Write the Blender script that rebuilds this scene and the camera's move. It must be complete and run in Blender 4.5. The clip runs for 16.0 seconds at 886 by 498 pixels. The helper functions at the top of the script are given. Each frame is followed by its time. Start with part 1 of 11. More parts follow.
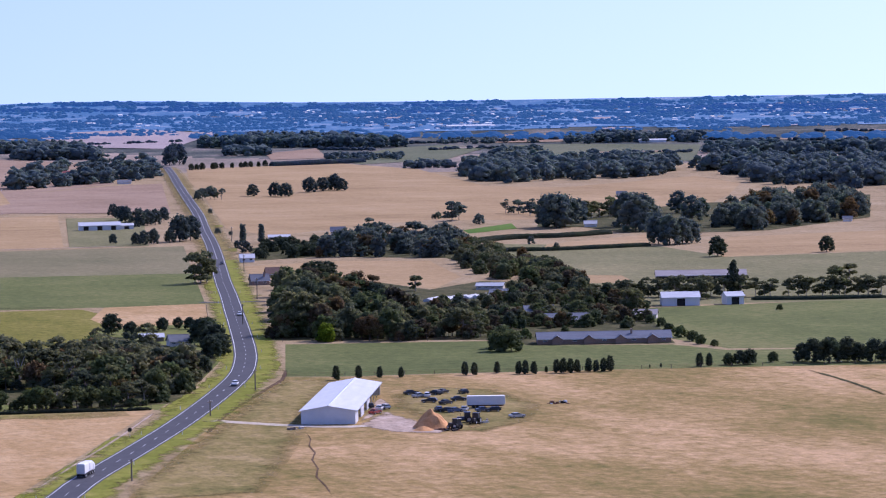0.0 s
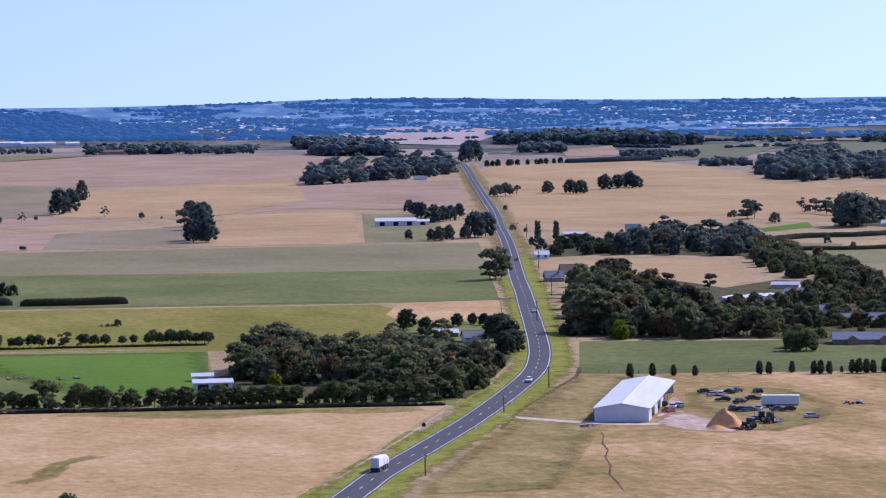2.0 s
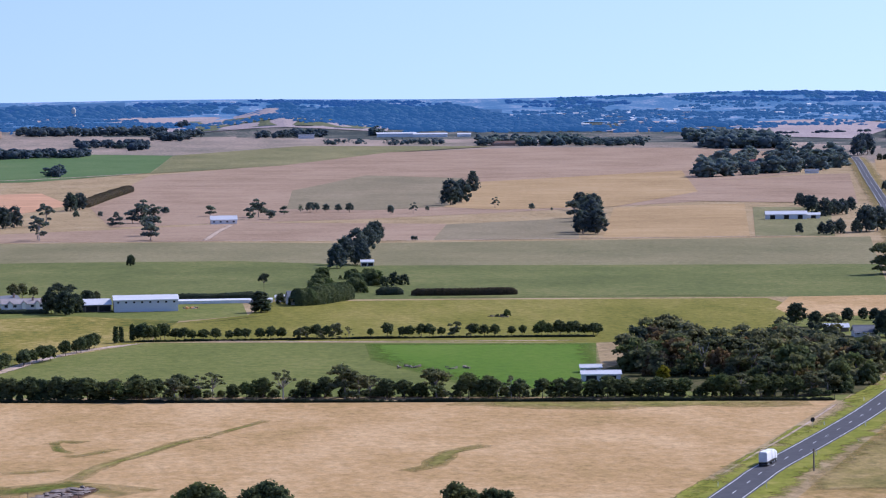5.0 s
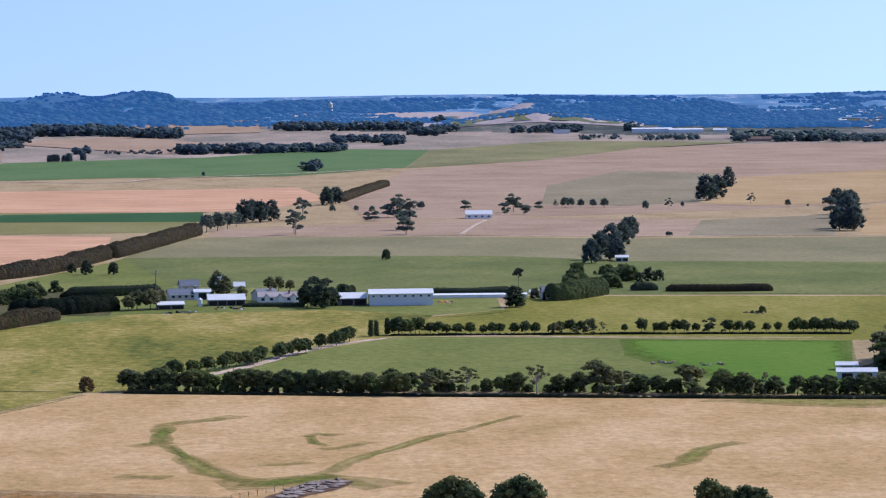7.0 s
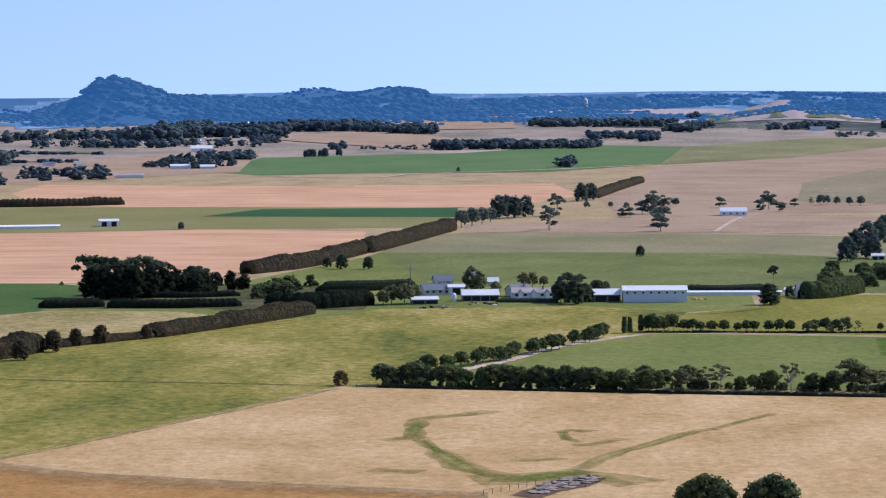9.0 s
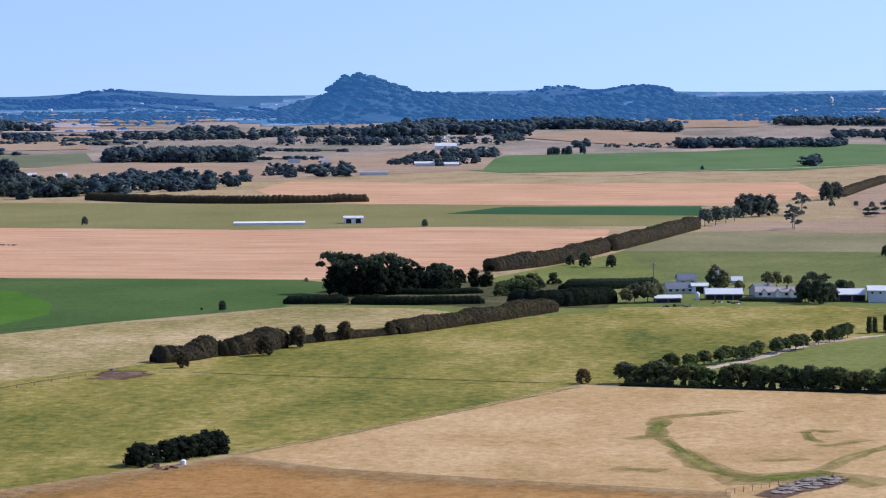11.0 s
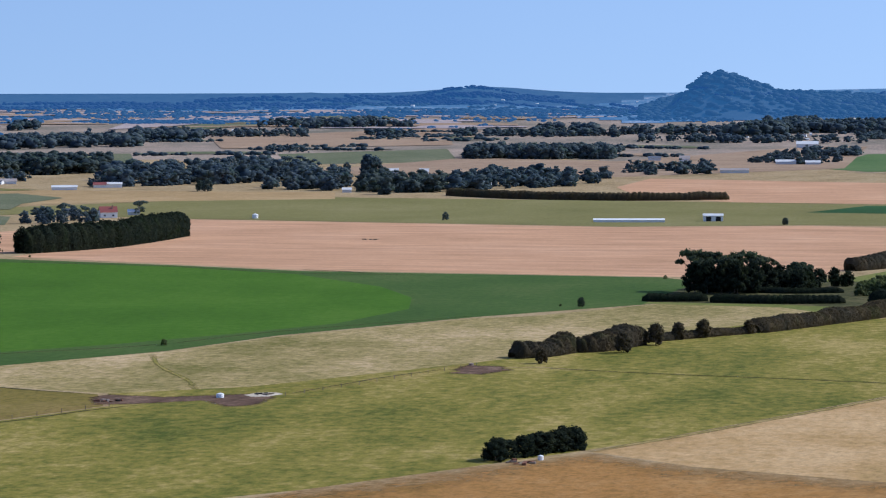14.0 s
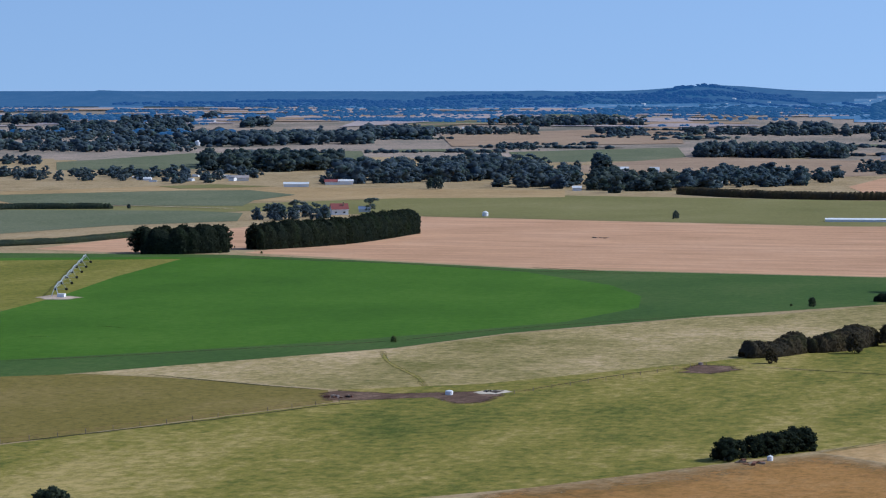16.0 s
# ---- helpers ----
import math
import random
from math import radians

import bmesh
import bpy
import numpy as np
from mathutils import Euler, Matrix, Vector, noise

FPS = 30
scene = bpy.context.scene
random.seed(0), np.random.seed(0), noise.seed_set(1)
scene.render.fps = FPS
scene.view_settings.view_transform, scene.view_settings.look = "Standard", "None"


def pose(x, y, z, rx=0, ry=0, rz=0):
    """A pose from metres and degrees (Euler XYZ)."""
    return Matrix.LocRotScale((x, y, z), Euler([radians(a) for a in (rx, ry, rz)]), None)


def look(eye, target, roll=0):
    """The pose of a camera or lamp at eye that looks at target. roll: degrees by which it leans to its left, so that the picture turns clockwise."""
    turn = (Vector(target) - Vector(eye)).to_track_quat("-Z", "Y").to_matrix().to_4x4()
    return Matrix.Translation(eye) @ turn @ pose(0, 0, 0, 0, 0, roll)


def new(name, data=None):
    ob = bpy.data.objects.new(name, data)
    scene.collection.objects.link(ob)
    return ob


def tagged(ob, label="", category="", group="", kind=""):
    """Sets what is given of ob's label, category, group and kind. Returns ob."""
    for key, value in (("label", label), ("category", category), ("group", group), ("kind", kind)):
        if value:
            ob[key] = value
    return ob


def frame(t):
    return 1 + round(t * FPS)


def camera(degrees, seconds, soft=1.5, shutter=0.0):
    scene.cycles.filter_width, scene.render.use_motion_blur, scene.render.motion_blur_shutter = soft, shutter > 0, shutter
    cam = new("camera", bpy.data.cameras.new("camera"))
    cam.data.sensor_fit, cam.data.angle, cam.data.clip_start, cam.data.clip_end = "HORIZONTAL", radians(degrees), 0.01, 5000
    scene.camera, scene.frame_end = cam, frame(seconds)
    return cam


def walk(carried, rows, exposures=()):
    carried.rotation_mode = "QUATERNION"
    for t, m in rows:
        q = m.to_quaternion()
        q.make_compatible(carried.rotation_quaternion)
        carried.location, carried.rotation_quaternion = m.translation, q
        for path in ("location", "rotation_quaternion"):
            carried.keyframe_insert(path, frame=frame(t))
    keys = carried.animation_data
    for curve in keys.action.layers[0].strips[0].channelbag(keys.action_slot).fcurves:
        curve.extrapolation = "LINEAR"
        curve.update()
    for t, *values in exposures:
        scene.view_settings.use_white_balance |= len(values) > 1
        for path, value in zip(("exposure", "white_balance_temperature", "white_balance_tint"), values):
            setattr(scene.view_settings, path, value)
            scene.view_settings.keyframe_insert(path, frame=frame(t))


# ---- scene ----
from mathutils import geometry

EYE = 90.0
cam = camera(15.94, 16.0, soft=1.15)
TURNS = [
    (0, 87.001, 1.003, -19.352),
    (0.5, 87.018, 0.995, -17.921),
    (1, 87.027, 0.932, -16.548),
    (1.5, 87.031, 0.882, -15.206),
    (2, 87.033, 0.826, -14.003),
    (2.5, 87.038, 0.823, -12.828),
    (3, 87.040, 0.771, -11.639),
    (3.5, 87.033, 0.748, -10.429),
    (4, 87.011, 0.695, -9.255),
    (6.5, 86.946, 0.585, -3.475),
    (7, 86.935, 0.546, -2.320),
    (7.5, 86.932, 0.493, -1.175),
    (8, 86.916, 0.437, -0.024),
    (8.5, 86.914, 0.406, 1.140),
    (9, 86.901, 0.389, 2.292),
    (11.5, 86.882, 0.286, 7.790),
    (12, 86.869, 0.252, 8.883),
    (12.5, 86.868, 0.191, 9.980),
    (13, 86.870, 0.131, 11.072),
    (13.5, 86.869, 0.093, 12.153),
    (14, 86.858, 0.080, 13.226),
    (14.5, 86.855, 0.035, 14.297),
    (15, 86.846, 0.030, 15.335),
    (15.5, 86.833, -0.000, 16.371),
    (16, 86.825, -0.042, 17.398),
]
walk(cam, [(t, pose(0, 0, EYE, rx, ry, rz)) for t, rx, ry, rz in TURNS],
     exposures=[(0.0, 0.02, 5250, 43), (4.0, 0.07, 5270, 34), (7.0, 0.1, 5360, 26), (12.0, 0.12, 5480, 22), (14.0, -0.13, 5380, 18), (16.0, -0.29, 5200, 15)])

# ---- sky and sun ----
SUN_AZ, SUN_EL = 64.0, 40.0     # degrees to the right of +y, and up
world = bpy.data.worlds.new("sky")
scene.world = world
world.use_nodes = True
wn, wl = world.node_tree.nodes, world.node_tree.links
sky = wn.new("ShaderNodeTexSky")
sky.sky_type = "NISHITA"
sky.sun_disc = False
sky.sun_elevation = radians(SUN_EL)
sky.sun_rotation = radians(SUN_AZ)
sky.altitude = 100
sky.air_density, sky.dust_density, sky.ozone_density = 1.15, 1.15, 1.3
lift = wn.new("ShaderNodeVectorMath")       # the clear blue higher up comes down close to the horizon on so clear a day
lift.operation = "ADD"
lift.inputs[1].default_value = (0, 0, 0.19)
wl.new(wn.new("ShaderNodeTexCoord").outputs["Generated"], lift.inputs[0])
wl.new(lift.outputs[0], sky.inputs[0])
wl.new(sky.outputs[0], wn["Background"].inputs[0])
wn["Background"].inputs[1].default_value = 0.15
sun_data = bpy.data.lights.new("sun", "SUN")
sun_data.energy, sun_data.angle, sun_data.color = 4.6, radians(0.53), (1.0, 0.93, 0.71)
sun = new("sun", sun_data)
sun.matrix_world = look((0, 0, 500), (-math.sin(radians(SUN_AZ)) * 500, -math.cos(radians(SUN_AZ)) * 500, 500 - 500 * math.tan(radians(SUN_EL))))


# ---- materials ----
def material(name, rough=0.8, metal=0.0):
    m = bpy.data.materials.new(name)
    m.use_nodes = True
    b = m.node_tree.nodes["Principled BSDF"]
    b.inputs["Roughness"].default_value = rough
    b.inputs["Metallic"].default_value = metal
    b.inputs["Specular IOR Level"].default_value = 0.25
    return m, m.node_tree.nodes, m.node_tree.links, b


def noise_node(nodes, links, coord, scale, detail=4.0, rough=0.6, stretch=None):
    n = nodes.new("ShaderNodeTexNoise")
    n.inputs["Scale"].default_value = scale
    n.inputs["Detail"].default_value = detail
    n.inputs["Roughness"].default_value = rough
    if stretch:
        mp = nodes.new("ShaderNodeMapping")
        mp.vector_type = "TEXTURE"      # turned first, then drawn out along its own y
        mp.inputs["Rotation"].default_value = (0, 0, radians(stretch[0]))
        mp.inputs["Scale"].default_value = (1, stretch[1], 1)
        links.new(coord, mp.inputs[0])
        coord = mp.outputs[0]
    links.new(coord, n.inputs["Vector"])
    return n.outputs["Fac"]


def ramp(nodes, links, fac, stops):
    r = nodes.new("ShaderNodeValToRGB")
    while len(r.color_ramp.elements) < len(stops):
        r.color_ramp.elements.new(0.5)
    for e, (p, c) in zip(r.color_ramp.elements, stops):
        e.position, e.color = p, (*c, 1)
    links.new(fac, r.inputs[0])
    return r.outputs[0]


def mix(nodes, links, fac, a, b, mode="MIX"):
    n = nodes.new("ShaderNodeMix")
    n.data_type, n.blend_type = "RGBA", mode
    for sock, v in ((n.inputs[0], fac), (n.inputs[6], a), (n.inputs[7], b)):
        if isinstance(v, (int, float)):
            sock.default_value = v
        elif isinstance(v, tuple):
            sock.default_value = (*v, 1)
        else:
            links.new(v, sock)
    return n.outputs[2]


def bump(nodes, links, fac, bsdf, strength, distance):
    n = nodes.new("ShaderNodeBump")
    n.inputs["Strength"].default_value = strength
    n.inputs["Distance"].default_value = distance
    links.new(fac, n.inputs["Height"])
    links.new(n.outputs[0], bsdf.inputs["Normal"])


FIELD_TONE = 0.74       # weathered grass is duller than the colours of its blades


def pasture(name, low, mid, high, patch=0.012, angle=0.0, contrast=0.16, centre=0.5, drill=0.0, along=0.35, soft=False, tuftiness=1.0):
    """Grassland: large patches, tufts and fine grain; drill adds faint lines of sowing or mowing."""
    m, n, l, b = material(name, 0.95)
    b.inputs["Specular IOR Level"].default_value = 0.05
    low, mid, high = [tuple(FIELD_TONE * v for v in c) for c in (low, mid, high)]
    pos = n.new("ShaderNodeNewGeometry").outputs["Position"]
    big = noise_node(n, l, pos, patch * 2.0, 8, 0.66, (angle * 0.3, 0.6 / along))
    tuft = noise_node(n, l, pos, 0.26, 6, 0.7, (3, 1.5))       # tussocks stand up, so they draw out along the view over the plain
    both = n.new("ShaderNodeMath")
    both.operation = "MULTIPLY_ADD"
    both.inputs[1].default_value = 0.5
    l.new(tuft, both.inputs[0])
    half = n.new("ShaderNodeMath")
    half.operation = "MULTIPLY"
    half.inputs[1].default_value = 0.75
    l.new(big, half.inputs[0])
    l.new(half.outputs[0], both.inputs[2])
    c0 = centre * 1.25
    col = ramp(n, l, both.outputs[0], [(c0 - contrast, low), (c0, mid), (c0 + contrast, high)])
    grain = noise_node(n, l, pos, 1.1, 3, 0.7, (-4, 1.8))
    col = mix(n, l, 0.4 * max(0.35, tuftiness), col, ramp(n, l, grain, [(0.3, (0.3, 0.3, 0.3)), (0.7, (0.68, 0.68, 0.66))]), "OVERLAY")
    clod = noise_node(n, l, pos, 0.42, 5, 0.7, (2, 1.6))
    col = mix(n, l, 0.42 * tuftiness, col, ramp(n, l, clod, [(0.36, (0.2, 0.23, 0.2)), (0.5, (0.52, 0.52, 0.52)), (0.66, (0.7, 0.68, 0.66))]), "OVERLAY")
    if drill:
        rows = noise_node(n, l, pos, 0.07, 4, 0.65, (angle + 80, 6.0))
        col = mix(n, l, drill, col, ramp(n, l, rows, [(0.3, (0.3, 0.29, 0.28)), (0.7, (0.66, 0.66, 0.66))]), "OVERLAY")
    l.new(col, b.inputs["Base Color"])
    bump(n, l, tuft, b, 0.5, 0.4)
    if soft:
        span = 0.32 if soft is True else soft           # at its edges the grass thins out into tufts
        at = n.new("ShaderNodeAttribute")
        at.attribute_name = "thin"
        broken = noise_node(n, l, pos, 0.16, 7, 0.75, (2, 1.3))
        add = n.new("ShaderNodeMath")
        add.operation = "MULTIPLY_ADD"
        add.inputs[1].default_value = 1.0
        twice = n.new("ShaderNodeMath")
        twice.operation = "MULTIPLY"
        twice.inputs[1].default_value = 1.6
        l.new(broken, twice.inputs[0])
        l.new(at.outputs["Fac"], add.inputs[0])
        l.new(twice.outputs[0], add.inputs[2])
        k = n.new("ShaderNodeMapRange")
        k.inputs[1].default_value, k.inputs[2].default_value = 1.52 + span / 2, 1.52 - span / 2
        l.new(add.outputs[0], k.inputs[0])
        l.new(k.outputs[0], b.inputs["Alpha"])
    return m


def surface(name, a, bb, scale=1.0, rough=0.7, metal=0.0, wear=None, relief=0.0):
    """A plain built surface: two tones at two scales, with stains."""
    m, n, l, b = material(name, rough, metal)
    co = n.new("ShaderNodeTexCoord").outputs["Object"]
    f1 = noise_node(n, l, co, scale, 5, 0.65)
    f2 = noise_node(n, l, co, scale * 0.16, 3, 0.6)
    col = ramp(n, l, f1, [(0.35, a), (0.65, bb)])
    col = mix(n, l, 0.45, col, ramp(n, l, f2, [(0.35, (0.42, 0.42, 0.42)), (0.65, (0.56, 0.56, 0.56))]), "OVERLAY")
    if wear:
        st = noise_node(n, l, co, scale * 0.5, 6, 0.75)
        k = n.new("ShaderNodeMapRange")
        k.inputs[1].default_value, k.inputs[2].default_value = 0.56, 0.72
        l.new(st, k.inputs[0])
        col = mix(n, l, k.outputs[0], col, wear)
    l.new(col, b.inputs["Base Color"])
    if relief:
        bump(n, l, f1, b, 0.6, relief)
    return m


def ribbed(name, a, bb, pitch=0.25, rough=0.45, metal=0.0, axis="X"):
    """Ribbed sheet steel with faint streaks."""
    m, n, l, b = material(name, rough, metal)
    co = n.new("ShaderNodeTexCoord").outputs["Object"]
    w = n.new("ShaderNodeTexWave")
    w.bands_direction = axis
    w.inputs["Scale"].default_value = 0.31 / pitch
    l.new(co, w.inputs[0])
    st = noise_node(n, l, co, 0.35, 5, 0.7, (0, 4.0))
    col = ramp(n, l, st, [(0.3, a), (0.7, bb)])
    l.new(col, b.inputs["Base Color"])
    bump(n, l, w.outputs["Fac"], b, 0.5, 0.03)
    return m


def foliage(name, dark, mid, light, airlight=None, scale=0.5):
    """Leaves: differs from tree to tree and from tuft to tuft."""
    m, n, l, b = material(name, 0.75)
    b.inputs["Specular IOR Level"].default_value = 0.03
    info = n.new("ShaderNodeObjectInfo").outputs["Random"]
    isl = n.new("ShaderNodeNewGeometry")
    pos = noise_node(n, l, isl.outputs["Position"], scale, 3, 0.6)
    col = ramp(n, l, isl.outputs["Random Per Island"], [(0.0, dark), (0.55, mid), (1.0, light)])
    col = mix(n, l, 0.55, col, ramp(n, l, pos, [(0.3, (0.33, 0.36, 0.36)), (0.7, (0.62, 0.6, 0.55))]), "OVERLAY")
    col = mix(n, l, 0.5, col, ramp(n, l, info, [(0.0, (0.36, 0.42, 0.4)), (0.5, (0.5, 0.5, 0.5)), (1.0, (0.56, 0.55, 0.47))]), "OVERLAY")
    stand = noise_node(n, l, isl.outputs["Position"], 0.085, 2, 0.5)
    col = mix(n, l, 0.7, col, ramp(n, l, stand, [(0.34, (0.38, 0.44, 0.46)), (0.5, (0.5, 0.5, 0.46)), (0.58, (0.57, 0.55, 0.44)), (0.7, (0.48, 0.58, 0.38))]), "OVERLAY")
    l.new(col, b.inputs["Base Color"])
    thin = n.new("ShaderNodeBsdfTranslucent")           # light comes through the leaves
    l.new(mix(n, l, 0.5, col, (0.5, 0.52, 0.3), "OVERLAY"), thin.inputs[0])
    both = n.new("ShaderNodeMixShader")
    both.inputs[0].default_value = 0.46
    l.new(b.outputs[0], both.inputs[1])
    l.new(thin.outputs[0], both.inputs[2])
    l.new(both.outputs[0], n["Material Output"].inputs[0])
    # far leaves emit a little blue in place of haze before them
    if airlight:
        b.inputs["Emission Color"].default_value = (*airlight[:3], 1)
        b.inputs["Emission Strength"].default_value = airlight[3] / 0.6
    return m


DRY = pasture("dry_pasture", (0.29, 0.21, 0.105), (0.45, 0.33, 0.18), (0.54, 0.415, 0.25), 0.014, 20, 0.2)
PALE = pasture("pale_dry_pasture", (0.33, 0.235, 0.08), (0.54, 0.35, 0.155), (0.69, 0.475, 0.25), 0.014, 10, 0.19, 0.46, tuftiness=0.8)
THINGRASS = pasture("thin_dry_grass", (0.19, 0.175, 0.045), (0.41, 0.32, 0.135), (0.68, 0.50, 0.29), 0.009, 8, 0.15)
OCHRE = pasture("ochre_dry_pasture", (0.30, 0.17, 0.045), (0.43, 0.225, 0.07), (0.50, 0.30, 0.12), 0.012, 8, 0.2, soft=0.9)
DUN = pasture("dun_grazing", (0.22, 0.19, 0.115), (0.30, 0.25, 0.155), (0.38, 0.315, 0.205), 0.006, 6, 0.18, tuftiness=0.6)
GREYDUN = pasture("greyish_grazing", (0.185, 0.178, 0.088), (0.27, 0.24, 0.125), (0.36, 0.31, 0.175), 0.006, 6, 0.18, tuftiness=0.6)
YARD = pasture("shed_paddock", (0.21, 0.18, 0.045), (0.41, 0.28, 0.105), (0.68, 0.45, 0.23), 0.009, -5, 0.14, 0.5, 0, 0.25, tuftiness=0.8)
PINK = pasture("stubble", (0.560, 0.325, 0.185), (0.672, 0.392, 0.230), (0.739, 0.459, 0.291), 0.006, 12, 0.24, 0.5, 0.6, tuftiness=0.3)
MAUVE = pasture("grazed_stubble", (0.32, 0.218, 0.142), (0.43, 0.302, 0.205), (0.50, 0.366, 0.256), 0.006, 10, 0.2, 0.5, 0.35, tuftiness=0.5)
TAN = pasture("tan_hayfield", (0.36, 0.245, 0.115), (0.50, 0.345, 0.17), (0.58, 0.415, 0.225), 0.005, 6, 0.2, 0.5, 0.35, tuftiness=0.5)
GREY = pasture("grey_green_pasture", (0.165, 0.17, 0.075), (0.25, 0.235, 0.11), (0.35, 0.31, 0.155), 0.006, 6, 0.17)
GREEN = pasture("green_pasture", (0.12, 0.15, 0.034), (0.195, 0.218, 0.055), (0.29, 0.28, 0.09), 0.006, 4, 0.17, tuftiness=0.7)
MIXED = pasture("green_and_dry_pasture", (0.10, 0.125, 0.02), (0.275, 0.237, 0.048), (0.50, 0.38, 0.14), 0.008, 6, 0.135, 0.5, 0, 0.2, tuftiness=0.85)
YARDGRASS = pasture("worn_yard_grass", (0.20, 0.178, 0.05), (0.335, 0.26, 0.09), (0.47, 0.345, 0.16), 0.03, 6, 0.14, soft=0.9)
# litter and grass under trees, with the crowns' shade put into the colour
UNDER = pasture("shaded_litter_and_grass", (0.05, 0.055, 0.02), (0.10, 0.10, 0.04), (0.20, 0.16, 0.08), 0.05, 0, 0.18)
# dry country greyed in its base colour by painted haze
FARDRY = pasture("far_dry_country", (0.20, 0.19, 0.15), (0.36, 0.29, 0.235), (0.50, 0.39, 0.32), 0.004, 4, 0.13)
OLIVE = pasture("olive_pasture", (0.155, 0.16, 0.022), (0.25, 0.23, 0.042), (0.36, 0.30, 0.085), 0.009, 4, 0.15, 0.5, 0, 0.2)
DULLGREEN = pasture("dull_green_grazing", (0.105, 0.132, 0.04), (0.172, 0.195, 0.06), (0.27, 0.258, 0.095), 0.006, 4, 0.17, tuftiness=0.7)
BRIGHT = pasture("irrigated_grass", (0.075, 0.165, 0.02), (0.115, 0.215, 0.028), (0.16, 0.25, 0.045), 0.007, 0, 0.2, tuftiness=0.5)
BRIGHTSOFT = pasture("bright_grass_with_a_loose_edge", (0.08, 0.165, 0.016), (0.125, 0.225, 0.022), (0.175, 0.26, 0.04), 0.007, 0, 0.2, soft=1.1, tuftiness=0.5)
CROP = pasture("irrigated_crop", (0.055, 0.135, 0.01), (0.08, 0.18, 0.014), (0.115, 0.215, 0.024), 0.006, 30, 0.2, tuftiness=0.4)
DARKCROP = pasture("dark_green_crop", (0.03, 0.085, 0.03), (0.045, 0.115, 0.04), (0.06, 0.135, 0.05), 0.006, 0, 0.22, tuftiness=0.3)
MEADOW = pasture("dull_green_pasture", (0.055, 0.11, 0.025), (0.08, 0.14, 0.032), (0.12, 0.165, 0.05), 0.008, 0, 0.2, tuftiness=0.5)
STRAW = pasture("olive_dry_pasture", (0.17, 0.135, 0.03), (0.235, 0.185, 0.045), (0.33, 0.24, 0.09), 0.007, 0, 0.22)
OLIVE2 = pasture("dull_olive_pasture", (0.190, 0.179, 0.062), (0.252, 0.230, 0.084), (0.314, 0.280, 0.123), 0.006, 0, 0.22, tuftiness=0.5)
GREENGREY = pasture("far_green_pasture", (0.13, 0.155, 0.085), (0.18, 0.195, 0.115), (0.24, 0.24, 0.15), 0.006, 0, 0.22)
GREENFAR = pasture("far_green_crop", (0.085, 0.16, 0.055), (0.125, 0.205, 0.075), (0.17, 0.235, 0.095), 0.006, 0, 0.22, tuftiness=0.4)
VERGE = pasture("mown_verge", (0.19, 0.215, 0.024), (0.275, 0.285, 0.04), (0.40, 0.36, 0.09), 0.04, 70, 0.17, soft=True, tuftiness=0.6)
DIRT = pasture("bare_dirt", (0.10, 0.06, 0.045), (0.16, 0.10, 0.07), (0.30, 0.20, 0.14), 0.05, 0, 0.16, soft=0.6)
GRAVEL = pasture("white_gravel", (0.55, 0.47, 0.36), (0.68, 0.58, 0.46), (0.78, 0.7, 0.58), 0.05, 0, 0.2)
TRACK = pasture("worn_track", (0.40, 0.30, 0.22), (0.58, 0.45, 0.35), (0.74, 0.6, 0.49), 0.05, 0, 0.2, soft=True)
DAMP = pasture("dark_grass_line", (0.05, 0.05, 0.018), (0.085, 0.085, 0.03), (0.13, 0.12, 0.05), 0.05, 0, 0.2, soft=0.5)
GREENLINE = pasture("green_hollow", (0.19, 0.185, 0.035), (0.31, 0.265, 0.075), (0.47, 0.345, 0.15), 0.05, 0, 0.16, soft=1.3)
LUSH = pasture("lush_green_grass", (0.12, 0.16, 0.02), (0.18, 0.21, 0.035), (0.30, 0.27, 0.08), 0.05, 0, 0.16, soft=1.2)
SOFTDIRT = pasture("trampled_track", (0.10, 0.06, 0.035), (0.16, 0.10, 0.06), (0.26, 0.18, 0.12), 0.05, 0, 0.2, soft=True)
# scrub and pasture, with blue haze put into the colour
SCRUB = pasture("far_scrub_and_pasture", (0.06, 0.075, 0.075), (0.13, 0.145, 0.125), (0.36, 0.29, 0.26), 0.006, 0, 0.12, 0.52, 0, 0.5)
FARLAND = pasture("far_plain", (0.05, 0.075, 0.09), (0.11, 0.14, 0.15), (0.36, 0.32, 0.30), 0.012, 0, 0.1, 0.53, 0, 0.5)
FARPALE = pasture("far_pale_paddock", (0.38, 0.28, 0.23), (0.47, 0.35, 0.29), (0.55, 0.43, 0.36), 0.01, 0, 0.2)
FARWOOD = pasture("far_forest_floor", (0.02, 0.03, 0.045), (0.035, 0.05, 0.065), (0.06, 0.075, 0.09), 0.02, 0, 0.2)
for land, strength in ((FARLAND, 0.44), (FARPALE, 0.14), (FARWOOD, 0.36)):       # blue haze over the far land is put in as emission
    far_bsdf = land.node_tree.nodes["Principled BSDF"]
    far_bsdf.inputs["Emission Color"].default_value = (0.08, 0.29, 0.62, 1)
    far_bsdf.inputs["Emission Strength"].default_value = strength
ASPHALT = surface("asphalt", (0.045, 0.046, 0.054), (0.066, 0.066, 0.075), 0.4, 0.85)
LINE = surface("road_paint", (0.62, 0.62, 0.62), (0.75, 0.75, 0.74), 0.8, 0.6)
STEEL = ribbed("white_sheet_steel", (0.58, 0.60, 0.63), (0.68, 0.69, 0.71))
ROOFSTEEL = ribbed("pale_roof_steel", (0.56, 0.57, 0.59), (0.70, 0.70, 0.70), 0.3, 0.4)
GREYSTEEL = ribbed("dull_sheet_steel", (0.34, 0.36, 0.39), (0.5, 0.52, 0.55), 0.3, 0.55)
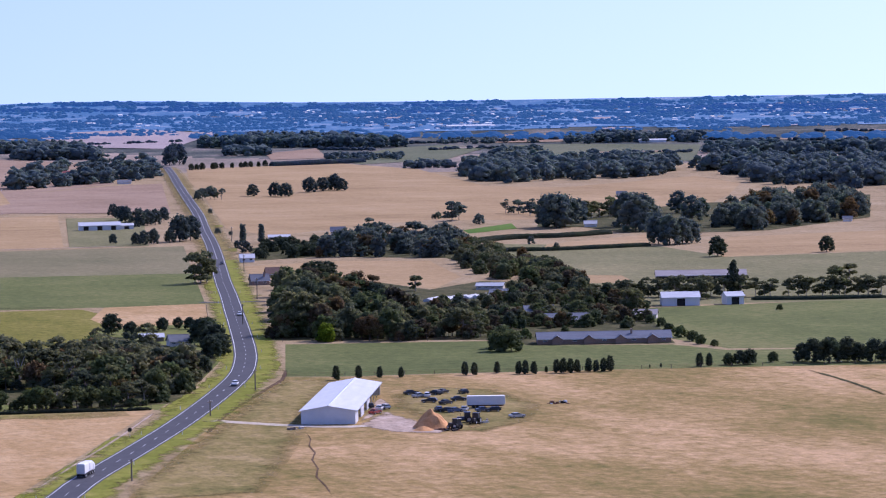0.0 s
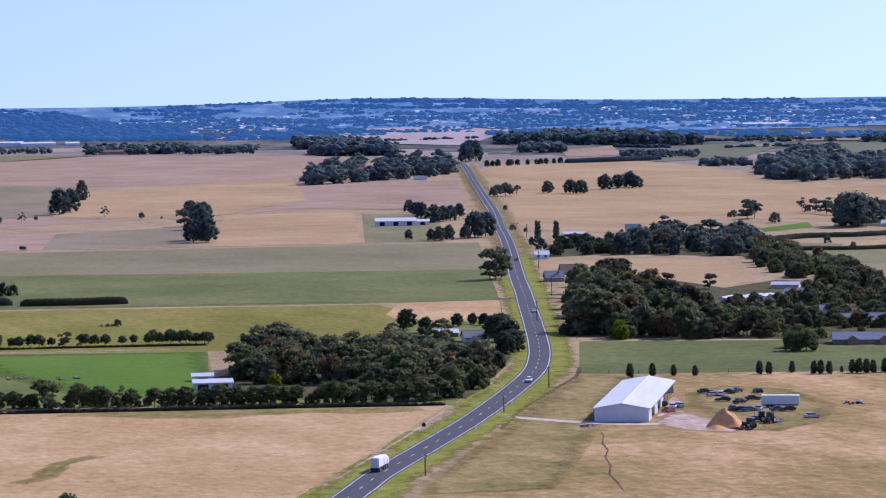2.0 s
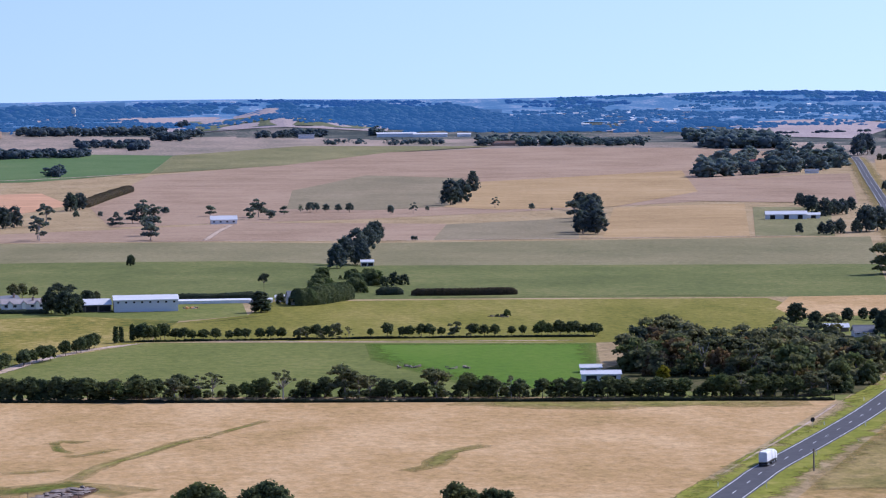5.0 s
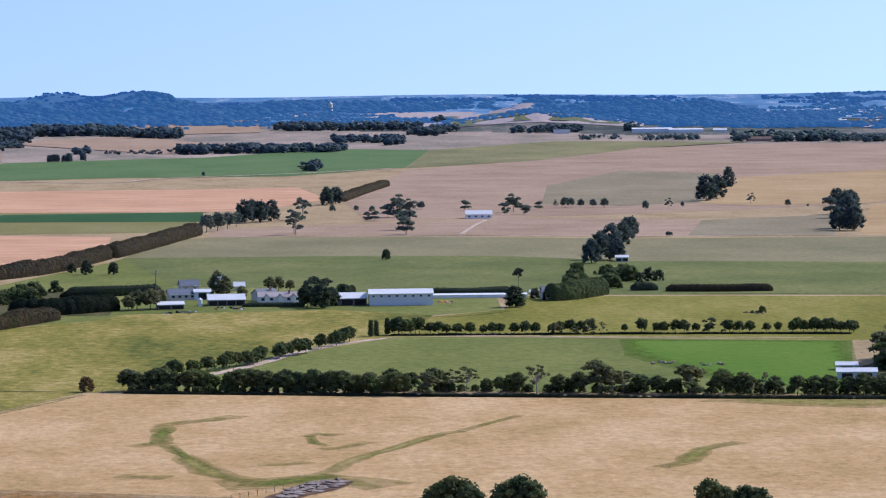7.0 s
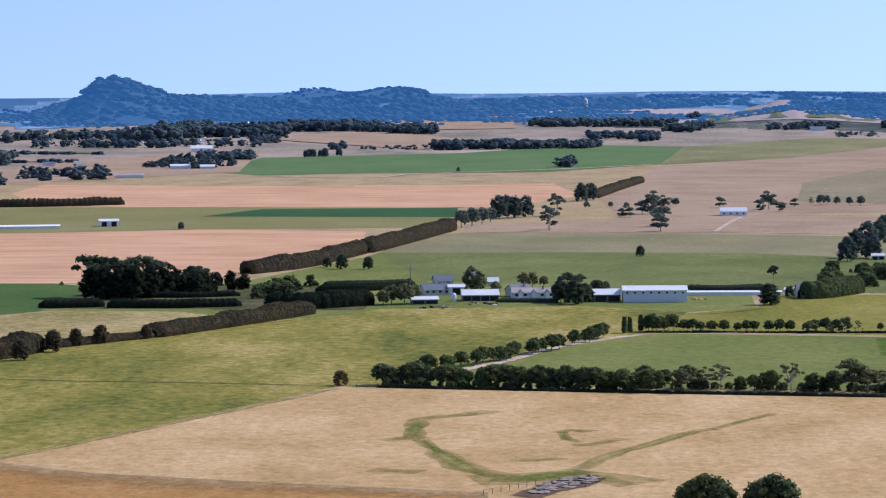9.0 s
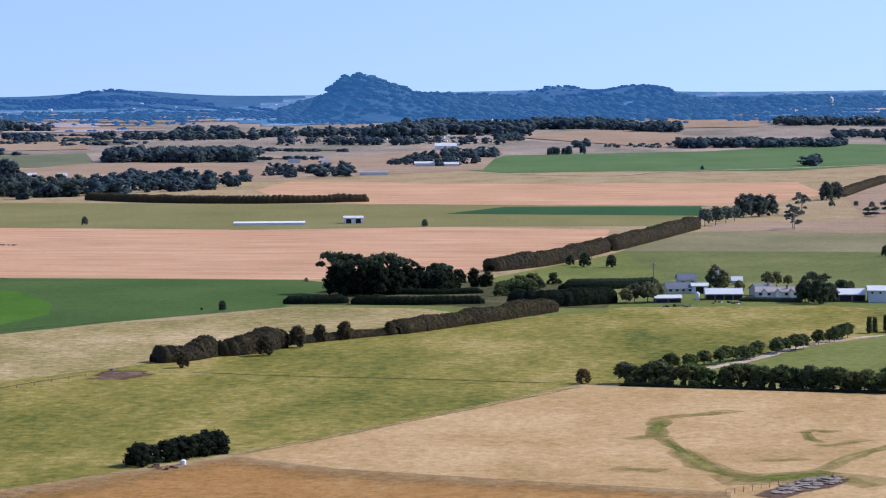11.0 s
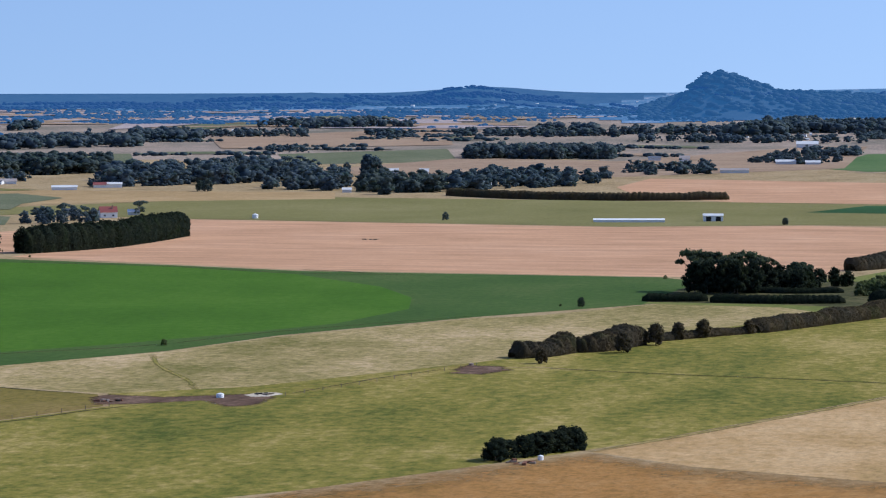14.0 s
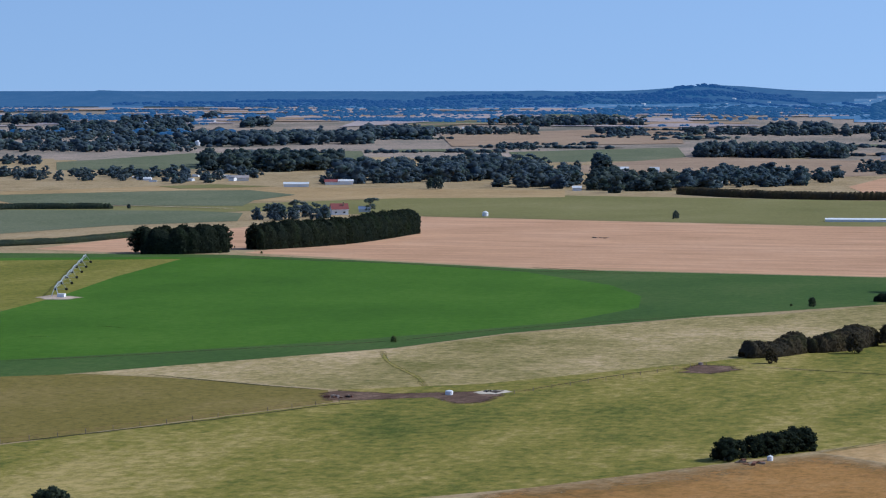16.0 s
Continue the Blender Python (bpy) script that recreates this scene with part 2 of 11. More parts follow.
BLUEROOF = ribbed("blue_grey_roof", (0.10, 0.115, 0.15), (0.15, 0.17, 0.21), 0.3, 0.6)
GREYROOF = ribbed("grey_roof", (0.13, 0.14, 0.16), (0.2, 0.21, 0.23), 0.3, 0.5)
BROWNROOF = surface("brown_tile_roof", (0.12, 0.075, 0.06), (0.18, 0.11, 0.085), 1.5, 0.8)
REDROOF = ribbed("red_roof", (0.2, 0.06, 0.055), (0.27, 0.085, 0.075), 0.3, 0.5)
RUSTROOF = ribbed("weathered_roof", (0.28, 0.24, 0.23), (0.42, 0.38, 0.37), 0.3, 0.6)
BRICK = surface("red_brick", (0.26, 0.17, 0.13), (0.36, 0.25, 0.19), 3.0, 0.85)
CREAM = surface("cream_render", (0.55, 0.51, 0.45), (0.66, 0.62, 0.55), 1.0, 0.85, wear=(0.45, 0.41, 0.36))
WHITE = surface("white_paint", (0.72, 0.73, 0.74), (0.82, 0.82, 0.82), 0.8, 0.5)
DARK = surface("dark_opening", (0.012, 0.012, 0.014), (0.03, 0.03, 0.03), 0.5, 0.8)
GLASS = surface("window_glass", (0.03, 0.04, 0.05), (0.05, 0.06, 0.075), 0.3, 0.08)
TIMBER = surface("grey_timber", (0.13, 0.105, 0.085), (0.22, 0.185, 0.15), 2.0, 0.85)
RUBBER = surface("tyre_rubber", (0.02, 0.02, 0.02), (0.035, 0.035, 0.035), 4.0, 0.8)
METAL = surface("galvanised_steel", (0.42, 0.45, 0.48), (0.58, 0.6, 0.62), 1.0, 0.45, 0.5)
RUST = surface("rusty_steel", (0.12, 0.055, 0.035), (0.22, 0.1, 0.06), 2.0, 0.85)
SAWDUST = surface("orange_sawdust", (0.52, 0.25, 0.09), (0.72, 0.40, 0.17), 0.5, 0.95, wear=(0.3, 0.13, 0.05), relief=0.3)
STONE = surface("pale_rubble", (0.15, 0.12, 0.10), (0.32, 0.265, 0.225), 1.0, 0.9)
BARK = surface("grey_bark", (0.09, 0.07, 0.055), (0.2, 0.165, 0.14), 1.5, 0.9)
PALEBARK = surface("pale_gum_bark", (0.3, 0.26, 0.23), (0.48, 0.43, 0.38), 1.5, 0.85)
GUMLEAF = foliage("gum_leaves", (0.115, 0.122, 0.08), (0.178, 0.18, 0.105), (0.26, 0.245, 0.14))
PINELEAF = foliage("pine_needles", (0.058, 0.073, 0.062), (0.076, 0.094, 0.072), (0.11, 0.127, 0.086))
SHRUBLEAF = foliage("shrub_leaves", (0.08, 0.098, 0.056), (0.116, 0.138, 0.07), (0.17, 0.19, 0.092))
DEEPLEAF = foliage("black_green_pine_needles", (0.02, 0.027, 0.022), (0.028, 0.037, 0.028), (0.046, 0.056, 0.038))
HEDGELEAF = foliage("brownish_hedge_leaves", (0.078, 0.064, 0.05), (0.094, 0.077, 0.058), (0.12, 0.096, 0.07))
LIMELEAF = foliage("lime_leaves", (0.06, 0.10, 0.008), (0.13, 0.19, 0.012), (0.22, 0.28, 0.03))
RUSSETLEAF = foliage("russet_leaves", (0.098, 0.065, 0.039), (0.163, 0.111, 0.065), (0.234, 0.163, 0.098))
YELLOWLEAF = foliage("yellow_blossom_leaves", (0.12, 0.11, 0.01), (0.26, 0.22, 0.02), (0.42, 0.35, 0.04))
# leaves of further trees: the blue of distant haze is put into their colour
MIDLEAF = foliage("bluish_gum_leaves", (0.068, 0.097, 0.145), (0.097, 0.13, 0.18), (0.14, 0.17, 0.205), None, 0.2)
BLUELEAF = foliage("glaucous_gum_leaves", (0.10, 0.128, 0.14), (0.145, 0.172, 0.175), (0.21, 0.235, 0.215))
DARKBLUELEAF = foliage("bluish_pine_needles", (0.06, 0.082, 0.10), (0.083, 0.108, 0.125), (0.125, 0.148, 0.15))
# the last four numbers add haze as blue emission
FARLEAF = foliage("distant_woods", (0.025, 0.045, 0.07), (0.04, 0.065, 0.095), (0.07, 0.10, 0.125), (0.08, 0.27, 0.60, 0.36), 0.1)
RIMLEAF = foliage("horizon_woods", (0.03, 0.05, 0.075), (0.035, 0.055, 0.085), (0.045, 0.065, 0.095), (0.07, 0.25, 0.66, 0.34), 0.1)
LEAVES = {"gum": GUMLEAF, "pine": PINELEAF, "shrub": SHRUBLEAF, "lime": LIMELEAF, "russet": RUSSETLEAF, "yellow": YELLOWLEAF,
          "mid": MIDLEAF, "far": FARLEAF, "rim": RIMLEAF, "hedge": HEDGELEAF, "deep": DEEPLEAF, "blue": BLUELEAF, "darkblue": DARKBLUELEAF}
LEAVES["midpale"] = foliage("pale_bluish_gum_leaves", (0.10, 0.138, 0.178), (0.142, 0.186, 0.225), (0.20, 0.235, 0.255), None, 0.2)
FAR_HAZE_LEAF = {"gum": "blue", "shrub": "blue", "pine": "darkblue"}     # trees further off swap to leaves with haze put into their colour

# ---- lie of the land ----
HILLS = [
    (-635.6, 4359.9, 43.9, 40.9, 120, 8.3),
    (-584.2, 4361, 27.4, 47.1, 130, 7.6),
    (-668.0, 4356, 17.0, 26.0, 110, 8.7),
    (-513.4, 4363.9, 15.6, 70.6, 140, 6.7),
    (-308.5, 4563.6, 22.7, 61.3, 140, 3.9),
    (-235.1, 4555.9, 18.5, 48.9, 140, 3),
    (-382.1, 4570.1, 22.8, 49.1, 140, 4.8),
    (-454.8, 4485, 15.9, 88.5, 150, 5.8),
    (-202.4, 4551.5, 14.5, 73.2, 130, 2.5),
    (-40.8, 4618.8, 11.4, 74.2, 120, 0.5),
    (435.6, 4417.6, 21.3, 79.3, 110, -5.6),
    (312.6, 4464.1, 19.8, 55.9, 100, -4),
    (556.3, 4491.7, 17.7, 48.5, 110, -7.1),
    (292.9, 4185.8, 17.8, 82.4, 90, -4),
    (-1890.4, 4358.7, 15, 59.4, 60, 23.4),
    (-1286.6, 4576.6, 14.3, 101.9, 60, 15.7),
    (-1049.7, 4639.7, 18.6, 76.5, 60, 12.7),
    (-1042, 4730.6, 11.9, 95.2, 60, 12.4),
    (1085.7, 4743.3, 8.5, 260.7, 80, -12.9),
    (197.7, 4803.9, 10.2, 257.6, 70, -2.4),
    (-404.3, 4839.1, 6.7, 216.8, 70, 4.8),
]


def ground(x, y):
    """Height of the land: level near by, rising gently into the distance, with the hills on it."""
    r = math.hypot(x, y)
    z = 0.0
    if r > 2000:
        q = min((r - 2000) / 2900, 0.9985)
        z = EYE * (1 - r / (2000 - 2900 * math.log(1 - q)))
    for hx, hy, h, sx, sy, turn in HILLS:
        c, s = math.cos(radians(turn)), math.sin(radians(turn))
        u, v = (x - hx) * c + (y - hy) * s, (y - hy) * c - (x - hx) * s
        e = (u / sx) ** 2 + (v / sy) ** 2
        if e < 12:
            z += h * math.exp(-e)
    return z


def mesh_object(name, verts, faces, mats, parent=None, smooth=False, indices=None):
    me = bpy.data.meshes.new(name)
    me.from_pydata(verts, [], faces)
    for mt in (mats if isinstance(mats, (list, tuple)) else [mats]):
        me.materials.append(mt)
    if indices is not None:
        me.polygons.foreach_set("material_index", indices)
    if smooth:
        me.polygons.foreach_set("use_smooth", [True] * len(me.polygons))
    me.update()
    ob = new(name, me)
    if parent:
        ob.parent = parent
    return ob


def part(name, bm, mat, parent, label="", smooth=False):
    me = bpy.data.meshes.new(name)
    bm.to_mesh(me)
    bm.free()
    me.materials.append(mat)
    if smooth:
        me.polygons.foreach_set("use_smooth", [True] * len(me.polygons))
    ob = new(name, me)
    ob.parent = parent
    return tagged(ob, label)


def build_ground():
    rings = [0, 300] + list(range(600, 2000, 100)) + list(range(2000, 4870, 32)) + [4874]
    angles = list(np.arange(-48, 48.01, 0.4)) + list(range(52, 309, 4))
    verts, faces = [], []
    for r in rings:
        for a in angles:
            x, y = r * math.sin(radians(a)), r * math.cos(radians(a))
            verts.append((x, y, ground(x, y)))
    n = len(angles)
    for i in range(len(rings) - 1):
        for j in range(n):
            k = (j + 1) % n
            faces.append((i * n + j, i * n + k, (i + 1) * n + k, (i + 1) * n + j))
    # ground colour steps with distance, greyer then bluer, to paint in haze
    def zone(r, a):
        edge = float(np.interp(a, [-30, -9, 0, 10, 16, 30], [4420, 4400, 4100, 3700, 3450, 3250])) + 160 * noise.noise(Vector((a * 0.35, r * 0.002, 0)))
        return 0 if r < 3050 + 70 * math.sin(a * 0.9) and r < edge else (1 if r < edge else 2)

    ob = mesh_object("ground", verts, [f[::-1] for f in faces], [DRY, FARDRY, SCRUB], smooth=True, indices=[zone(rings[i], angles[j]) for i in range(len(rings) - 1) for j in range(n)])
    tagged(ob, "dry grazing land reaching to the horizon", "ground", kind="structure")


build_ground()


laid = 0


def above(x, y, layer, laid):
    """How far a laid sheet lies over the land: a few centimetres near by, more on the far slopes."""
    r = math.hypot(x, y)
    return (0.12 * layer + 0.0012 * laid) * min(1.0, max(0.15, (r - 1600) / 600)) + min(0.6, max(0.0, (r - 3000) / 1200))


def drape(name, label, outline, mat, layer=1, step=50.0, category="field", feather=0.0):
    """A field with this outline, laid on the land."""
    global laid
    laid += 1
    n = len(outline)
    if sum(x0 * y1 - x1 * y0 for (x0, y0), (x1, y1) in zip(outline, outline[1:] + outline[:1])) < 0:
        outline = outline[::-1]
    pts = [Vector(p) for p in outline]
    edges = [(i, (i + 1) % n) for i in range(n)]
    inner = set()
    if feather:
        for i in range(n):
            d = ((pts[i] - pts[i - 1]).normalized() + (pts[(i + 1) % n] - pts[i]).normalized()).normalized()
            q = pts[i] + Vector((-d.y, d.x)) * feather
            pts.append(q)
            inner.add((round(q.x, 1), round(q.y, 1)))
        edges += [(n + i, n + (i + 1) % n) for i in range(n)]
    spots, _, tris = geometry.delaunay_2d_cdt(pts, edges, [list(range(n))], 1, 0.02)[:3]
    bm = bmesh.new()
    corner = [bm.verts.new((p.x, p.y, 0)) for p in spots]
    for tri in tris:
        bm.faces.new([corner[i] for i in tri])
    far = max(math.hypot(x, y) for x, y in outline)
    if far > 1900:
        xs, ys = [p[0] for p in outline], [p[1] for p in outline]
        for lo, hi, normal in ((min(xs), max(xs), (1, 0, 0)), (min(ys), max(ys), (0, 1, 0))):
            for k in range(1, int((hi - lo) / step) + 1):
                at = lo + k * step
                bmesh.ops.bisect_plane(bm, geom=bm.verts[:] + bm.edges[:] + bm.faces[:], plane_co=(at * normal[0], at * normal[1], 0), plane_no=normal, dist=0.01)
        bmesh.ops.triangulate(bm, faces=bm.faces[:])
    for v in bm.verts:
        v.co.z = ground(v.co.x, v.co.y) + above(v.co.x, v.co.y, layer, laid)
    bmesh.ops.recalc_face_normals(bm, faces=bm.faces[:])
    if bm.faces and sum(f.normal.z for f in bm.faces) < 0:
        bmesh.ops.reverse_faces(bm, faces=bm.faces[:])
    me = bpy.data.meshes.new(name)
    bm.to_mesh(me)
    bm.free()
    me.materials.append(mat)
    if feather:
        me.attributes.new("thin", "FLOAT", "POINT").data.foreach_set("value", [0.0 if (round(v.co.x, 1), round(v.co.y, 1)) in inner else 1.0 for v in me.vertices])
    return tagged(new(name, me), label, category, kind="structure")


def smooth_line(points, step=6.0):
    """Points along a curve through the given ones."""
    pts = [Vector((*p, 0)) for p in points]
    pts = [2 * pts[0] - pts[1]] + pts + [2 * pts[-1] - pts[-2]]
    out = []
    for a, b, c, d in zip(pts, pts[1:], pts[2:], pts[3:]):
        n = max(1, int((c - b).length / step))
        for k in range(n):
            t = k / n
            out.append(0.5 * (2 * b + (c - a) * t + (2 * a - 5 * b + 4 * c - d) * t * t + (3 * b - a - 3 * c + d) * t ** 3))
    return out + [pts[-2]]


def strip(name, label, points, width, mat, layer=2, offset=0.0, step=8.0, category="track", parent=None, ragged=0.0, line=None):
    """A band along a line: a road, track, kerb line or drain."""
    line = line or smooth_line(points, step)
    verts, faces = [], []
    global laid
    laid += 1
    across = (-1.0, -0.5, 0.0, 0.5, 1.0) if ragged else (-1.0, 1.0)
    soft = []
    for i, p in enumerate(line):
        d = (line[min(i + 1, len(line) - 1)] - line[max(i - 1, 0)]).normalized()
        side = Vector((d.y, -d.x, 0))
        ends = min(1.0, min(i, len(line) - 1 - i) / 2.0)
        for k in across:
            w = width / 2 * (1 + ragged * noise.noise(Vector((p.x * 0.09, p.y * 0.09, k * 7.0))))
            q = p + side * (offset + k * w)
            verts.append((q.x, q.y, ground(q.x, q.y) + above(q.x, q.y, layer, 0 if parent else laid)))
            soft.append(1 - (1 - abs(k)) * ends)
    m = len(across)
    for i in range(len(line) - 1):
        for k in range(m - 1):
            faces.append((m * i + k, m * i + k + 1, m * i + m + k + 1, m * i + m + k))
    ob = mesh_object(name, verts, faces, mat, parent)
    ob.data.attributes.new("thin", "FLOAT", "POINT").data.foreach_set("value", soft)
    return ob if parent else tagged(ob, label, category, kind="structure")


# ---- trees ----
def ico(sub):
    bm = bmesh.new()
    bmesh.ops.create_icosphere(bm, subdivisions=sub, radius=1.0)
    bm.verts.ensure_lookup_table()
    v = np.array([p.co[:] for p in bm.verts])
    f = [[p.index for p in q.verts] for q in bm.faces]
    bm.free()
    return v, np.array(f)


ICO = ico(1)


def blobs_and_leaves(rng, clumps, leaves, leaf, squash=0.8, core=0.74):
    """Foliage: a dark uneven core in each clump at (x, y, z, radius), hidden in leaf sprays that face outward and up. Gives vertices, triangles, quads."""
    c = np.array(clumps, dtype=float)
    n = len(c)
    base, tri = ICO
    flat = np.array([1, 1, squash])
    b = base[None] * (1 + rng.uniform(-0.25, 0.25, (n, len(base))))[:, :, None] * (c[:, 3] * core)[:, None, None] * flat + c[:, None, :3]
    T = (tri[None] + (np.arange(n) * len(base))[:, None, None]).reshape(-1, 3)
    V = [b.reshape(-1, 3)]
    Q = np.zeros((0, 4), dtype=int)
    if leaves:
        m = n * leaves
        d = rng.normal(size=(m, 3))
        d /= np.linalg.norm(d, axis=1)[:, None]
        d[:, 2] = np.where(rng.random(m) < 0.62, np.abs(d[:, 2]), d[:, 2])
        r = np.repeat(c[:, 3], leaves)
        at = d * (r * rng.uniform(0.72, 1.16, m))[:, None] * flat + np.repeat(c[:, :3], leaves, axis=0)
        face = d + 0.55 * rng.normal(size=(m, 3)) + (0, 0, 0.25)
        face /= np.linalg.norm(face, axis=1)[:, None]
        u = np.cross(face, rng.normal(size=(m, 3)))
        u /= np.linalg.norm(u, axis=1)[:, None] + 1e-9
        w = np.cross(face, u)
        size = (leaf * rng.uniform(0.55, 1.5, m))[:, None]
        V.append(np.stack([at - u * size, at + w * size * 0.75, at + u * size, at - w * size * 0.75], 1).reshape(-1, 3))
        Q = np.arange(m * 4).reshape(-1, 4) + n * len(base)
    return np.concatenate(V), T, Q


def fast_mesh(name, V, T, Q, mats, kinds=None):
    """A smooth-shaded mesh from arrays of vertices, triangles and quads; kinds holds the material of each face, triangles first."""
    me = bpy.data.meshes.new(name)
    loops = np.concatenate([T.ravel(), Q.ravel()]).astype(np.int32)
    total = len(T) + len(Q)
    me.vertices.add(len(V))
    me.vertices.foreach_set("co", V.astype(np.float32).ravel())
    me.loops.add(len(loops))
    me.loops.foreach_set("vertex_index", loops)
    me.polygons.add(total)
    me.polygons.foreach_set("loop_start", np.concatenate([np.arange(len(T)) * 3, len(T) * 3 + np.arange(len(Q)) * 4]).astype(np.int32))
    for mt in mats:
        me.materials.append(mt)
    if kinds is not None:
        me.polygons.foreach_set("material_index", kinds.astype(np.int32))
    me.polygons.foreach_set("use_smooth", np.ones(total, dtype=bool))
    me.update(calc_edges=True)
    return me


def limb(V, F, p, q, r0, r1, sides=6, bend=0.0, rng=None):
    """A tapered limb from p to q."""
    p, q = Vector(p), Vector(q)
    axis = (q - p).normalized()
    a = axis.orthogonal().normalized()
    b = axis.cross(a)
    start = len(V)
    for k in range(4):
        t = k / 3
        c = p.lerp(q, t) + (a * math.sin(t * math.pi) * bend)
        r = r0 + (r1 - r0) * t
        for i in range(sides):
            w = 2 * math.pi * i / sides
            V.append(tuple(c + a * math.cos(w) * r + b * math.sin(w) * r))
    for k in range(3):
        for i in range(sides):
            j = (i + 1) % sides
            F.append((start + k * sides + i, start + k * sides + j, start + (k + 1) * sides + j, start + (k + 1) * sides + i))


def dome(rng, n, low, high, wide, r, rough=0.15, flat=0.5):
    """Clumps spread evenly over a dome that is widest a little below its middle."""
    out = []
    for i in range(n):
        t = (i + 0.5) / n
        z = low + (high - low) * t
        e = (t - 0.38) / 0.62 if t > 0.38 else (0.38 - t) / 0.38 * flat
        d = wide * math.sqrt(max(0.02, 1 - e * e)) * rng.uniform(1 - 2 * rough, 1 + 0.4 * rough)
        a = i * 2.4 + rng.uniform(-0.4, 0.4)
        out.append((d * math.cos(a), d * math.sin(a), z + rng.uniform(-0.03, 0.03), r * rng.uniform(0.8, 1.2)))
    for i in range(max(2, n // 7)):
        out.append((rng.uniform(-0.3, 0.3) * wide, rng.uniform(-0.3, 0.3) * wide, low + (high - low) * rng.uniform(0.25, 0.75), r * 1.7))
    return out


def boughs(rng, n, spread, low, high, size, each, droop):
    """Clumps gathered into separate small domes at the ends of the boughs."""
    out = []
    for i in range(n):
        a, d = i * 2.4 + rng.uniform(-0.5, 0.5), spread * math.sqrt((i + 0.4) / n)
        x, y = d * math.cos(a), d * math.sin(a)
        z = high - droop * d * d / spread - (high - low) * rng.uniform(0, 1) ** 1.15
        s = size * rng.uniform(0.75, 1.25)
        out.append((x, y, z, s * 0.62))
        for k in range(each - 1):
            b, f = k * 6.28 / (each - 1) + rng.uniform(-0.4, 0.4), s * rng.uniform(0.55, 0.95)
            out.append((x + f * math.cos(b), y + f * math.sin(b), z - 0.35 * f + rng.uniform(-0.02, 0.02), s * rng.uniform(0.38, 0.58)))
    return out


def crown_clumps(kind, rng):
    """Clumps of a tree one unit high."""
    if kind == "gum":
        return boughs(rng, 12, 0.29, 0.34, 0.9, 0.165, 5, 0.75)
    if kind == "sparse":
        return boughs(rng, 13, 0.31, 0.36, 0.92, 0.095, 3, 0.6)
    if kind == "umbrella":
        return boughs(rng, 8, 0.4, 0.78, 0.93, 0.15, 6, 0.3)
    if kind == "round":
        return dome(rng, 30, 0.1, 0.9, 0.33, 0.125, 0.12, 0.55)
    if kind == "bushy":
        return dome(rng, 26, 0.28, 0.89, 0.34, 0.12, 0.24, 0.7)
    if kind == "shrub":
        return dome(rng, 20, 0.08, 0.84, 0.4, 0.165, 0.2, 0.4)
    out = []
    n = 26
    for i in range(n):
        t, a = i / (n - 1), i * 2.4
        if kind == "cone":
            d, r = 0.15 * math.sin(math.pi * (0.25 + 0.6 * t)), 0.13 - 0.07 * t
        elif kind == "cypress":
            d, r = 0.13 * math.sin(math.pi * min(1, t * 0.9 + 0.15)) + 0.05, 0.15 * (1 - 0.55 * t)
        else:
            d, r = 0.08, 0.125 * (1 - 0.5 * t)
        out.append((d * math.cos(a), d * math.sin(a), 0.1 + 0.8 * t, r))
    return out


TREE_LABEL = {
    "gum": ("tall gum tree with an open grey-green crown", 0.42, "gum", PALEBARK),
    "sparse": ("thin half-bare gum tree with pale limbs", 0.38, "gum", PALEBARK),
    "umbrella": ("old pine with a flat spreading dark crown", 0.6, "pine", BARK),
    "round": ("dense dark round-crowned evergreen tree", 0.25, "pine", BARK),
    "bushy": ("bushy shelterbelt tree with a low dark crown", 0.35, "shrub", BARK),
    "shrub": ("low dark green bush in the grass", 0.15, "shrub", BARK),
    "cone": ("young dark conifer with foliage to the ground", 0.15, "pine", BARK),
    "cypress": ("dark pointed cypress tree", 0.15, "pine", BARK),
    "column": ("narrow upright poplar beside the houses", 0.15, "shrub", BARK),
}
PROTO = {}


def tree_proto(kind, variant, leafkind):
    """A tree one unit high: a trunk with limbs, and a crown."""
    key = (kind, variant, leafkind)
    if key in PROTO:
        return PROTO[key]
    seed = sorted(TREE_LABEL).index(kind) * 17 + variant
    rng = np.random.default_rng(seed)
    label, fork, default, bark = TREE_LABEL[kind]
    clumps = crown_clumps(kind, rng)
    V, F = [], []
    lean = rng.uniform(-0.03, 0.03)
    limb(V, F, (0, 0, -0.02), (lean, 0, fork), 0.02, 0.014, 7)
    forks = {"gum": clumps[::5], "sparse": clumps[::3], "umbrella": clumps[::6], "bushy": clumps[:12:2]}
    for x, y, z, r in forks.get(kind, clumps[-1:]):
        limb(V, F, (lean, 0, fork - 0.03), (x, y, z), 0.012, 0.004, 5, rng.uniform(-0.03, 0.03))
    trunk = bpy.data.meshes.new("trunk")
    trunk.from_pydata(V, [], F)
    trunk.materials.append(bark)
    leaves, leaf = {"gum": (24, 0.030), "sparse": (24, 0.024), "umbrella": (26, 0.026), "round": (42, 0.034), "bushy": (42, 0.034), "shrub": (44, 0.045)}.get(kind, (34, 0.034))
    V, T, Q = blobs_and_leaves(rng, clumps, leaves, leaf, 0.66 if kind in ("gum", "umbrella", "sparse") else 0.9)
    crown = fast_mesh("crown", V, T, Q, [LEAVES[leafkind or default]])
    PROTO[key] = (trunk, crown, label)
    return PROTO[key]


tree_count = 0


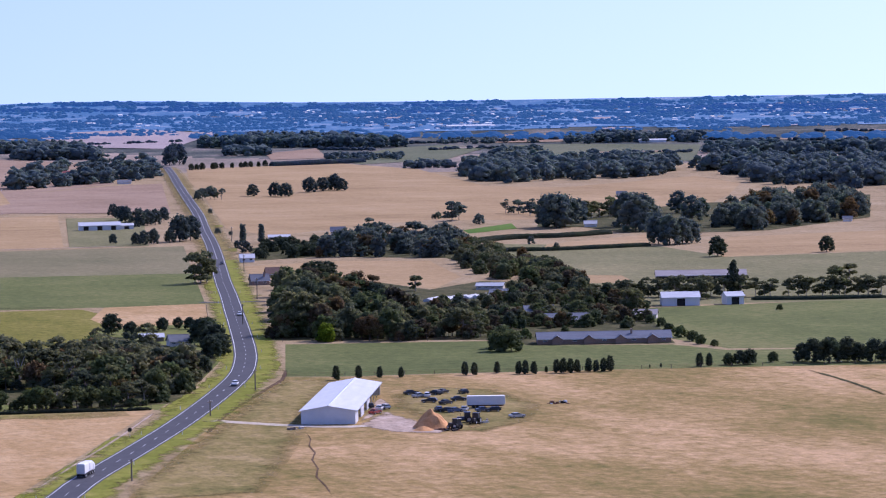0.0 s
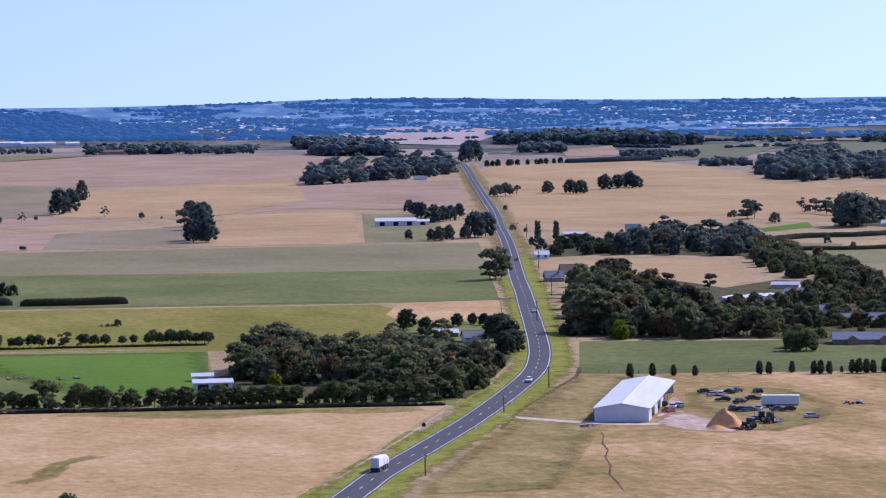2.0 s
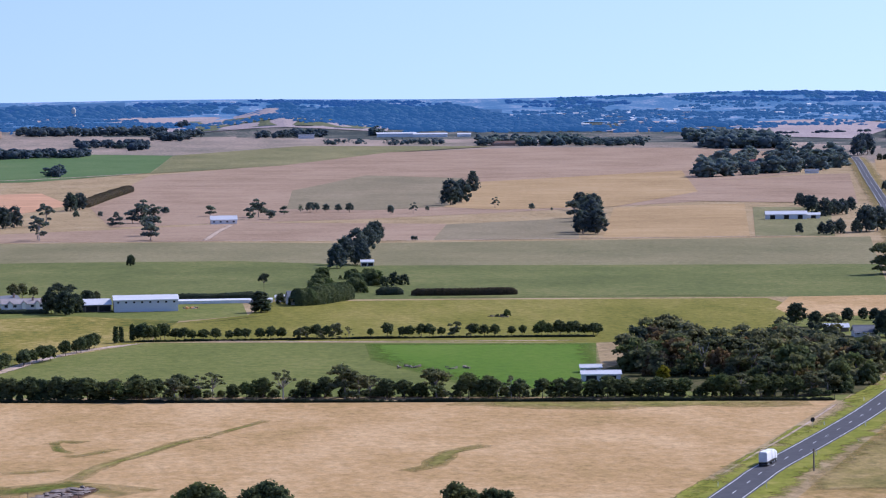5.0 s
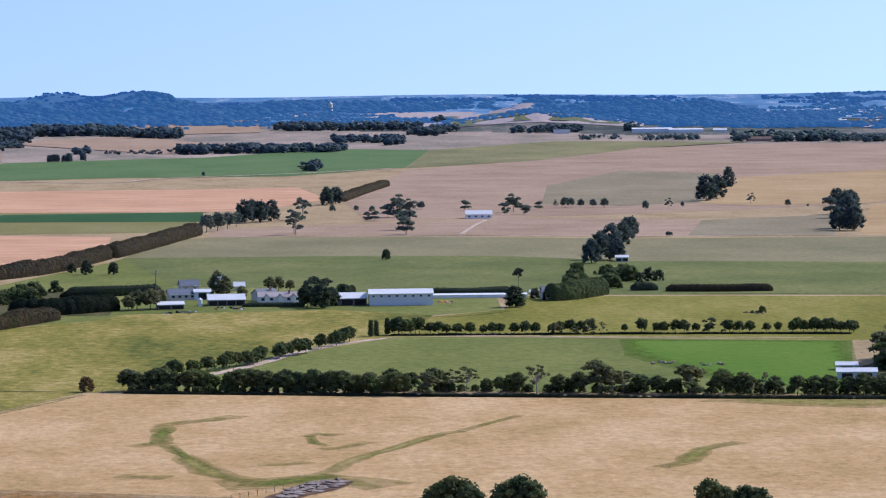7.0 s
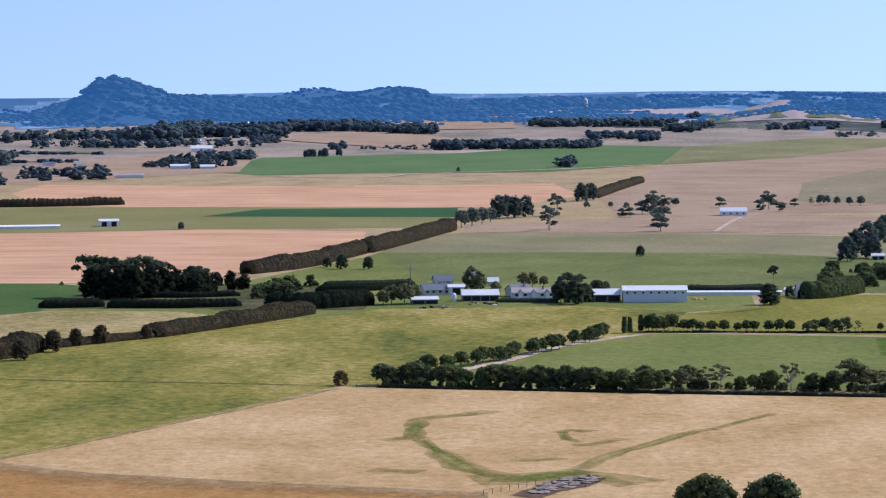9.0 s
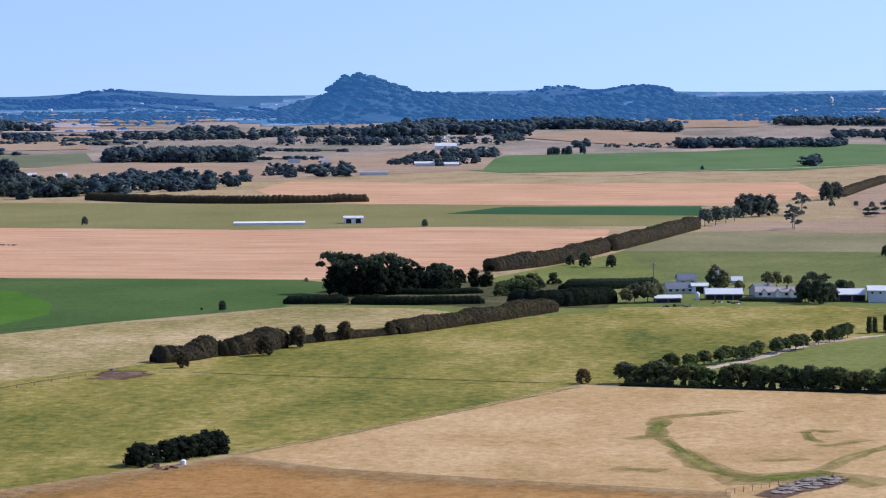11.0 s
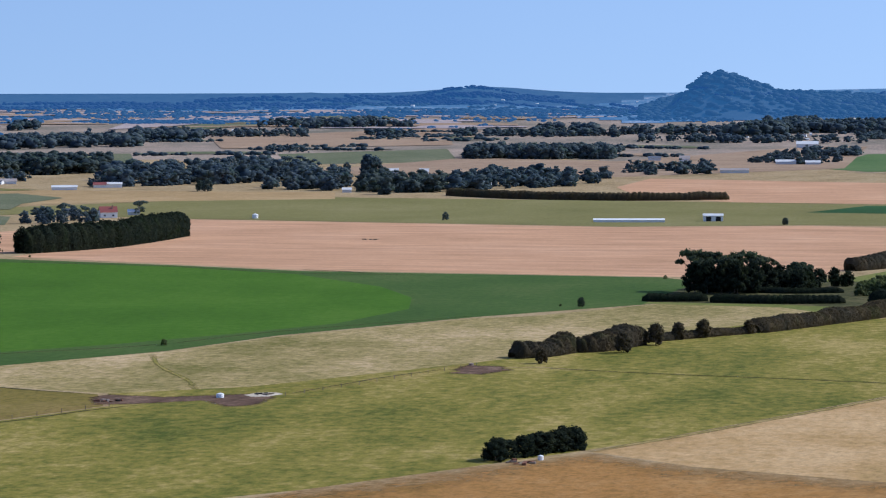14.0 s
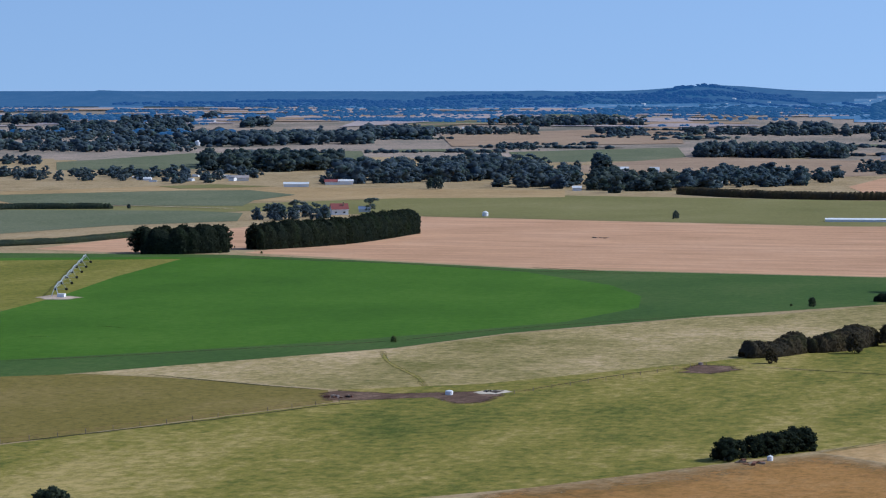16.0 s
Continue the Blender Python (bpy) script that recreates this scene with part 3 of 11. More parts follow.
def tree(kind, x, y, h, leaf=None, wide=1.0, label="", group=""):
    """A tree of height h standing on the land."""
    global tree_count
    tree_count += 1
    trunk, crown, text = tree_proto(kind, tree_count % 4, leaf)
    ob = new("bush" if kind == "shrub" else "tree")
    ob.matrix_basis = pose(x, y, ground(x, y) - 0.05, 0, 0, tree_count * 77.0) @ Matrix.Diagonal((h * wide, h * wide, h, 1))
    for name, me in (("trunk", trunk), ("crown", crown)):
        new(name, me).parent = ob
    return tagged(ob, label or text, "bush" if kind == "shrub" else "tree", group)


def trees(kind, rows, leaf=None, wide=1.0, label="", group=""):
    for x, y, h in rows:
        tree(kind, x, y, h, leaf, wide, label, group)


def stand(name, spots, mats, rng, fine, spread=(0.85, 1.25)):
    """One mesh of many trees: spots hold x, y, height, kind, width and the leaf's place among the materials (bark comes first)."""
    V, T, Q, kt, kq, count = [], [], [], [], [], 0
    for x, y, h, kind, wide, leaf in spots:
        v, t, q, leafy = wood_tree(kind, rng.randrange(5), fine)
        a, w = rng.uniform(0, 6.28), h * wide * rng.uniform(*spread)
        c, s = math.cos(a), math.sin(a)
        V.append(np.stack([(v[:, 0] * c - v[:, 1] * s) * w + x, (v[:, 0] * s + v[:, 1] * c) * w + y, v[:, 2] * h + ground(x, y) - 0.1], 1))
        T.append(t + count)
        Q.append(q + count)
        kt.append(np.full(len(t), leaf))
        kq.append(np.where(np.arange(len(q)) < leafy, leaf, 0))
        count += len(v)
    return new(name, fast_mesh(name, np.concatenate(V), np.concatenate(T), np.concatenate(Q), mats, np.concatenate(kt + kq)))


def far_trees(kind, rows, leaf=None, wide=1.0, label="", group=""):
    """Trees too far off to tell apart one by one, as one mesh."""
    text, fork, default, bark = TREE_LABEL[kind]
    rng = random.Random(len(rows) + int(abs(rows[0][0])))
    leaf = leaf or default
    # beyond 1650 m the leaf colour takes on painted haze
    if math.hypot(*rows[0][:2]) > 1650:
        leaf = FAR_HAZE_LEAF.get(leaf, leaf)
    ob = stand("far_trees", [(x, y, h, kind, wide, 1) for x, y, h in rows], [bark, LEAVES[leaf]], rng, 3, (1.0, 1.0))
    return tagged(ob, label or text, "trees", kind="stuff")


def tree_row(kind, a, b, n, low, high, seed, leaf=None, wide=1.0, wander=1.5, gaps=0.0, label="", group=""):
    """Trees standing in a line from a to b."""
    rng = random.Random(seed)
    for i in range(n):
        t = (i + rng.uniform(-0.3, 0.3)) / max(1, n - 1)
        h = rng.uniform(low, high)
        x, y = a[0] + (b[0] - a[0]) * t + rng.uniform(-wander, wander), a[1] + (b[1] - a[1]) * t + rng.uniform(-wander, wander)
        if rng.random() >= gaps:
            tree(kind, x, y, h, leaf, wide * rng.uniform(0.85, 1.2), label, group)


def inside(x, y, poly):
    hit = False
    for (x0, y0), (x1, y1) in zip(poly, poly[1:] + poly[:1]):
        if (y0 > y) != (y1 > y) and x < (x1 - x0) * (y - y0) / (y1 - y0) + x0:
            hit = not hit
    return hit


def scatter(rng, poly, n):
    xs, ys = [p[0] for p in poly], [p[1] for p in poly]
    out, tries = [], 0
    while len(out) < n and tries < n * 60:
        tries += 1
        x, y = rng.uniform(min(xs), max(xs)), rng.uniform(min(ys), max(ys))
        if inside(x, y, poly):
            out.append((x, y))
    return out


WOOD = {}


def wood_tree(kind, variant, fine):
    """Vertices, triangles, quads and the number of leaf quads of a wood tree one unit high, trunk included."""
    key = (kind, variant, fine)
    if key not in WOOD:
        rng = np.random.default_rng(variant + 100)
        clumps = crown_clumps(kind, rng)
        airy = kind in ("gum", "sparse", "umbrella")
        many, grow, leaves, leaf = {3: (99, 1.0, 22, 0.036), 2: (24, 1.2, 22, 0.044), 1: (12, 1.38, 10, 0.06), 0: (6, 1.65, 5, 0.085), -1: (2, 2.3, 0, 0.1)}[fine]
        clumps = [clumps[int(k)] for k in np.linspace(0, len(clumps) - 1, min(many, len(clumps)))]
        V, T, Q = blobs_and_leaves(rng, [(x, y, z, r * grow) for x, y, z, r in clumps], leaves, leaf, 0.7 if airy else 0.9, 0.74 if fine > 1 else 0.88)
        leafy = len(Q)
        if fine > 0:
            V2, F2 = [], []
            limb(V2, F2, (0, 0, -0.03), (0, 0, 0.6), 0.025, 0.014, 4)
            if airy:
                for x, y, z, r in clumps[:4]:
                    limb(V2, F2, (0, 0, 0.35), (x, y, z), 0.014, 0.006, 4)
            Q = np.concatenate([Q, np.array(F2) + len(V)])
            V = np.concatenate([V, np.array(V2)])
        WOOD[key] = (V, T, Q, leafy)
    return WOOD[key]


def woods(label, poly, n, low, high, seed, kinds=("gum", "round"), leaf="gum", fine=2, name="woods"):
    """A stand of trees that nobody could count, as one mesh."""
    rng = random.Random(seed)
    kit, share = (("gum", "pine", "shrub", "russet", "hedge"), (36, 15, 27, 11, 11)) if leaf == "mixed" else ((leaf,), (1,))
    wide = 1.0 if fine > 1 else 1.25
    # far stands take the leaf colours with haze painted in
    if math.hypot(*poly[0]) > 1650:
        kit = tuple(FAR_HAZE_LEAF.get(k, k) for k in kit)
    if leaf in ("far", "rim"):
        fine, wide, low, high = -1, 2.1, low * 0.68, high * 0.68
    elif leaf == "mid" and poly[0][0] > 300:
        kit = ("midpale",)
    elif not fine:
        n = int(n * (0.75 if poly[0][0] < -500 else 1.2))
    spots = [(x, y, rng.uniform(low, high), rng.choice(kinds)) for x, y in scatter(rng, poly, n)]
    if fine > 0:
        spots += [(x + rng.uniform(-4, 4), y + rng.uniform(-4, 4), h * rng.uniform(0.35, 0.62), "shrub") for x, y, h, k in spots + spots[::2]]
    if not spots:
        return
    spots = [(x, y, h, kind, wide, 1 + rng.choices(range(len(kit)), share)[0]) for x, y, h, kind in spots]
    return tagged(stand(name, spots, [BARK if fine > 1 else TIMBER] + [LEAVES[k] for k in kit], rng, fine), label, "trees", kind="stuff")


def hedge(label, points, width, height, leaf="hedge", seed=1, ragged=0.16, name="hedge"):
    """A close hedge along a line: a rounded body, swelling from bush to bush, set with small leaf sprays all over."""
    rng = np.random.default_rng(seed)
    line = smooth_line(points, 1.2)
    profile = [(-0.46, 0.0), (-0.5, 0.35), (-0.46, 0.72), (-0.3, 0.93), (0.0, 1.0), (0.3, 0.93), (0.46, 0.72), (0.5, 0.35), (0.46, 0.0)]
    m, V, Q = len(profile), [], []
    pitch, phase = max(2.5, height * 0.62), rng.uniform(0, 3)
    for i, p in enumerate(line):
        d = (line[min(i + 1, len(line) - 1)] - line[max(i - 1, 0)]).normalized()
        bush = abs(math.sin(math.pi * i * 1.2 / pitch + phase + 1.3 * noise.noise(Vector((i * 0.11, seed, 0)))))
        end = min(1.0, 0.55 + 0.25 * min(i, len(line) - 1 - i))
        tall = end * height * (1 - ragged * 1.25 * (1 - bush) ** 2 + ragged * 0.9 * noise.noise(Vector((p.x * 0.07, p.y * 0.07, seed))))
        for k, (u, v) in enumerate(profile):
            swell = 1 + 0.12 * (bush - 0.5) + 0.1 * noise.noise(Vector((i * 0.5, k * 0.9, seed)))
            off = u * width * swell * end
            V.append((p.x + d.y * off, p.y - d.x * off, ground(p.x, p.y) - 0.1 + v * tall * (1 + 0.05 * noise.noise(Vector((i * 0.7, k, seed + 5))))))
    for i in range(len(line) - 1):
        for k in range(m - 1):
            Q.append((m * i + k, m * i + k + 1, m * i + m + k + 1, m * i + m + k))
    V, Q = np.array(V), np.array(Q)
    quads = V[Q]
    face = np.cross(quads[:, 1] - quads[:, 0], quads[:, 3] - quads[:, 0])
    area = np.linalg.norm(face, axis=1)
    size = 0.16 + 0.035 * min(width, height)
    many = min(int(area.sum() / (size * size) * 1.1), 16000)
    pick = rng.choice(len(Q), many, p=area / area.sum())
    s, t = rng.random((many, 1)), rng.random((many, 1))
    q = quads[pick]
    at = (q[:, 0] * (1 - s) + q[:, 1] * s) * (1 - t) + (q[:, 3] * (1 - s) + q[:, 2] * s) * t
    out = face[pick] / (area[pick][:, None] + 1e-9)
    mid = np.array([(p.x, p.y, ground(p.x, p.y) + height * 0.4) for p in line])[pick // (m - 1)]
    out = np.where(((at - mid) * out).sum(axis=1, keepdims=True) < 0, -out, out)
    at = at + out * rng.uniform(-0.3, 0.8, (many, 1)) * size
    out = out + 0.3 * rng.normal(size=(many, 3)) + (0, 0, 0.1)
    out /= np.linalg.norm(out, axis=1)[:, None]
    u = np.cross(out, rng.normal(size=(many, 3)))
    u /= np.linalg.norm(u, axis=1)[:, None] + 1e-9
    w = np.cross(out, u)
    big = size * rng.uniform(0.5, 1.4, (many, 1))
    sprays = np.stack([at - u * big, at + w * big * 0.75, at + u * big, at - w * big * 0.75], 1).reshape(-1, 3)
    Q = np.concatenate([Q, np.arange(many * 4).reshape(-1, 4) + len(V)])
    ob = new(name, fast_mesh(name, np.concatenate([V, sprays]), np.zeros((0, 3), dtype=int), Q, [LEAVES[leaf]]))
    return tagged(ob, label, "hedge")


# ---- buildings ----
def box(bm, x0, x1, y0, y1, z0, z1):
    m = Matrix.Translation(((x0 + x1) / 2, (y0 + y1) / 2, (z0 + z1) / 2)) @ Matrix.Diagonal((x1 - x0, y1 - y0, z1 - z0, 1))
    return bmesh.ops.create_cube(bm, size=1.0, matrix=m)["verts"]


def prism(bm, profile, y0, y1):
    """A solid with this outline in x and z, from y0 to y1."""
    a = [bm.verts.new((x, y0, z)) for x, z in profile]
    b = [bm.verts.new((x, y1, z)) for x, z in profile]
    bm.faces.new(a)
    bm.faces.new(b[::-1])
    for i in range(len(a)):
        j = (i + 1) % len(a)
        bm.faces.new((a[j], a[i], b[i], b[j]))
    bmesh.ops.recalc_face_normals(bm, faces=bm.faces[:])


def gable(name, label, category, x, y, turn, width, length, eave, rise, wall, roof, over=0.4, windows=0, doors=0, chimney=False, bays=0, vents=0, fronts=0):
    """A gabled building. Its length runs along the direction turn (degrees from +x), its width across it."""
    top = new(name)
    top.matrix_basis = pose(x, y, ground(x, y), 0, 0, turn - 90)
    hw, hl = width / 2, length / 2
    bm = bmesh.new()
    prism(bm, [(-hw, -0.3), (hw, -0.3), (hw, eave), (0, eave + rise), (-hw, eave)], -hl, hl)
    wall_ob = part("wall", bm, wall, top)
    t = 0.12
    k = rise / hw
    for s in (-1, 1):
        bm = bmesh.new()
        lo = (s * (hw + over), eave - over * k + 0.04)
        prism(bm, [lo, (0, eave + rise + 0.04), (0, eave + rise + 0.04 + t), (lo[0], lo[1] + t)], -hl - over, hl + over)
        part("roof_slope", bm, roof, top)
    bm = bmesh.new()
    prism(bm, [(-0.25, eave + rise + 0.06 - 0.25 * k + t), (0.25, eave + rise + 0.06 - 0.25 * k + t), (0, eave + rise + 0.12 + t)], -hl - over, hl + over)
    part("ridge_cap", bm, roof, top)
    for s in (-1, 1):
        bm = bmesh.new()
        ex = s * (hw + over + 0.07)
        box(bm, ex - 0.07, ex + 0.07, -hl - over, hl + over, eave - over * k - 0.06, eave - over * k + 0.1)
        part("gutter", bm, WHITE, top)
    for s in (-1, 1):
        for i in range(windows):
            cy = -hl + length * (i + 0.5) / windows
            bm = bmesh.new()
            box(bm, s * hw - 0.04, s * hw + 0.06, cy - 0.75, cy + 0.75, 0.9, min(eave - 0.3, 2.1))
            win = part("window", bm, WHITE, top)
            bm = bmesh.new()
            box(bm, s * hw - 0.05, s * hw + 0.075, cy - 0.65, cy + 0.65, 1.0, min(eave - 0.4, 2.0))
            part("pane", bm, GLASS, win)
        # near-black panels on the closed wall carry the shade of doorways and bays
        for i in range(doors):
            cy = -hl + length * (i + 0.5) / doors
            bm = bmesh.new()
            box(bm, s * hw - 0.04, s * hw + 0.05, cy - 1.6, cy + 1.6, 0, min(eave - 0.5, 3.6))
            part("door", bm, DARK, top, "open dark doorway")
        for i in range(bays):
            cy = -hl + length * (i + 0.5) / bays
            bm = bmesh.new()
            box(bm, s * hw - 0.03, s * hw + 0.03, cy - length / bays * 0.42, cy + length / bays * 0.42, 0.2, eave - 0.6)
            part("open_bay", bm, DARK, top, "open dark bay")
    for i in range(vents):
        for s in (-1, 1):
            cy = -hl + length * (i + 0.5) / vents
            bm = bmesh.new()
            box(bm, s * hw - 0.03, s * hw + 0.05, cy - 0.4, cy + 0.4, eave - 1.3, eave - 0.6)
            part("vent", bm, DARK, top)
    for i in range(fronts):
        cy, w = -hl + length * (i + 0.6) / (fronts + 0.2), min(5.0, length / fronts * 0.3)
        bm = bmesh.new()
        prism(bm, [(cy - w / 2, -0.3), (cy + w / 2, -0.3), (cy + w / 2, eave), (cy, eave + rise * 0.62), (cy - w / 2, eave)], 0.2, hw + 1.6)
        bm.transform(Matrix(((0, 1, 0, 0), (1, 0, 0, 0), (0, 0, 1, 0), (0, 0, 0, 1))))
        bmesh.ops.reverse_faces(bm, faces=bm.faces[:])
        front = part("gable_front", bm, wall, top)
        for s in (-1, 1):
            bm = bmesh.new()
            prism(bm, [(cy + s * (w / 2 + 0.4), eave - 0.25), (cy, eave + rise * 0.62 + 0.05), (cy, eave + rise * 0.62 + 0.2), (cy + s * (w / 2 + 0.4), eave - 0.1)], 0.2, hw + 2.0)
            bm.transform(Matrix(((0, 1, 0, 0), (1, 0, 0, 0), (0, 0, 1, 0), (0, 0, 0, 1))))
            part("roof_slope", bm, roof, front)
    if chimney:
        bm = bmesh.new()
        box(bm, hw * 0.3, hw * 0.3 + 0.7, hl * 0.4, hl * 0.4 + 0.7, eave, eave + rise + 1.0)
        part("chimney", bm, BRICK, top)
    return tagged(top, label, category)


def far_houses(label, poly, n, low, high, seed):
    """Houses of a far settlement, too small to tell apart: gabled boxes in one mesh."""
    rng = random.Random(seed)
    V, F, idx = [], [], []
    for x, y in scatter(rng, poly, n):
        w, d = rng.uniform(low, high), rng.uniform(low, high) * 0.6
        h, a = d * rng.uniform(0.3, 0.5), rng.uniform(-0.5, 0.5)
        c, s, z, k = math.cos(a), math.sin(a), ground(x, y), len(V)
        for px, py, pz in ((-1, -1, -0.2), (1, -1, -0.2), (1, 1, -0.2), (-1, 1, -0.2), (-1, -1, 1), (1, -1, 1), (1, 1, 1), (-1, 1, 1), (-1, 0, 1.7), (1, 0, 1.7)):
            u, v = px * w / 2, py * d / 2
            V.append((x + u * c - v * s, y + u * s + v * c, z + pz * h))
        F += [tuple(k + i for i in q) for q in ((0, 1, 5, 4), (1, 2, 6, 9, 5), (2, 3, 7, 6), (3, 0, 4, 8, 7), (4, 5, 9, 8), (6, 7, 8, 9))]
        idx += [0, 0, 0, 0, 1, 1] if rng.random() < 0.7 else [0, 0, 0, 0, 2, 2]
    return tagged(mesh_object("far_houses", V, F, [WHITE, ROOFSTEEL, GREYROOF], indices=idx), label, "houses", kind="stuff")


def lathe(bm, profile, sides=20, x=0.0, y=0.0):
    rings = []
    for r, z in profile:
        rings.append([bm.verts.new((x + r * math.cos(2 * math.pi * i / sides), y + r * math.sin(2 * math.pi * i / sides), z)) for i in range(sides)])
    for a, b in zip(rings, rings[1:]):
        for i in range(sides):
            j = (i + 1) % sides
            bm.faces.new((a[i], a[j], b[j], b[i]))
    bm.faces.new(rings[0][::-1])
    bm.faces.new(rings[-1])


def wheel(parent, x, y, r=0.33, w=0.22):
    bm = bmesh.new()
    bmesh.ops.create_cone(bm, cap_ends=True, segments=14, radius1=r, radius2=r, depth=w, matrix=pose(x, y, r, 0, 90, 0))
    ob = part("wheel", bm, RUBBER, parent)
    bm = bmesh.new()
    bmesh.ops.create_cone(bm, cap_ends=True, segments=10, radius1=r * 0.55, radius2=r * 0.55, depth=w + 0.03, matrix=pose(x, y, r, 0, 90, 0))
    part("rim", bm, METAL, ob)


def car(name, label, x, y, turn, paint, wagon=False, z=None):
    """A car, facing the direction turn (degrees from +x)."""
    top = new(name)
    top.matrix_basis = pose(x, y, (ground(x, y) if z is None else z) + 0.02, 0, 0, turn - 90)
    bm = bmesh.new()
    prof = [(-2.25, 0.35), (2.2, 0.35), (2.28, 0.62), (2.1, 0.86), (1.1, 0.98), (-2.2, 1.0), (-2.3, 0.7)]
    a = [bm.verts.new((-0.88, py, pz)) for py, pz in prof]
    b = [bm.verts.new((0.88, py, pz)) for py, pz in prof]
    bm.faces.new(a)
    bm.faces.new(b[::-1])
    for i in range(len(a)):
        j = (i + 1) % len(a)
        bm.faces.new((a[i], b[i], b[j], a[j]))
    bmesh.ops.recalc_face_normals(bm, faces=bm.faces[:])
    bmesh.ops.bevel(bm, geom=bm.edges[:], offset=0.06, segments=2, affect="EDGES")
    part("body", bm, paint, top)
    back = -2.1 if wagon else -1.55
    for nm, mat, inset, z0, z1 in (("cabin_glass", GLASS, 0.0, 0.97, 1.36), ("cabin_roof", paint, 0.02, 1.36, 1.45)):
        bm = bmesh.new()
        lo = [(-0.8, back, z0), (0.8, back, z0), (0.8, 1.0, z0), (-0.8, 1.0, z0)]
        hi = [(-0.66, back + 0.3, z1), (0.66, back + 0.3, z1), (0.66, 0.25, z1), (-0.66, 0.25, z1)]
        if nm == "cabin_roof":
            lo = [(px, py, z0) for px, py, _ in hi]
            hi = [(px * 0.94, py * 0.94, z1) for px, py, _ in hi]
        v = [bm.verts.new(p) for p in lo + hi]
        for q in ((0, 1, 2, 3), (7, 6, 5, 4), (0, 4, 5, 1), (1, 5, 6, 2), (2, 6, 7, 3), (3, 7, 4, 0)):
            bm.faces.new([v[i] for i in q])
        bmesh.ops.recalc_face_normals(bm, faces=bm.faces[:])
        part(nm, bm, mat, top)
    for sx in (-0.8, 0.8):
        for sy in (-1.4, 1.4):
            wheel(top, sx, sy)
        bm = bmesh.new()
        box(bm, sx * 0.75 - 0.16, sx * 0.75 + 0.16, 2.16, 2.3, 0.62, 0.78)
        part("headlight", bm, WHITE, top)
    return tagged(top, label, "car")


def utility_pole(x, y, turn, h=8.5, label="weathered timber power pole beside the road"):
    top = new("power_pole")
    top.matrix_basis = pose(x, y, ground(x, y), 0, 0, turn)
    bm = bmesh.new()
    lathe(bm, [(0.2, -0.3), (0.19, h * 0.5), (0.14, h)], 8)
    part("pole", bm, TIMBER, top)
    bm = bmesh.new()
    box(bm, -1.1, 1.1, -0.08, 0.08, h - 0.7, h - 0.5)
    part("crossarm", bm, TIMBER, top)
    for px in (-1.0, 0.0, 1.0):
        bm = bmesh.new()
        lathe(bm, [(0.06, h - 0.5), (0.08, h - 0.38), (0.04, h - 0.25)], 8, px)
        part("insulator", bm, WHITE, top)
    return tagged(top, label, "power pole", "roadside poles")


def fence(label, a, b, gap=8.0, h=1.25):
    """A post and wire fence."""
    top = new("fence")
    n = max(2, int(math.dist(a, b) / gap))
    d = Vector((b[0] - a[0], b[1] - a[1], 0)).normalized()
    s = Vector((-d.y, d.x, 0)) * 0.012
    bm = bmesh.new()
    box(bm, -0.07, 0.07, -0.07, 0.07, -0.2, h)
    me = bpy.data.meshes.new("post")
    bm.to_mesh(me)
    bm.free()
    me.materials.append(TIMBER)
    for i in range(n + 1):
        t = i / n
        x, y = a[0] + (b[0] - a[0]) * t, a[1] + (b[1] - a[1]) * t
        post = new("post", me)
        post.location = (x, y, ground(x, y))
        post.parent = top
    for k in range(3):
        bm = bmesh.new()
        prev = None
        for i in range(n + 1):
            t = i / n
            x, y = a[0] + (b[0] - a[0]) * t, a[1] + (b[1] - a[1]) * t
            z = ground(x, y) + h * (0.35 + 0.3 * k)
            now = [bm.verts.new((x + s.x, y + s.y, z)), bm.verts.new((x - s.x, y - s.y, z)), bm.verts.new((x, y, z + 0.03))]
            if prev:
                for i2 in range(3):
                    j2 = (i2 + 1) % 3
                    bm.faces.new((prev[i2], prev[j2], now[j2], now[i2]))
            prev = now
        part("wire", bm, RUST, top)
    return tagged(top, label, "fence")


# ---- fields beside and beyond the road ----
drape("field", "dry brown paddock with worn green patches", [(154.6, 657.7), (223.2, 824), (259.2, 901.8), (275.8, 937.4), (290.6, 928.9), (325.1, 921.8), (400.4, 902.1), (457.9, 888.7), (487.2, 875.9), (305.5, 549.8), (142.3, 630.7)], YARD, 1)
drape("field", "grey-green pasture behind the white shed", [(311.2, 1056.7), (377, 1033.1), (384, 1007.1), (427.3, 986.1), (434.5, 955.7), (483.7, 938.8), (515.7, 927.1), (485.3, 872.5), (400.4, 902.1), (325.7, 923.6), (291.1, 930.7), (276.4, 939.2)], DULLGREEN, 1)
drape("field", "green pasture beside the farm sheds", [(477, 1150.6), (531.9, 1147.8), (591.2, 1146.9), (631.8, 1135.4), (515.7, 927.1), (437.2, 961.8), (436.7, 1007.6), (463.5, 1107)], DULLGREEN, 1)
drape("field", "grey-green pasture behind the farm sheds", [(600.6, 1661.5), (675.6, 1580.3), (662.7, 1456.4), (809.5, 1454.3), (628.6, 1129.7), (534.6, 1153.6), (479.4, 1156.4), (527.4, 1311.1), (567.8, 1528.1)], GREY, 1)
drape("field", "strip of dry hay stubble", [(692, 1546.1), (745.6, 1638.2), (851.4, 1650.7), (917.3, 1647.8), (814.8, 1463.9), (701.4, 1465), (660.4, 1458.2)], TAN, 2)
drape("field", "small patch of bare stubble", [(545.2, 1362.4), (558.9, 1347.5), (545.3, 1298.6), (524.4, 1303.8)], TAN, 2)
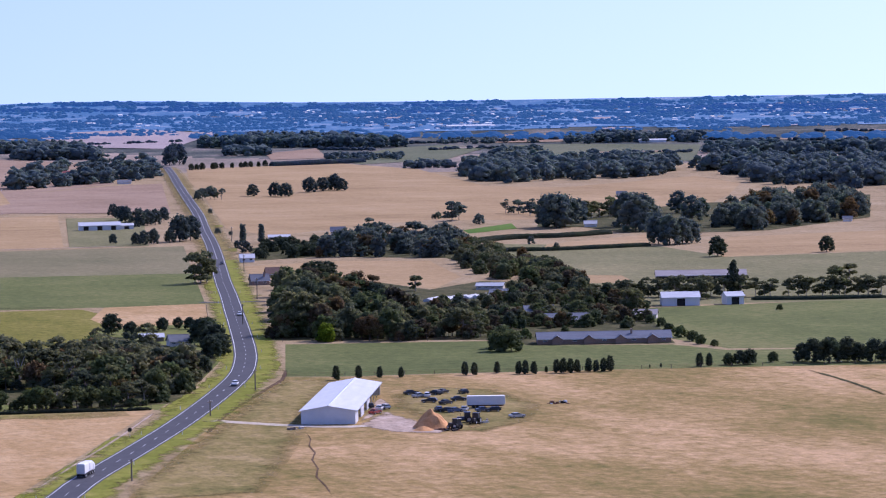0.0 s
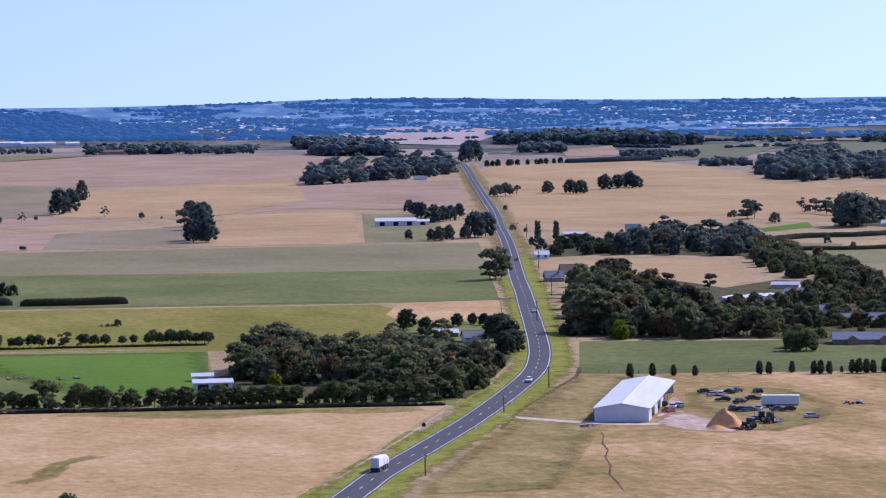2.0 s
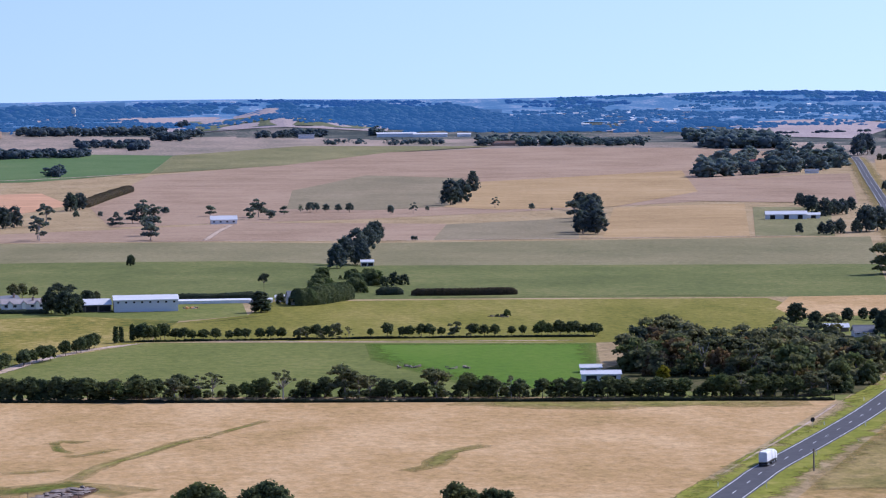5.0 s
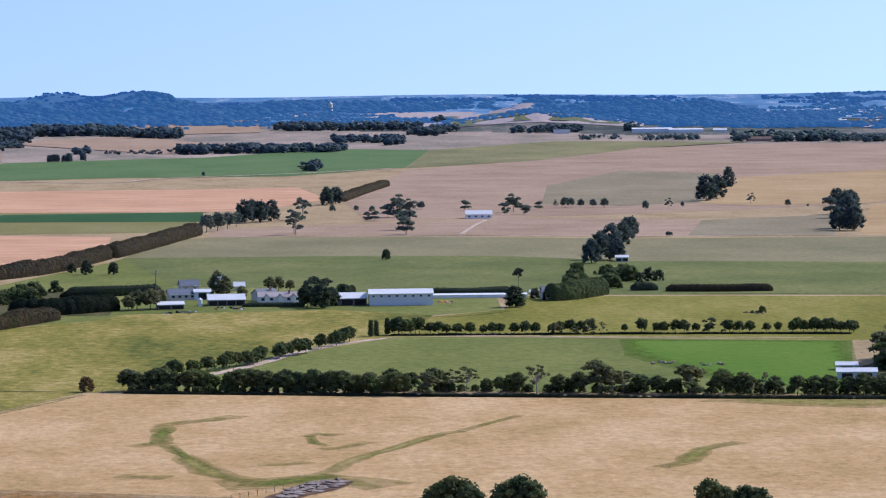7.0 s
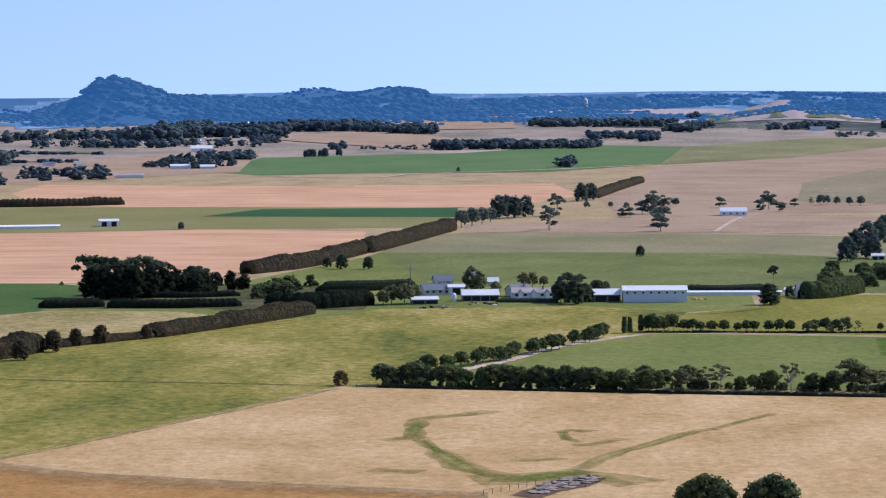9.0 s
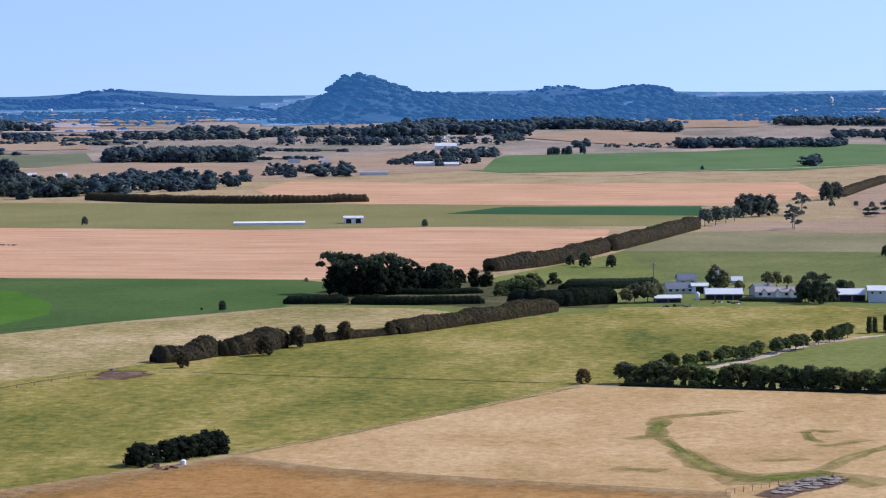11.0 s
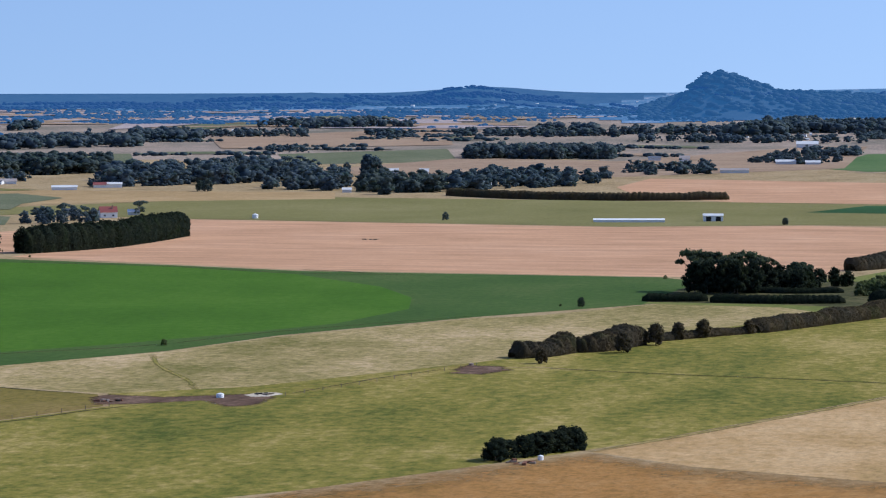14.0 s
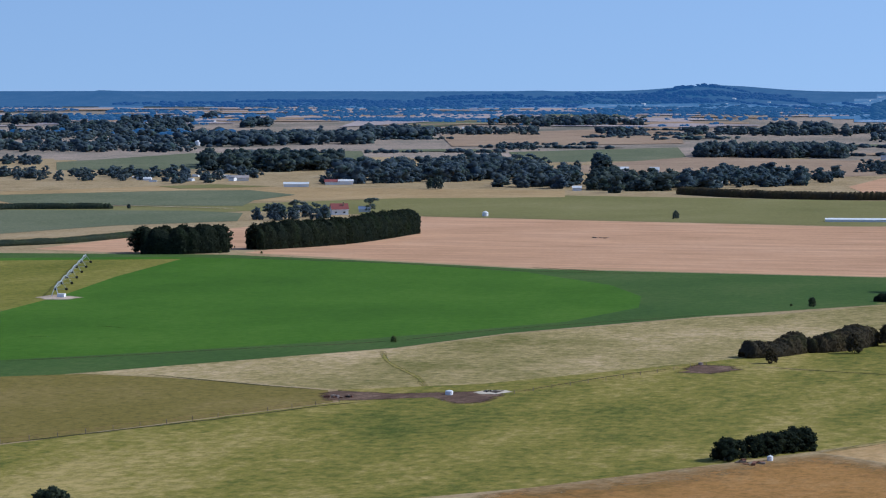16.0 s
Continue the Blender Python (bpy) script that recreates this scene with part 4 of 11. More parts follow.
drape("field", "stubble field among the trees", [(428.7, 1528.1), (485, 1546.4), (524, 1517.4), (493.1, 1384.1), (453.7, 1306.9), (447.9, 1352.2), (447.3, 1426.9), (410.4, 1453.1)], TAN, 1)
drape("field", "wide tan hayfield rising to a crest", [(805.4, 3072.2), (973.7, 3098.6), (992.5, 2903), (914, 2498), (958.5, 2429.8), (1135, 2564), (1101, 2395.1), (1004.1, 2205.2), (897.9, 2019.4), (797.8, 1922), (723.4, 1935.2), (680.7, 1969.7), (618.9, 1923.9), (531.3, 1829.6), (535.2, 1945.7), (632.9, 2348.2), (731.6, 2781.4)], TAN, 1)
drape("field", "small green lawn among the other fields", [(650.4, 1819.2), (707.2, 1886.8), (684.9, 1817.6), (638.5, 1775.9)], BRIGHT, 2)
drape("field", "dry paddock among the other fields", [(634.3, 1634.8), (722.5, 1698.1), (682.6, 1596.6), (610.4, 1581.7)], TAN, 2)
drape("field", "pale dry paddock among the other fields", [(277.7, 1212.2), (298.2, 1274.9), (340.6, 1274.2), (314.1, 1169), (274.7, 1161.5)], PALE, 2)
drape("field", "wide grazed stubble field", [(20.7, 2371.9), (84.3, 2958.8), (220.2, 3162.3), (357.9, 3451.5), (525.2, 3536.2), (692.2, 3449.2), (764.3, 3289.4), (660.1, 2774.6), (531.7, 2603.2), (463.8, 2271.1), (389.2, 2205.9), (290.8, 2136.3), (192.5, 2075.1), (98.7, 2048.6), (31.8, 2011.7)], MAUVE, 1)
drape("field", "greyish patch of pasture", [(189.2, 2584.1), (278.1, 2880.6), (355, 2790.5), (282.5, 2255.4), (216.8, 2208.4), (160.7, 2252.3)], DUN, 2)
drape("field", "tan hayfield among the other fields", [(347.2, 2691.7), (571.7, 2876.7), (497.8, 2441.8), (389.2, 2205.9), (305.5, 2185.7), (272.7, 2241.5)], TAN, 2)
drape("field", "grazed stubble paddock beside the road", [(531.7, 2603.2), (644.1, 2729), (698.9, 2752.7), (562.8, 2192.9), (496.3, 2245.8), (463.8, 2271.1)], MAUVE, 2)
drape("field", "brown dry paddock among the other fields", [(386.1, 2188.2), (486.5, 2220.3), (391.4, 1772.2), (306.2, 1773.9)], TAN, 2)
drape("field", "grey-green paddock among the other fields", [(242.7, 1982), (332.9, 2036), (293, 1772.7), (210.6, 1787.1)], DUN, 2)
drape("field", "mauve dry paddock among the other fields", [(-62.9, 1837.9), (-62.5, 1928.8), (82.4, 2016.3), (117.3, 2056.7), (243.9, 1991.1), (211.4, 1793.5), (39.5, 1825.1), (9.3, 1837.1)], MAUVE, 1)
drape("field", "green house paddock among the other fields", [(480, 2163.4), (528.9, 2139.6), (438.1, 1759.2), (394.4, 1770.9)], GREY, 2)
drape("field", "grey-green grazing land among the other fields", [(-87.2, 1797), (-62.7, 1831.2), (74, 1811.2), (163.7, 1767.1), (455.1, 1746.1), (392.2, 1487.4), (157.2, 1548.5), (91.5, 1609.6), (8.1, 1623.5), (-99.3, 1626.7)], GREYDUN, 1)
drape("field", "green grazing land among the other fields", [(-99.3, 1626.7), (8.1, 1623.5), (91.5, 1609.6), (157.2, 1548.5), (392.2, 1487.4), (339.2, 1267.3), (167.2, 1301.1), (74.5, 1315.6), (-63, 1396.8), (-117, 1449)], DULLGREEN, 1)
drape("field", "yellowish pasture among the other fields", [(37.8, 1193.2), (72.1, 1229.7), (85.5, 1304.8), (166.3, 1294.3), (287.3, 1269.7), (288.6, 1214.9), (247.9, 1078.3), (182.2, 1069.3), (56.6, 1109.1), (31.1, 1109.2)], OLIVE, 1)
drape("field", "green pasture between tree rows", [(-41.2, 985), (27, 1104.8), (23.4, 1109.8), (182.2, 1069.3), (150.7, 885.2), (19, 915), (-42, 921.9)], GREEN, 1)
drape("field", "bright green irrigated pasture", [(103.8, 1084.4), (181.8, 1067), (156, 897.2), (118.6, 925.7), (99.4, 1019.7)], BRIGHTSOFT, 2, feather=14)
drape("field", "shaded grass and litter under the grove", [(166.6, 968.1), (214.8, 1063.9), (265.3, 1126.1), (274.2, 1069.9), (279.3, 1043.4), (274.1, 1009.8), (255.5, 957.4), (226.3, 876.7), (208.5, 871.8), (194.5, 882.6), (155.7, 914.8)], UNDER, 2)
drape("field", "green ground beside the tree row", [(165, 968.7), (212.1, 995.8), (276.1, 1181.1), (323.2, 1177.6), (287, 1041), (254, 951.7), (215.7, 859.8), (150.7, 885.2)], GREEN, 1)
drape("field", "pasture part green part dry", [(-193.3, 954.8), (-178.6, 1044.3), (-132.4, 1140), (-85.5, 1204.2), (-75.7, 1235.1), (6, 1248.2), (44.8, 1209.6), (29.1, 1109.5), (-41.2, 985), (-42, 921.9), (-56.7, 920.1), (-68.7, 920.4), (-160.9, 940.8)], MIXED, 1)
drape("field", "uneven pasture of green and dry grass", [(-337.8, 665.4), (-330.6, 696.1), (-285.5, 816), (-212.4, 948.5), (-193, 953), (-160.9, 940.8), (-68.7, 920.4), (-130.4, 761.9), (-162.1, 702.2), (-186.9, 658.8), (-208.3, 631.5), (-194.1, 588.3), (-284.2, 559.6)], MIXED, 1)
drape("field", "ochre dry pasture among the other fields", [(-205, 617.8), (-186.9, 658.8), (-162.1, 702.2), (-137.5, 739.1), (-109.7, 717.7), (-68.8, 701.1), (-18.1, 682.8), (-16.5, 624.9), (-201.1, 606.1)], OCHRE, 2, feather=30)
drape("field", "pale dry paddock with green hollows", [(-137.9, 741.4), (-68.5, 917), (-56.3, 913.4), (18.6, 900.3), (112.8, 881.4), (215, 861.7), (132.1, 671.7), (113.7, 622.6), (-16.5, 624.9), (-18.1, 682.8), (-68.8, 701.1), (-109.7, 717.7)], PALE, 1)
drape("field", "dull green pasture round the irrigated circle", [(-728.1, 1436.4), (-572.5, 1466.4), (-473.2, 1434.3), (-396.5, 1401.9), (-227.5, 1391.6), (-208.8, 1369.4), (-201.5, 1232.3), (-257.2, 1148.3), (-305.7, 1051.9), (-324.6, 983.9), (-370.7, 901.5), (-391.6, 864), (-425.4, 838.5)], MEADOW, 1)
drape("field", "deep green irrigated circle of crop", [(-703.7, 1388.1), (-591.8, 1439.7), (-561.9, 1439.4), (-468.9, 1421.5), (-392.8, 1378.9), (-334.2, 1305.1), (-305.2, 1242.6), (-291.4, 1182), (-300.2, 1106.3), (-325.8, 1050.5), (-351, 1003.1), (-390.4, 949.4), (-428.6, 903), (-445.1, 877.5)], CROP, 2)
drape("field", "yellowish cut sector of the irrigated circle", [(-693.1, 1367.2), (-579.3, 1423.8), (-556.7, 1291.9), (-528.9, 1170), (-516.3, 1087.9), (-501.4, 988.7)], OLIVE, 3)
drape("field", "pale dry strip of grass", [(-385.8, 871.5), (-370.7, 901.5), (-323.9, 981.9), (-304.4, 1047.3), (-256, 1143), (-239.9, 1153.8), (-201, 1229.3), (-155, 1238.5), (-119.8, 1222.6), (-181.6, 1062.3), (-208.1, 982.8), (-222.4, 953.2), (-263.2, 876.3), (-296.8, 848.3), (-356.8, 867.8)], THINGRASS, 1)
drape("field", "olive-brown dry paddock among the other fields", [(-425.4, 838.5), (-385.1, 869.8), (-356.2, 866.2), (-299.3, 845.8), (-287, 815.5), (-331.6, 698.3), (-338.8, 667.4)], STRAW, 1)
drape("field", "trampled bare dirt round a trough", [(-299.2, 835.8), (-296.3, 846.8), (-278.5, 844.1), (-257.5, 857.5), (-248.2, 857.1), (-246.1, 841.4), (-246.3, 825.5), (-254.2, 819.8), (-265.1, 833.7), (-280.6, 820.7), (-290.9, 817.4)], DIRT, 2, feather=6)
drape("field", "pale sandy pad among the other fields", [(-258, 852.3), (-256.5, 859.5), (-251.1, 861.3), (-247.8, 857.3), (-250.3, 849.9), (-254.8, 848.4)], GRAVEL, 3)
drape("field", "bare dirt by a trough", [(-218.9, 927.1), (-217.8, 956.7), (-204.9, 954.9), (-198.9, 943.1), (-205.5, 925.7)], DIRT, 2, feather=6)
drape("field", "wide pinkish stubble field", [(-569.8, 1483), (-554.7, 1702), (-611.1, 1892.1), (-328.9, 1846.1), (-218.7, 1885.6), (-98.2, 1847.7), (-119.8, 1855.7), (-113.6, 1711.3), (-152, 1462.8), (-161.9, 1395.4), (-228.1, 1395.5), (-398.8, 1410), (-476, 1443)], PINK, 1)
drape("field", "stubble beside dark shelter trees", [(-684.5, 1483.1), (-683.4, 1613.8), (-663.4, 1735.7), (-581.8, 1522.3), (-606.7, 1476.2), (-633.7, 1467.3)], PINK, 1)
drape("field", "dull olive grazing land", [(-855, 1687), (-822.8, 1734.9), (-739.7, 1935.5), (-613.5, 1899.6), (-330.1, 1852.9), (-219.5, 1892.7), (-77.2, 1897.1), (-76.9, 2172.6), (-316.7, 2211.4), (-632.7, 2239.3), (-709.3, 2150), (-802.9, 2004.2), (-954.2, 1883)], OLIVE2, 1)
drape("field", "grey-green paddock among the other fields", [(-954.2, 1883), (-775.1, 1924.8), (-731.3, 1903.4), (-695.3, 1800.1), (-744.3, 1723.6), (-782.5, 1543.8)], GREENGREY, 2)
drape("field", "dark green crop strip", [(-241.2, 2064), (-212.4, 2169.6), (-73.2, 2178.8), (-78.5, 2184.6), (-69.7, 2016.8), (-73.9, 2037.7)], DARKCROP, 2)
drape("field", "long stubble field among the other fields", [(-436.7, 2453.4), (-439, 2629.6), (-252.1, 2575.7), (-68.7, 2587.1), (-14.3, 2600), (8, 2375), (-43.3, 2179.6), (-58.1, 2188.2), (-312.7, 2212), (-391.4, 2293.8)], PINK, 1)
drape("field", "long green crop field", [(-325.2, 2872.7), (-314.9, 3217.6), (-203.3, 3277.7), (-112.6, 3318.1), (18.8, 3524), (123.1, 3449.8), (85.8, 3012.8), (-25.7, 2839.9), (-187.7, 2839.8), (-274, 2799.6)], GREENFAR, 1)
drape("field", "grey-green far pasture among the other fields", [(85.4, 2997.8), (123.1, 3449.8), (282.4, 3675.2), (493.2, 3580.2), (357.9, 3451.5), (219.2, 3147.4)], GREY, 1)
strip("track", "pale gravel road across the far fields", [(-294, 2797.6), (-179.6, 2738.1), (-135.9, 2815.7), (-15.9, 2903), (80.1, 3000.9)], 9, TRACK, 3, ragged=0.2, category="track")
drape("field", "far stubble field on a rise", [(-344.1, 3715.1), (-330.6, 3866.9), (-240.5, 3969.7), (-148.3, 3779.1), (-44.5, 3553.7), (-164.8, 3421), (-240.4, 3548.9)], MAUVE, 1)
drape("field", "far stubble field below the hill", [(-257.4, 4251.2), (-178.7, 4366.3), (-79.1, 4450.3), (-70.6, 4042.4), (-171.5, 4009.3), (-235.9, 4075.2)], MAUVE, 1)
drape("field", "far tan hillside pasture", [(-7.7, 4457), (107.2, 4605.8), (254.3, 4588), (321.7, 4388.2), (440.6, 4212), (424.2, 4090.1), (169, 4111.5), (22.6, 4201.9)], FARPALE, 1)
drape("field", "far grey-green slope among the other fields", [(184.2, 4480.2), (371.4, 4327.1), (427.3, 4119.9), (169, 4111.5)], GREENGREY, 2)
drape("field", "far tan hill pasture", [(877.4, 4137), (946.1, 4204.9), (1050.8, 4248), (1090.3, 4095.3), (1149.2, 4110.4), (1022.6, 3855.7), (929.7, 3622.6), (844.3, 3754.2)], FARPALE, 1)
drape("field", "far stubble field among the other fields", [(1381.5, 3751.7), (1472.5, 3729.9), (1373.4, 3488.4), (1296.3, 3520.9)], MAUVE, 1)
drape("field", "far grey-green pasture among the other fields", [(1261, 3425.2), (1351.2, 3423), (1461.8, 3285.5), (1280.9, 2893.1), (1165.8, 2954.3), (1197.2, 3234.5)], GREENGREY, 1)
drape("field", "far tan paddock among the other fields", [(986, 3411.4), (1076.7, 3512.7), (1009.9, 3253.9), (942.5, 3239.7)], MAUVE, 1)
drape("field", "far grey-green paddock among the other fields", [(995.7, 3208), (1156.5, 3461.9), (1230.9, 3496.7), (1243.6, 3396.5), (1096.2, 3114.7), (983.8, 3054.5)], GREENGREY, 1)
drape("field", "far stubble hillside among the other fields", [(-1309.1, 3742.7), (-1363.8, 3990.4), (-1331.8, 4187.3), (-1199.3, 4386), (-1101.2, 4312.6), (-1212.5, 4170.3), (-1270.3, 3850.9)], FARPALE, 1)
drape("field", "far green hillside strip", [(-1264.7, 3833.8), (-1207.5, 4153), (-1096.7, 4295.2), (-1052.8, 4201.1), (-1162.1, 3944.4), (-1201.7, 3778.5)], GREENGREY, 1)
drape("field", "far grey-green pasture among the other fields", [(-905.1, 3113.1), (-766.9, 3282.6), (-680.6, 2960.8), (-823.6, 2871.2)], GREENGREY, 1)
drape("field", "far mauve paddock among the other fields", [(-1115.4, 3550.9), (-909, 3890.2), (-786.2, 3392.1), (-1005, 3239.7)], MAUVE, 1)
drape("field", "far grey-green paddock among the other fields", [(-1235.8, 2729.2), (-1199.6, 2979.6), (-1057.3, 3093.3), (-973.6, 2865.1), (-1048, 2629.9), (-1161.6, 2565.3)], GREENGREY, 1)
drape("field", "dry tan paddock among the other fields", [(-1064, 2099.8), (-946, 2302.2), (-737.1, 2317.6), (-630, 2321), (-599.4, 2208.1), (-709.3, 2150), (-816.3, 2037.6), (-961, 1896.4)], TAN, 1)
drape("field", "far mauve pasture among the other fields", [(-772.7, 2736), (-693.6, 3068.6), (-534.3, 3002.8), (-396, 3417.1), (-334.4, 3417.7), (-302.1, 2875.2), (-471.8, 2651.3), (-568.8, 2515.5)], MAUVE, 1)
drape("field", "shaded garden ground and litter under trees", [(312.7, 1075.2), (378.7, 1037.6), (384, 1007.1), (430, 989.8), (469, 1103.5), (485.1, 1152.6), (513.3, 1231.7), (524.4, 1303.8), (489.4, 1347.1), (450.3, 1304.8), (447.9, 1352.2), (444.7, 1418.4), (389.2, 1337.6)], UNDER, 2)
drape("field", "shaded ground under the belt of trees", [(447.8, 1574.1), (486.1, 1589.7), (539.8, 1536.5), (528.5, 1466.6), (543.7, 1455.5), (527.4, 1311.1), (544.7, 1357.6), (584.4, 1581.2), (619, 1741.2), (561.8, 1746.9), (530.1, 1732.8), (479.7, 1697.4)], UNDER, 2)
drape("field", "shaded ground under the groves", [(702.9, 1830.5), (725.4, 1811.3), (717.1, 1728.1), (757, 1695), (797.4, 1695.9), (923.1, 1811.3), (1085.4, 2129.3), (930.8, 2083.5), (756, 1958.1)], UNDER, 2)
drape("field", "green ground round the farmstead", [(-207.7, 1228.8), (-203.8, 1369.7), (-146.9, 1396.3), (-101.8, 1595.1), (-99, 1621.4), (-62.9, 1392.9), (6.7, 1359.8), (53.9, 1323.9), (74.3, 1312.2), (72.1, 1229.7), (44.7, 1206.7), (6, 1242), (-75.3, 1229), (-85.1, 1198.4), (-114.8, 1171), (-152.7, 1220.3)], GREEN, 1)
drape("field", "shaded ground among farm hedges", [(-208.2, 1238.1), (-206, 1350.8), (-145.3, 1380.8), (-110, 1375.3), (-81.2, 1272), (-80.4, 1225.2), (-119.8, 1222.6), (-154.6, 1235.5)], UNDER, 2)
drape("verge", "mown yellow-green grass on both sides of the road", [(131.4, 671.9), (158.8, 733.7), (181.1, 783.9), (214.3, 857), (231.2, 894.4), (253, 948), (289, 1047.6), (313.7, 1141.5), (332.5, 1233.1), (364.7, 1365.5), (414.7, 1550.1), (472.7, 1778.4), (527.5, 2000.6), (544.6, 1986.7), (474.3, 1701.6), (384.7, 1358.1), (355.9, 1249.2), (313.8, 1088.4), (304, 1042.9), (288.8, 983), (271.2, 936.6), (241.1, 870.7), (213.7, 801.1), (173, 712.8), (151.7, 666.6), (125.9, 603.5), (105.5, 608.6)], VERGE, 4, feather=2.5)

drape("field", "worn grassy lane between the pastures and the hedge", [(-297, 848), (-263.2, 876.3), (-222.4, 953.2), (-208.1, 982.8), (-181.6, 1062.3), (-119.8, 1222.6), (-112, 1172), (-132.4, 1140), (-178.6, 1044.3), (-193.3, 954.8), (-212.4, 948.5), (-246, 888), (-285.5, 816)], MIXED, 1)

# ---- tracks, hollows and fence lines ----
strip("track", "pale farm track between paddocks", [(-62.9, 1837.9), (74.5, 1824.3), (134.9, 1805.4), (229.9, 1785.7), (358.4, 1772.3), (426.1, 1764.3)], 4.5, TRACK, 4, ragged=0.3, category="track")
strip("track", "pale farm track to the white house", [(83, 1827), (96.6, 1935.5), (110.2, 2027)], 5, TRACK, 4, ragged=0.3, category="track")
strip("track", "bare strip along the tree row", [(23.5, 1117.1), (100.9, 1095.1), (183.8, 1078.7)], 3.0, TRACK, 4, ragged=0.3, category="track")
strip("track", "pale farm lane beside a row of trees", [(-43.1, 948.1), (-20.4, 1002.2), (-6.3, 1048.7), (13, 1087.4), (29.1, 1107)], 6, TRACK, 4, ragged=0.3, category="track")
strip("track", "white gravel driveway to the shed", [(219, 827.9), (224.4, 820.1), (233.4, 807.3), (242.5, 796.1), (250.5, 791.8), (261.6, 792)], 4.5, GRAVEL, 4, ragged=0.3, category="track")
strip("track", "green strip along a fence", [(410.7, 797.2), (420, 839.8), (425.8, 878.4)], 2.0, DAMP, 4, ragged=0.5, category="track")
strip("track", "dark fence line in the grass", [(-68.8, 922.1), (-108.2, 931), (-157.5, 941.1), (-192.6, 951.1)], 1.8, DAMP, 4, ragged=0.6, category="track")
strip("track", "dark cattle track", [(-68.2, 913.7), (-97.6, 839.7), (-119.7, 783.8), (-137.9, 741.4)], 3.6, YARDGRASS, 4, ragged=0.6, category="track")
strip("track", "dark fence line in the grass", [(-331.6, 698.3), (-310.2, 746.6), (-298.6, 772.8), (-287.4, 803), (-279.6, 817.9)], 2.0, DAMP, 4, ragged=0.6, category="track")
strip("track", "dark fence line in the grass", [(-368.9, 875), (-350.7, 866.1), (-318.6, 851.5), (-299.3, 845.8)], 1.8, DAMP, 4, ragged=0.6, category="track")
strip("track", "dark line at the edge of the crop", [(-426.9, 899.5), (-394.2, 935.1), (-372.5, 964), (-343.7, 993.8), (-333.6, 1011.1)], 2.0, DAMP, 4, ragged=0.6, category="track")
strip("track", "dark line at the edge of the crop", [(-332.8, 1009), (-310.5, 1068.3), (-258.4, 1153.7)], 1.5, DAMP, 4, ragged=0.6, category="track")
strip("track", "dark line at the edge of the stubble", [(-554.1, 1442), (-468.9, 1421.5), (-395, 1386.9), (-323.2, 1384.6)], 2.5, DAMP, 4, ragged=0.6, category="track")
strip("track", "grassy lane between fences", [(-244.8, 848.3), (-237.6, 875.9), (-229.2, 908.8), (-218.5, 936.8)], 9, MIXED, 4, ragged=0.4, category="track")
strip("track", "dark wheel track", [(-247, 855.9), (-239.8, 883.9), (-230.9, 915.7), (-219.8, 942.2)], 1.2, DAMP, 5, ragged=0.6, category="track")
strip("track", "dark fence line in the pasture", [(154, 1309.2), (191.2, 1303.4), (238.1, 1297.8), (291.1, 1286.4)], 2.2, DAMP, 4, ragged=0.6, category="track")
strip("track", "dark fence line in the pasture", [(25.5, 1204.9), (50.6, 1196.6), (80.4, 1228.4)], 1.8, DAMP, 4, ragged=0.6, category="track")
strip("track", "green hollow in the dry grass", [(-41.1, 828.5), (-34.7, 836.6), (-28.8, 840.7), (-21.8, 850.6)], 7, GREENLINE, 4, ragged=0.9, category="track")
strip("track", "green hollow in the dry grass", [(-40.6, 829.1), (-39.7, 807.0), (-39.4, 785.9)], 5, LUSH, 5, ragged=0.9, category="track")
strip("track", "green hollow in the dry grass", [(-37.1, 789.9), (-42.2, 785.5), (-46.3, 780.6)], 7, GREENLINE, 4, ragged=0.9, category="track")
strip("track", "narrow green runnel in the dry grass", [(-37.8, 783.7), (-34.7, 769.6), (-30.6, 752.1), (-26.3, 733.3), (-20.8, 716.3), (-16.1, 708.1)], 4, LUSH, 4, ragged=0.9, category="track")
strip("track", "green hollow in the dry grass", [(-33, 762), (-28.0, 738), (-22, 720), (-14.1, 710.1)], 7, GREENLINE, 4, ragged=0.9, category="track")
strip("track", "lush green patch beside the rubble", [(-18.0, 705.1), (-12.2, 704.1), (-7.8, 709.0), (-2.8, 714.0), (3.1, 720.1)], 9, LUSH, 5, ragged=0.9, category="track")
strip("track", "green damp patch round the rubble", [(-22.0, 703.1), (-9.6, 706), (0.5, 712), (9.7, 704.1), (16.5, 697.7)], 18, GREENLINE, 4, ragged=0.9, category="track")
strip("track", "narrow green runnel in the dry grass", [(1.1, 720.1), (5.8, 740.4), (12.0, 757.1), (17.7, 768.6), (26.7, 790.4), (36.2, 806.7)], 4.5, GREENLINE, 4, ragged=0.9, category="track")
strip("track", "faint green runnel in the dry grass", [(35.2, 804.7), (45.5, 825.2), (54.3, 843.0)], 3, GREENLINE, 4, ragged=0.9, category="track")
strip("track", "green hollow in the dry grass", [(-4.1, 798.8), (-0.2, 803.6), (4.8, 799.7)], 6, GREENLINE, 4, ragged=0.9, category="track")
strip("track", "green hollow in the dry grass", [(-2.1, 800.0), (-1.3, 783.5), (2.5, 776.3)], 3, LUSH, 5, ragged=0.9, category="track")
strip("track", "green hollow in the dry grass", [(1.0, 769.1), (6.7, 774.8), (13.4, 784.2)], 5, GREENLINE, 4, ragged=0.9, category="track")
strip("track", "green hollow in the dry grass", [(-46.0, 722.9), (-40.4, 720.7), (-34.1, 718.6)], 8, GREENLINE, 4, ragged=0.9, category="track")
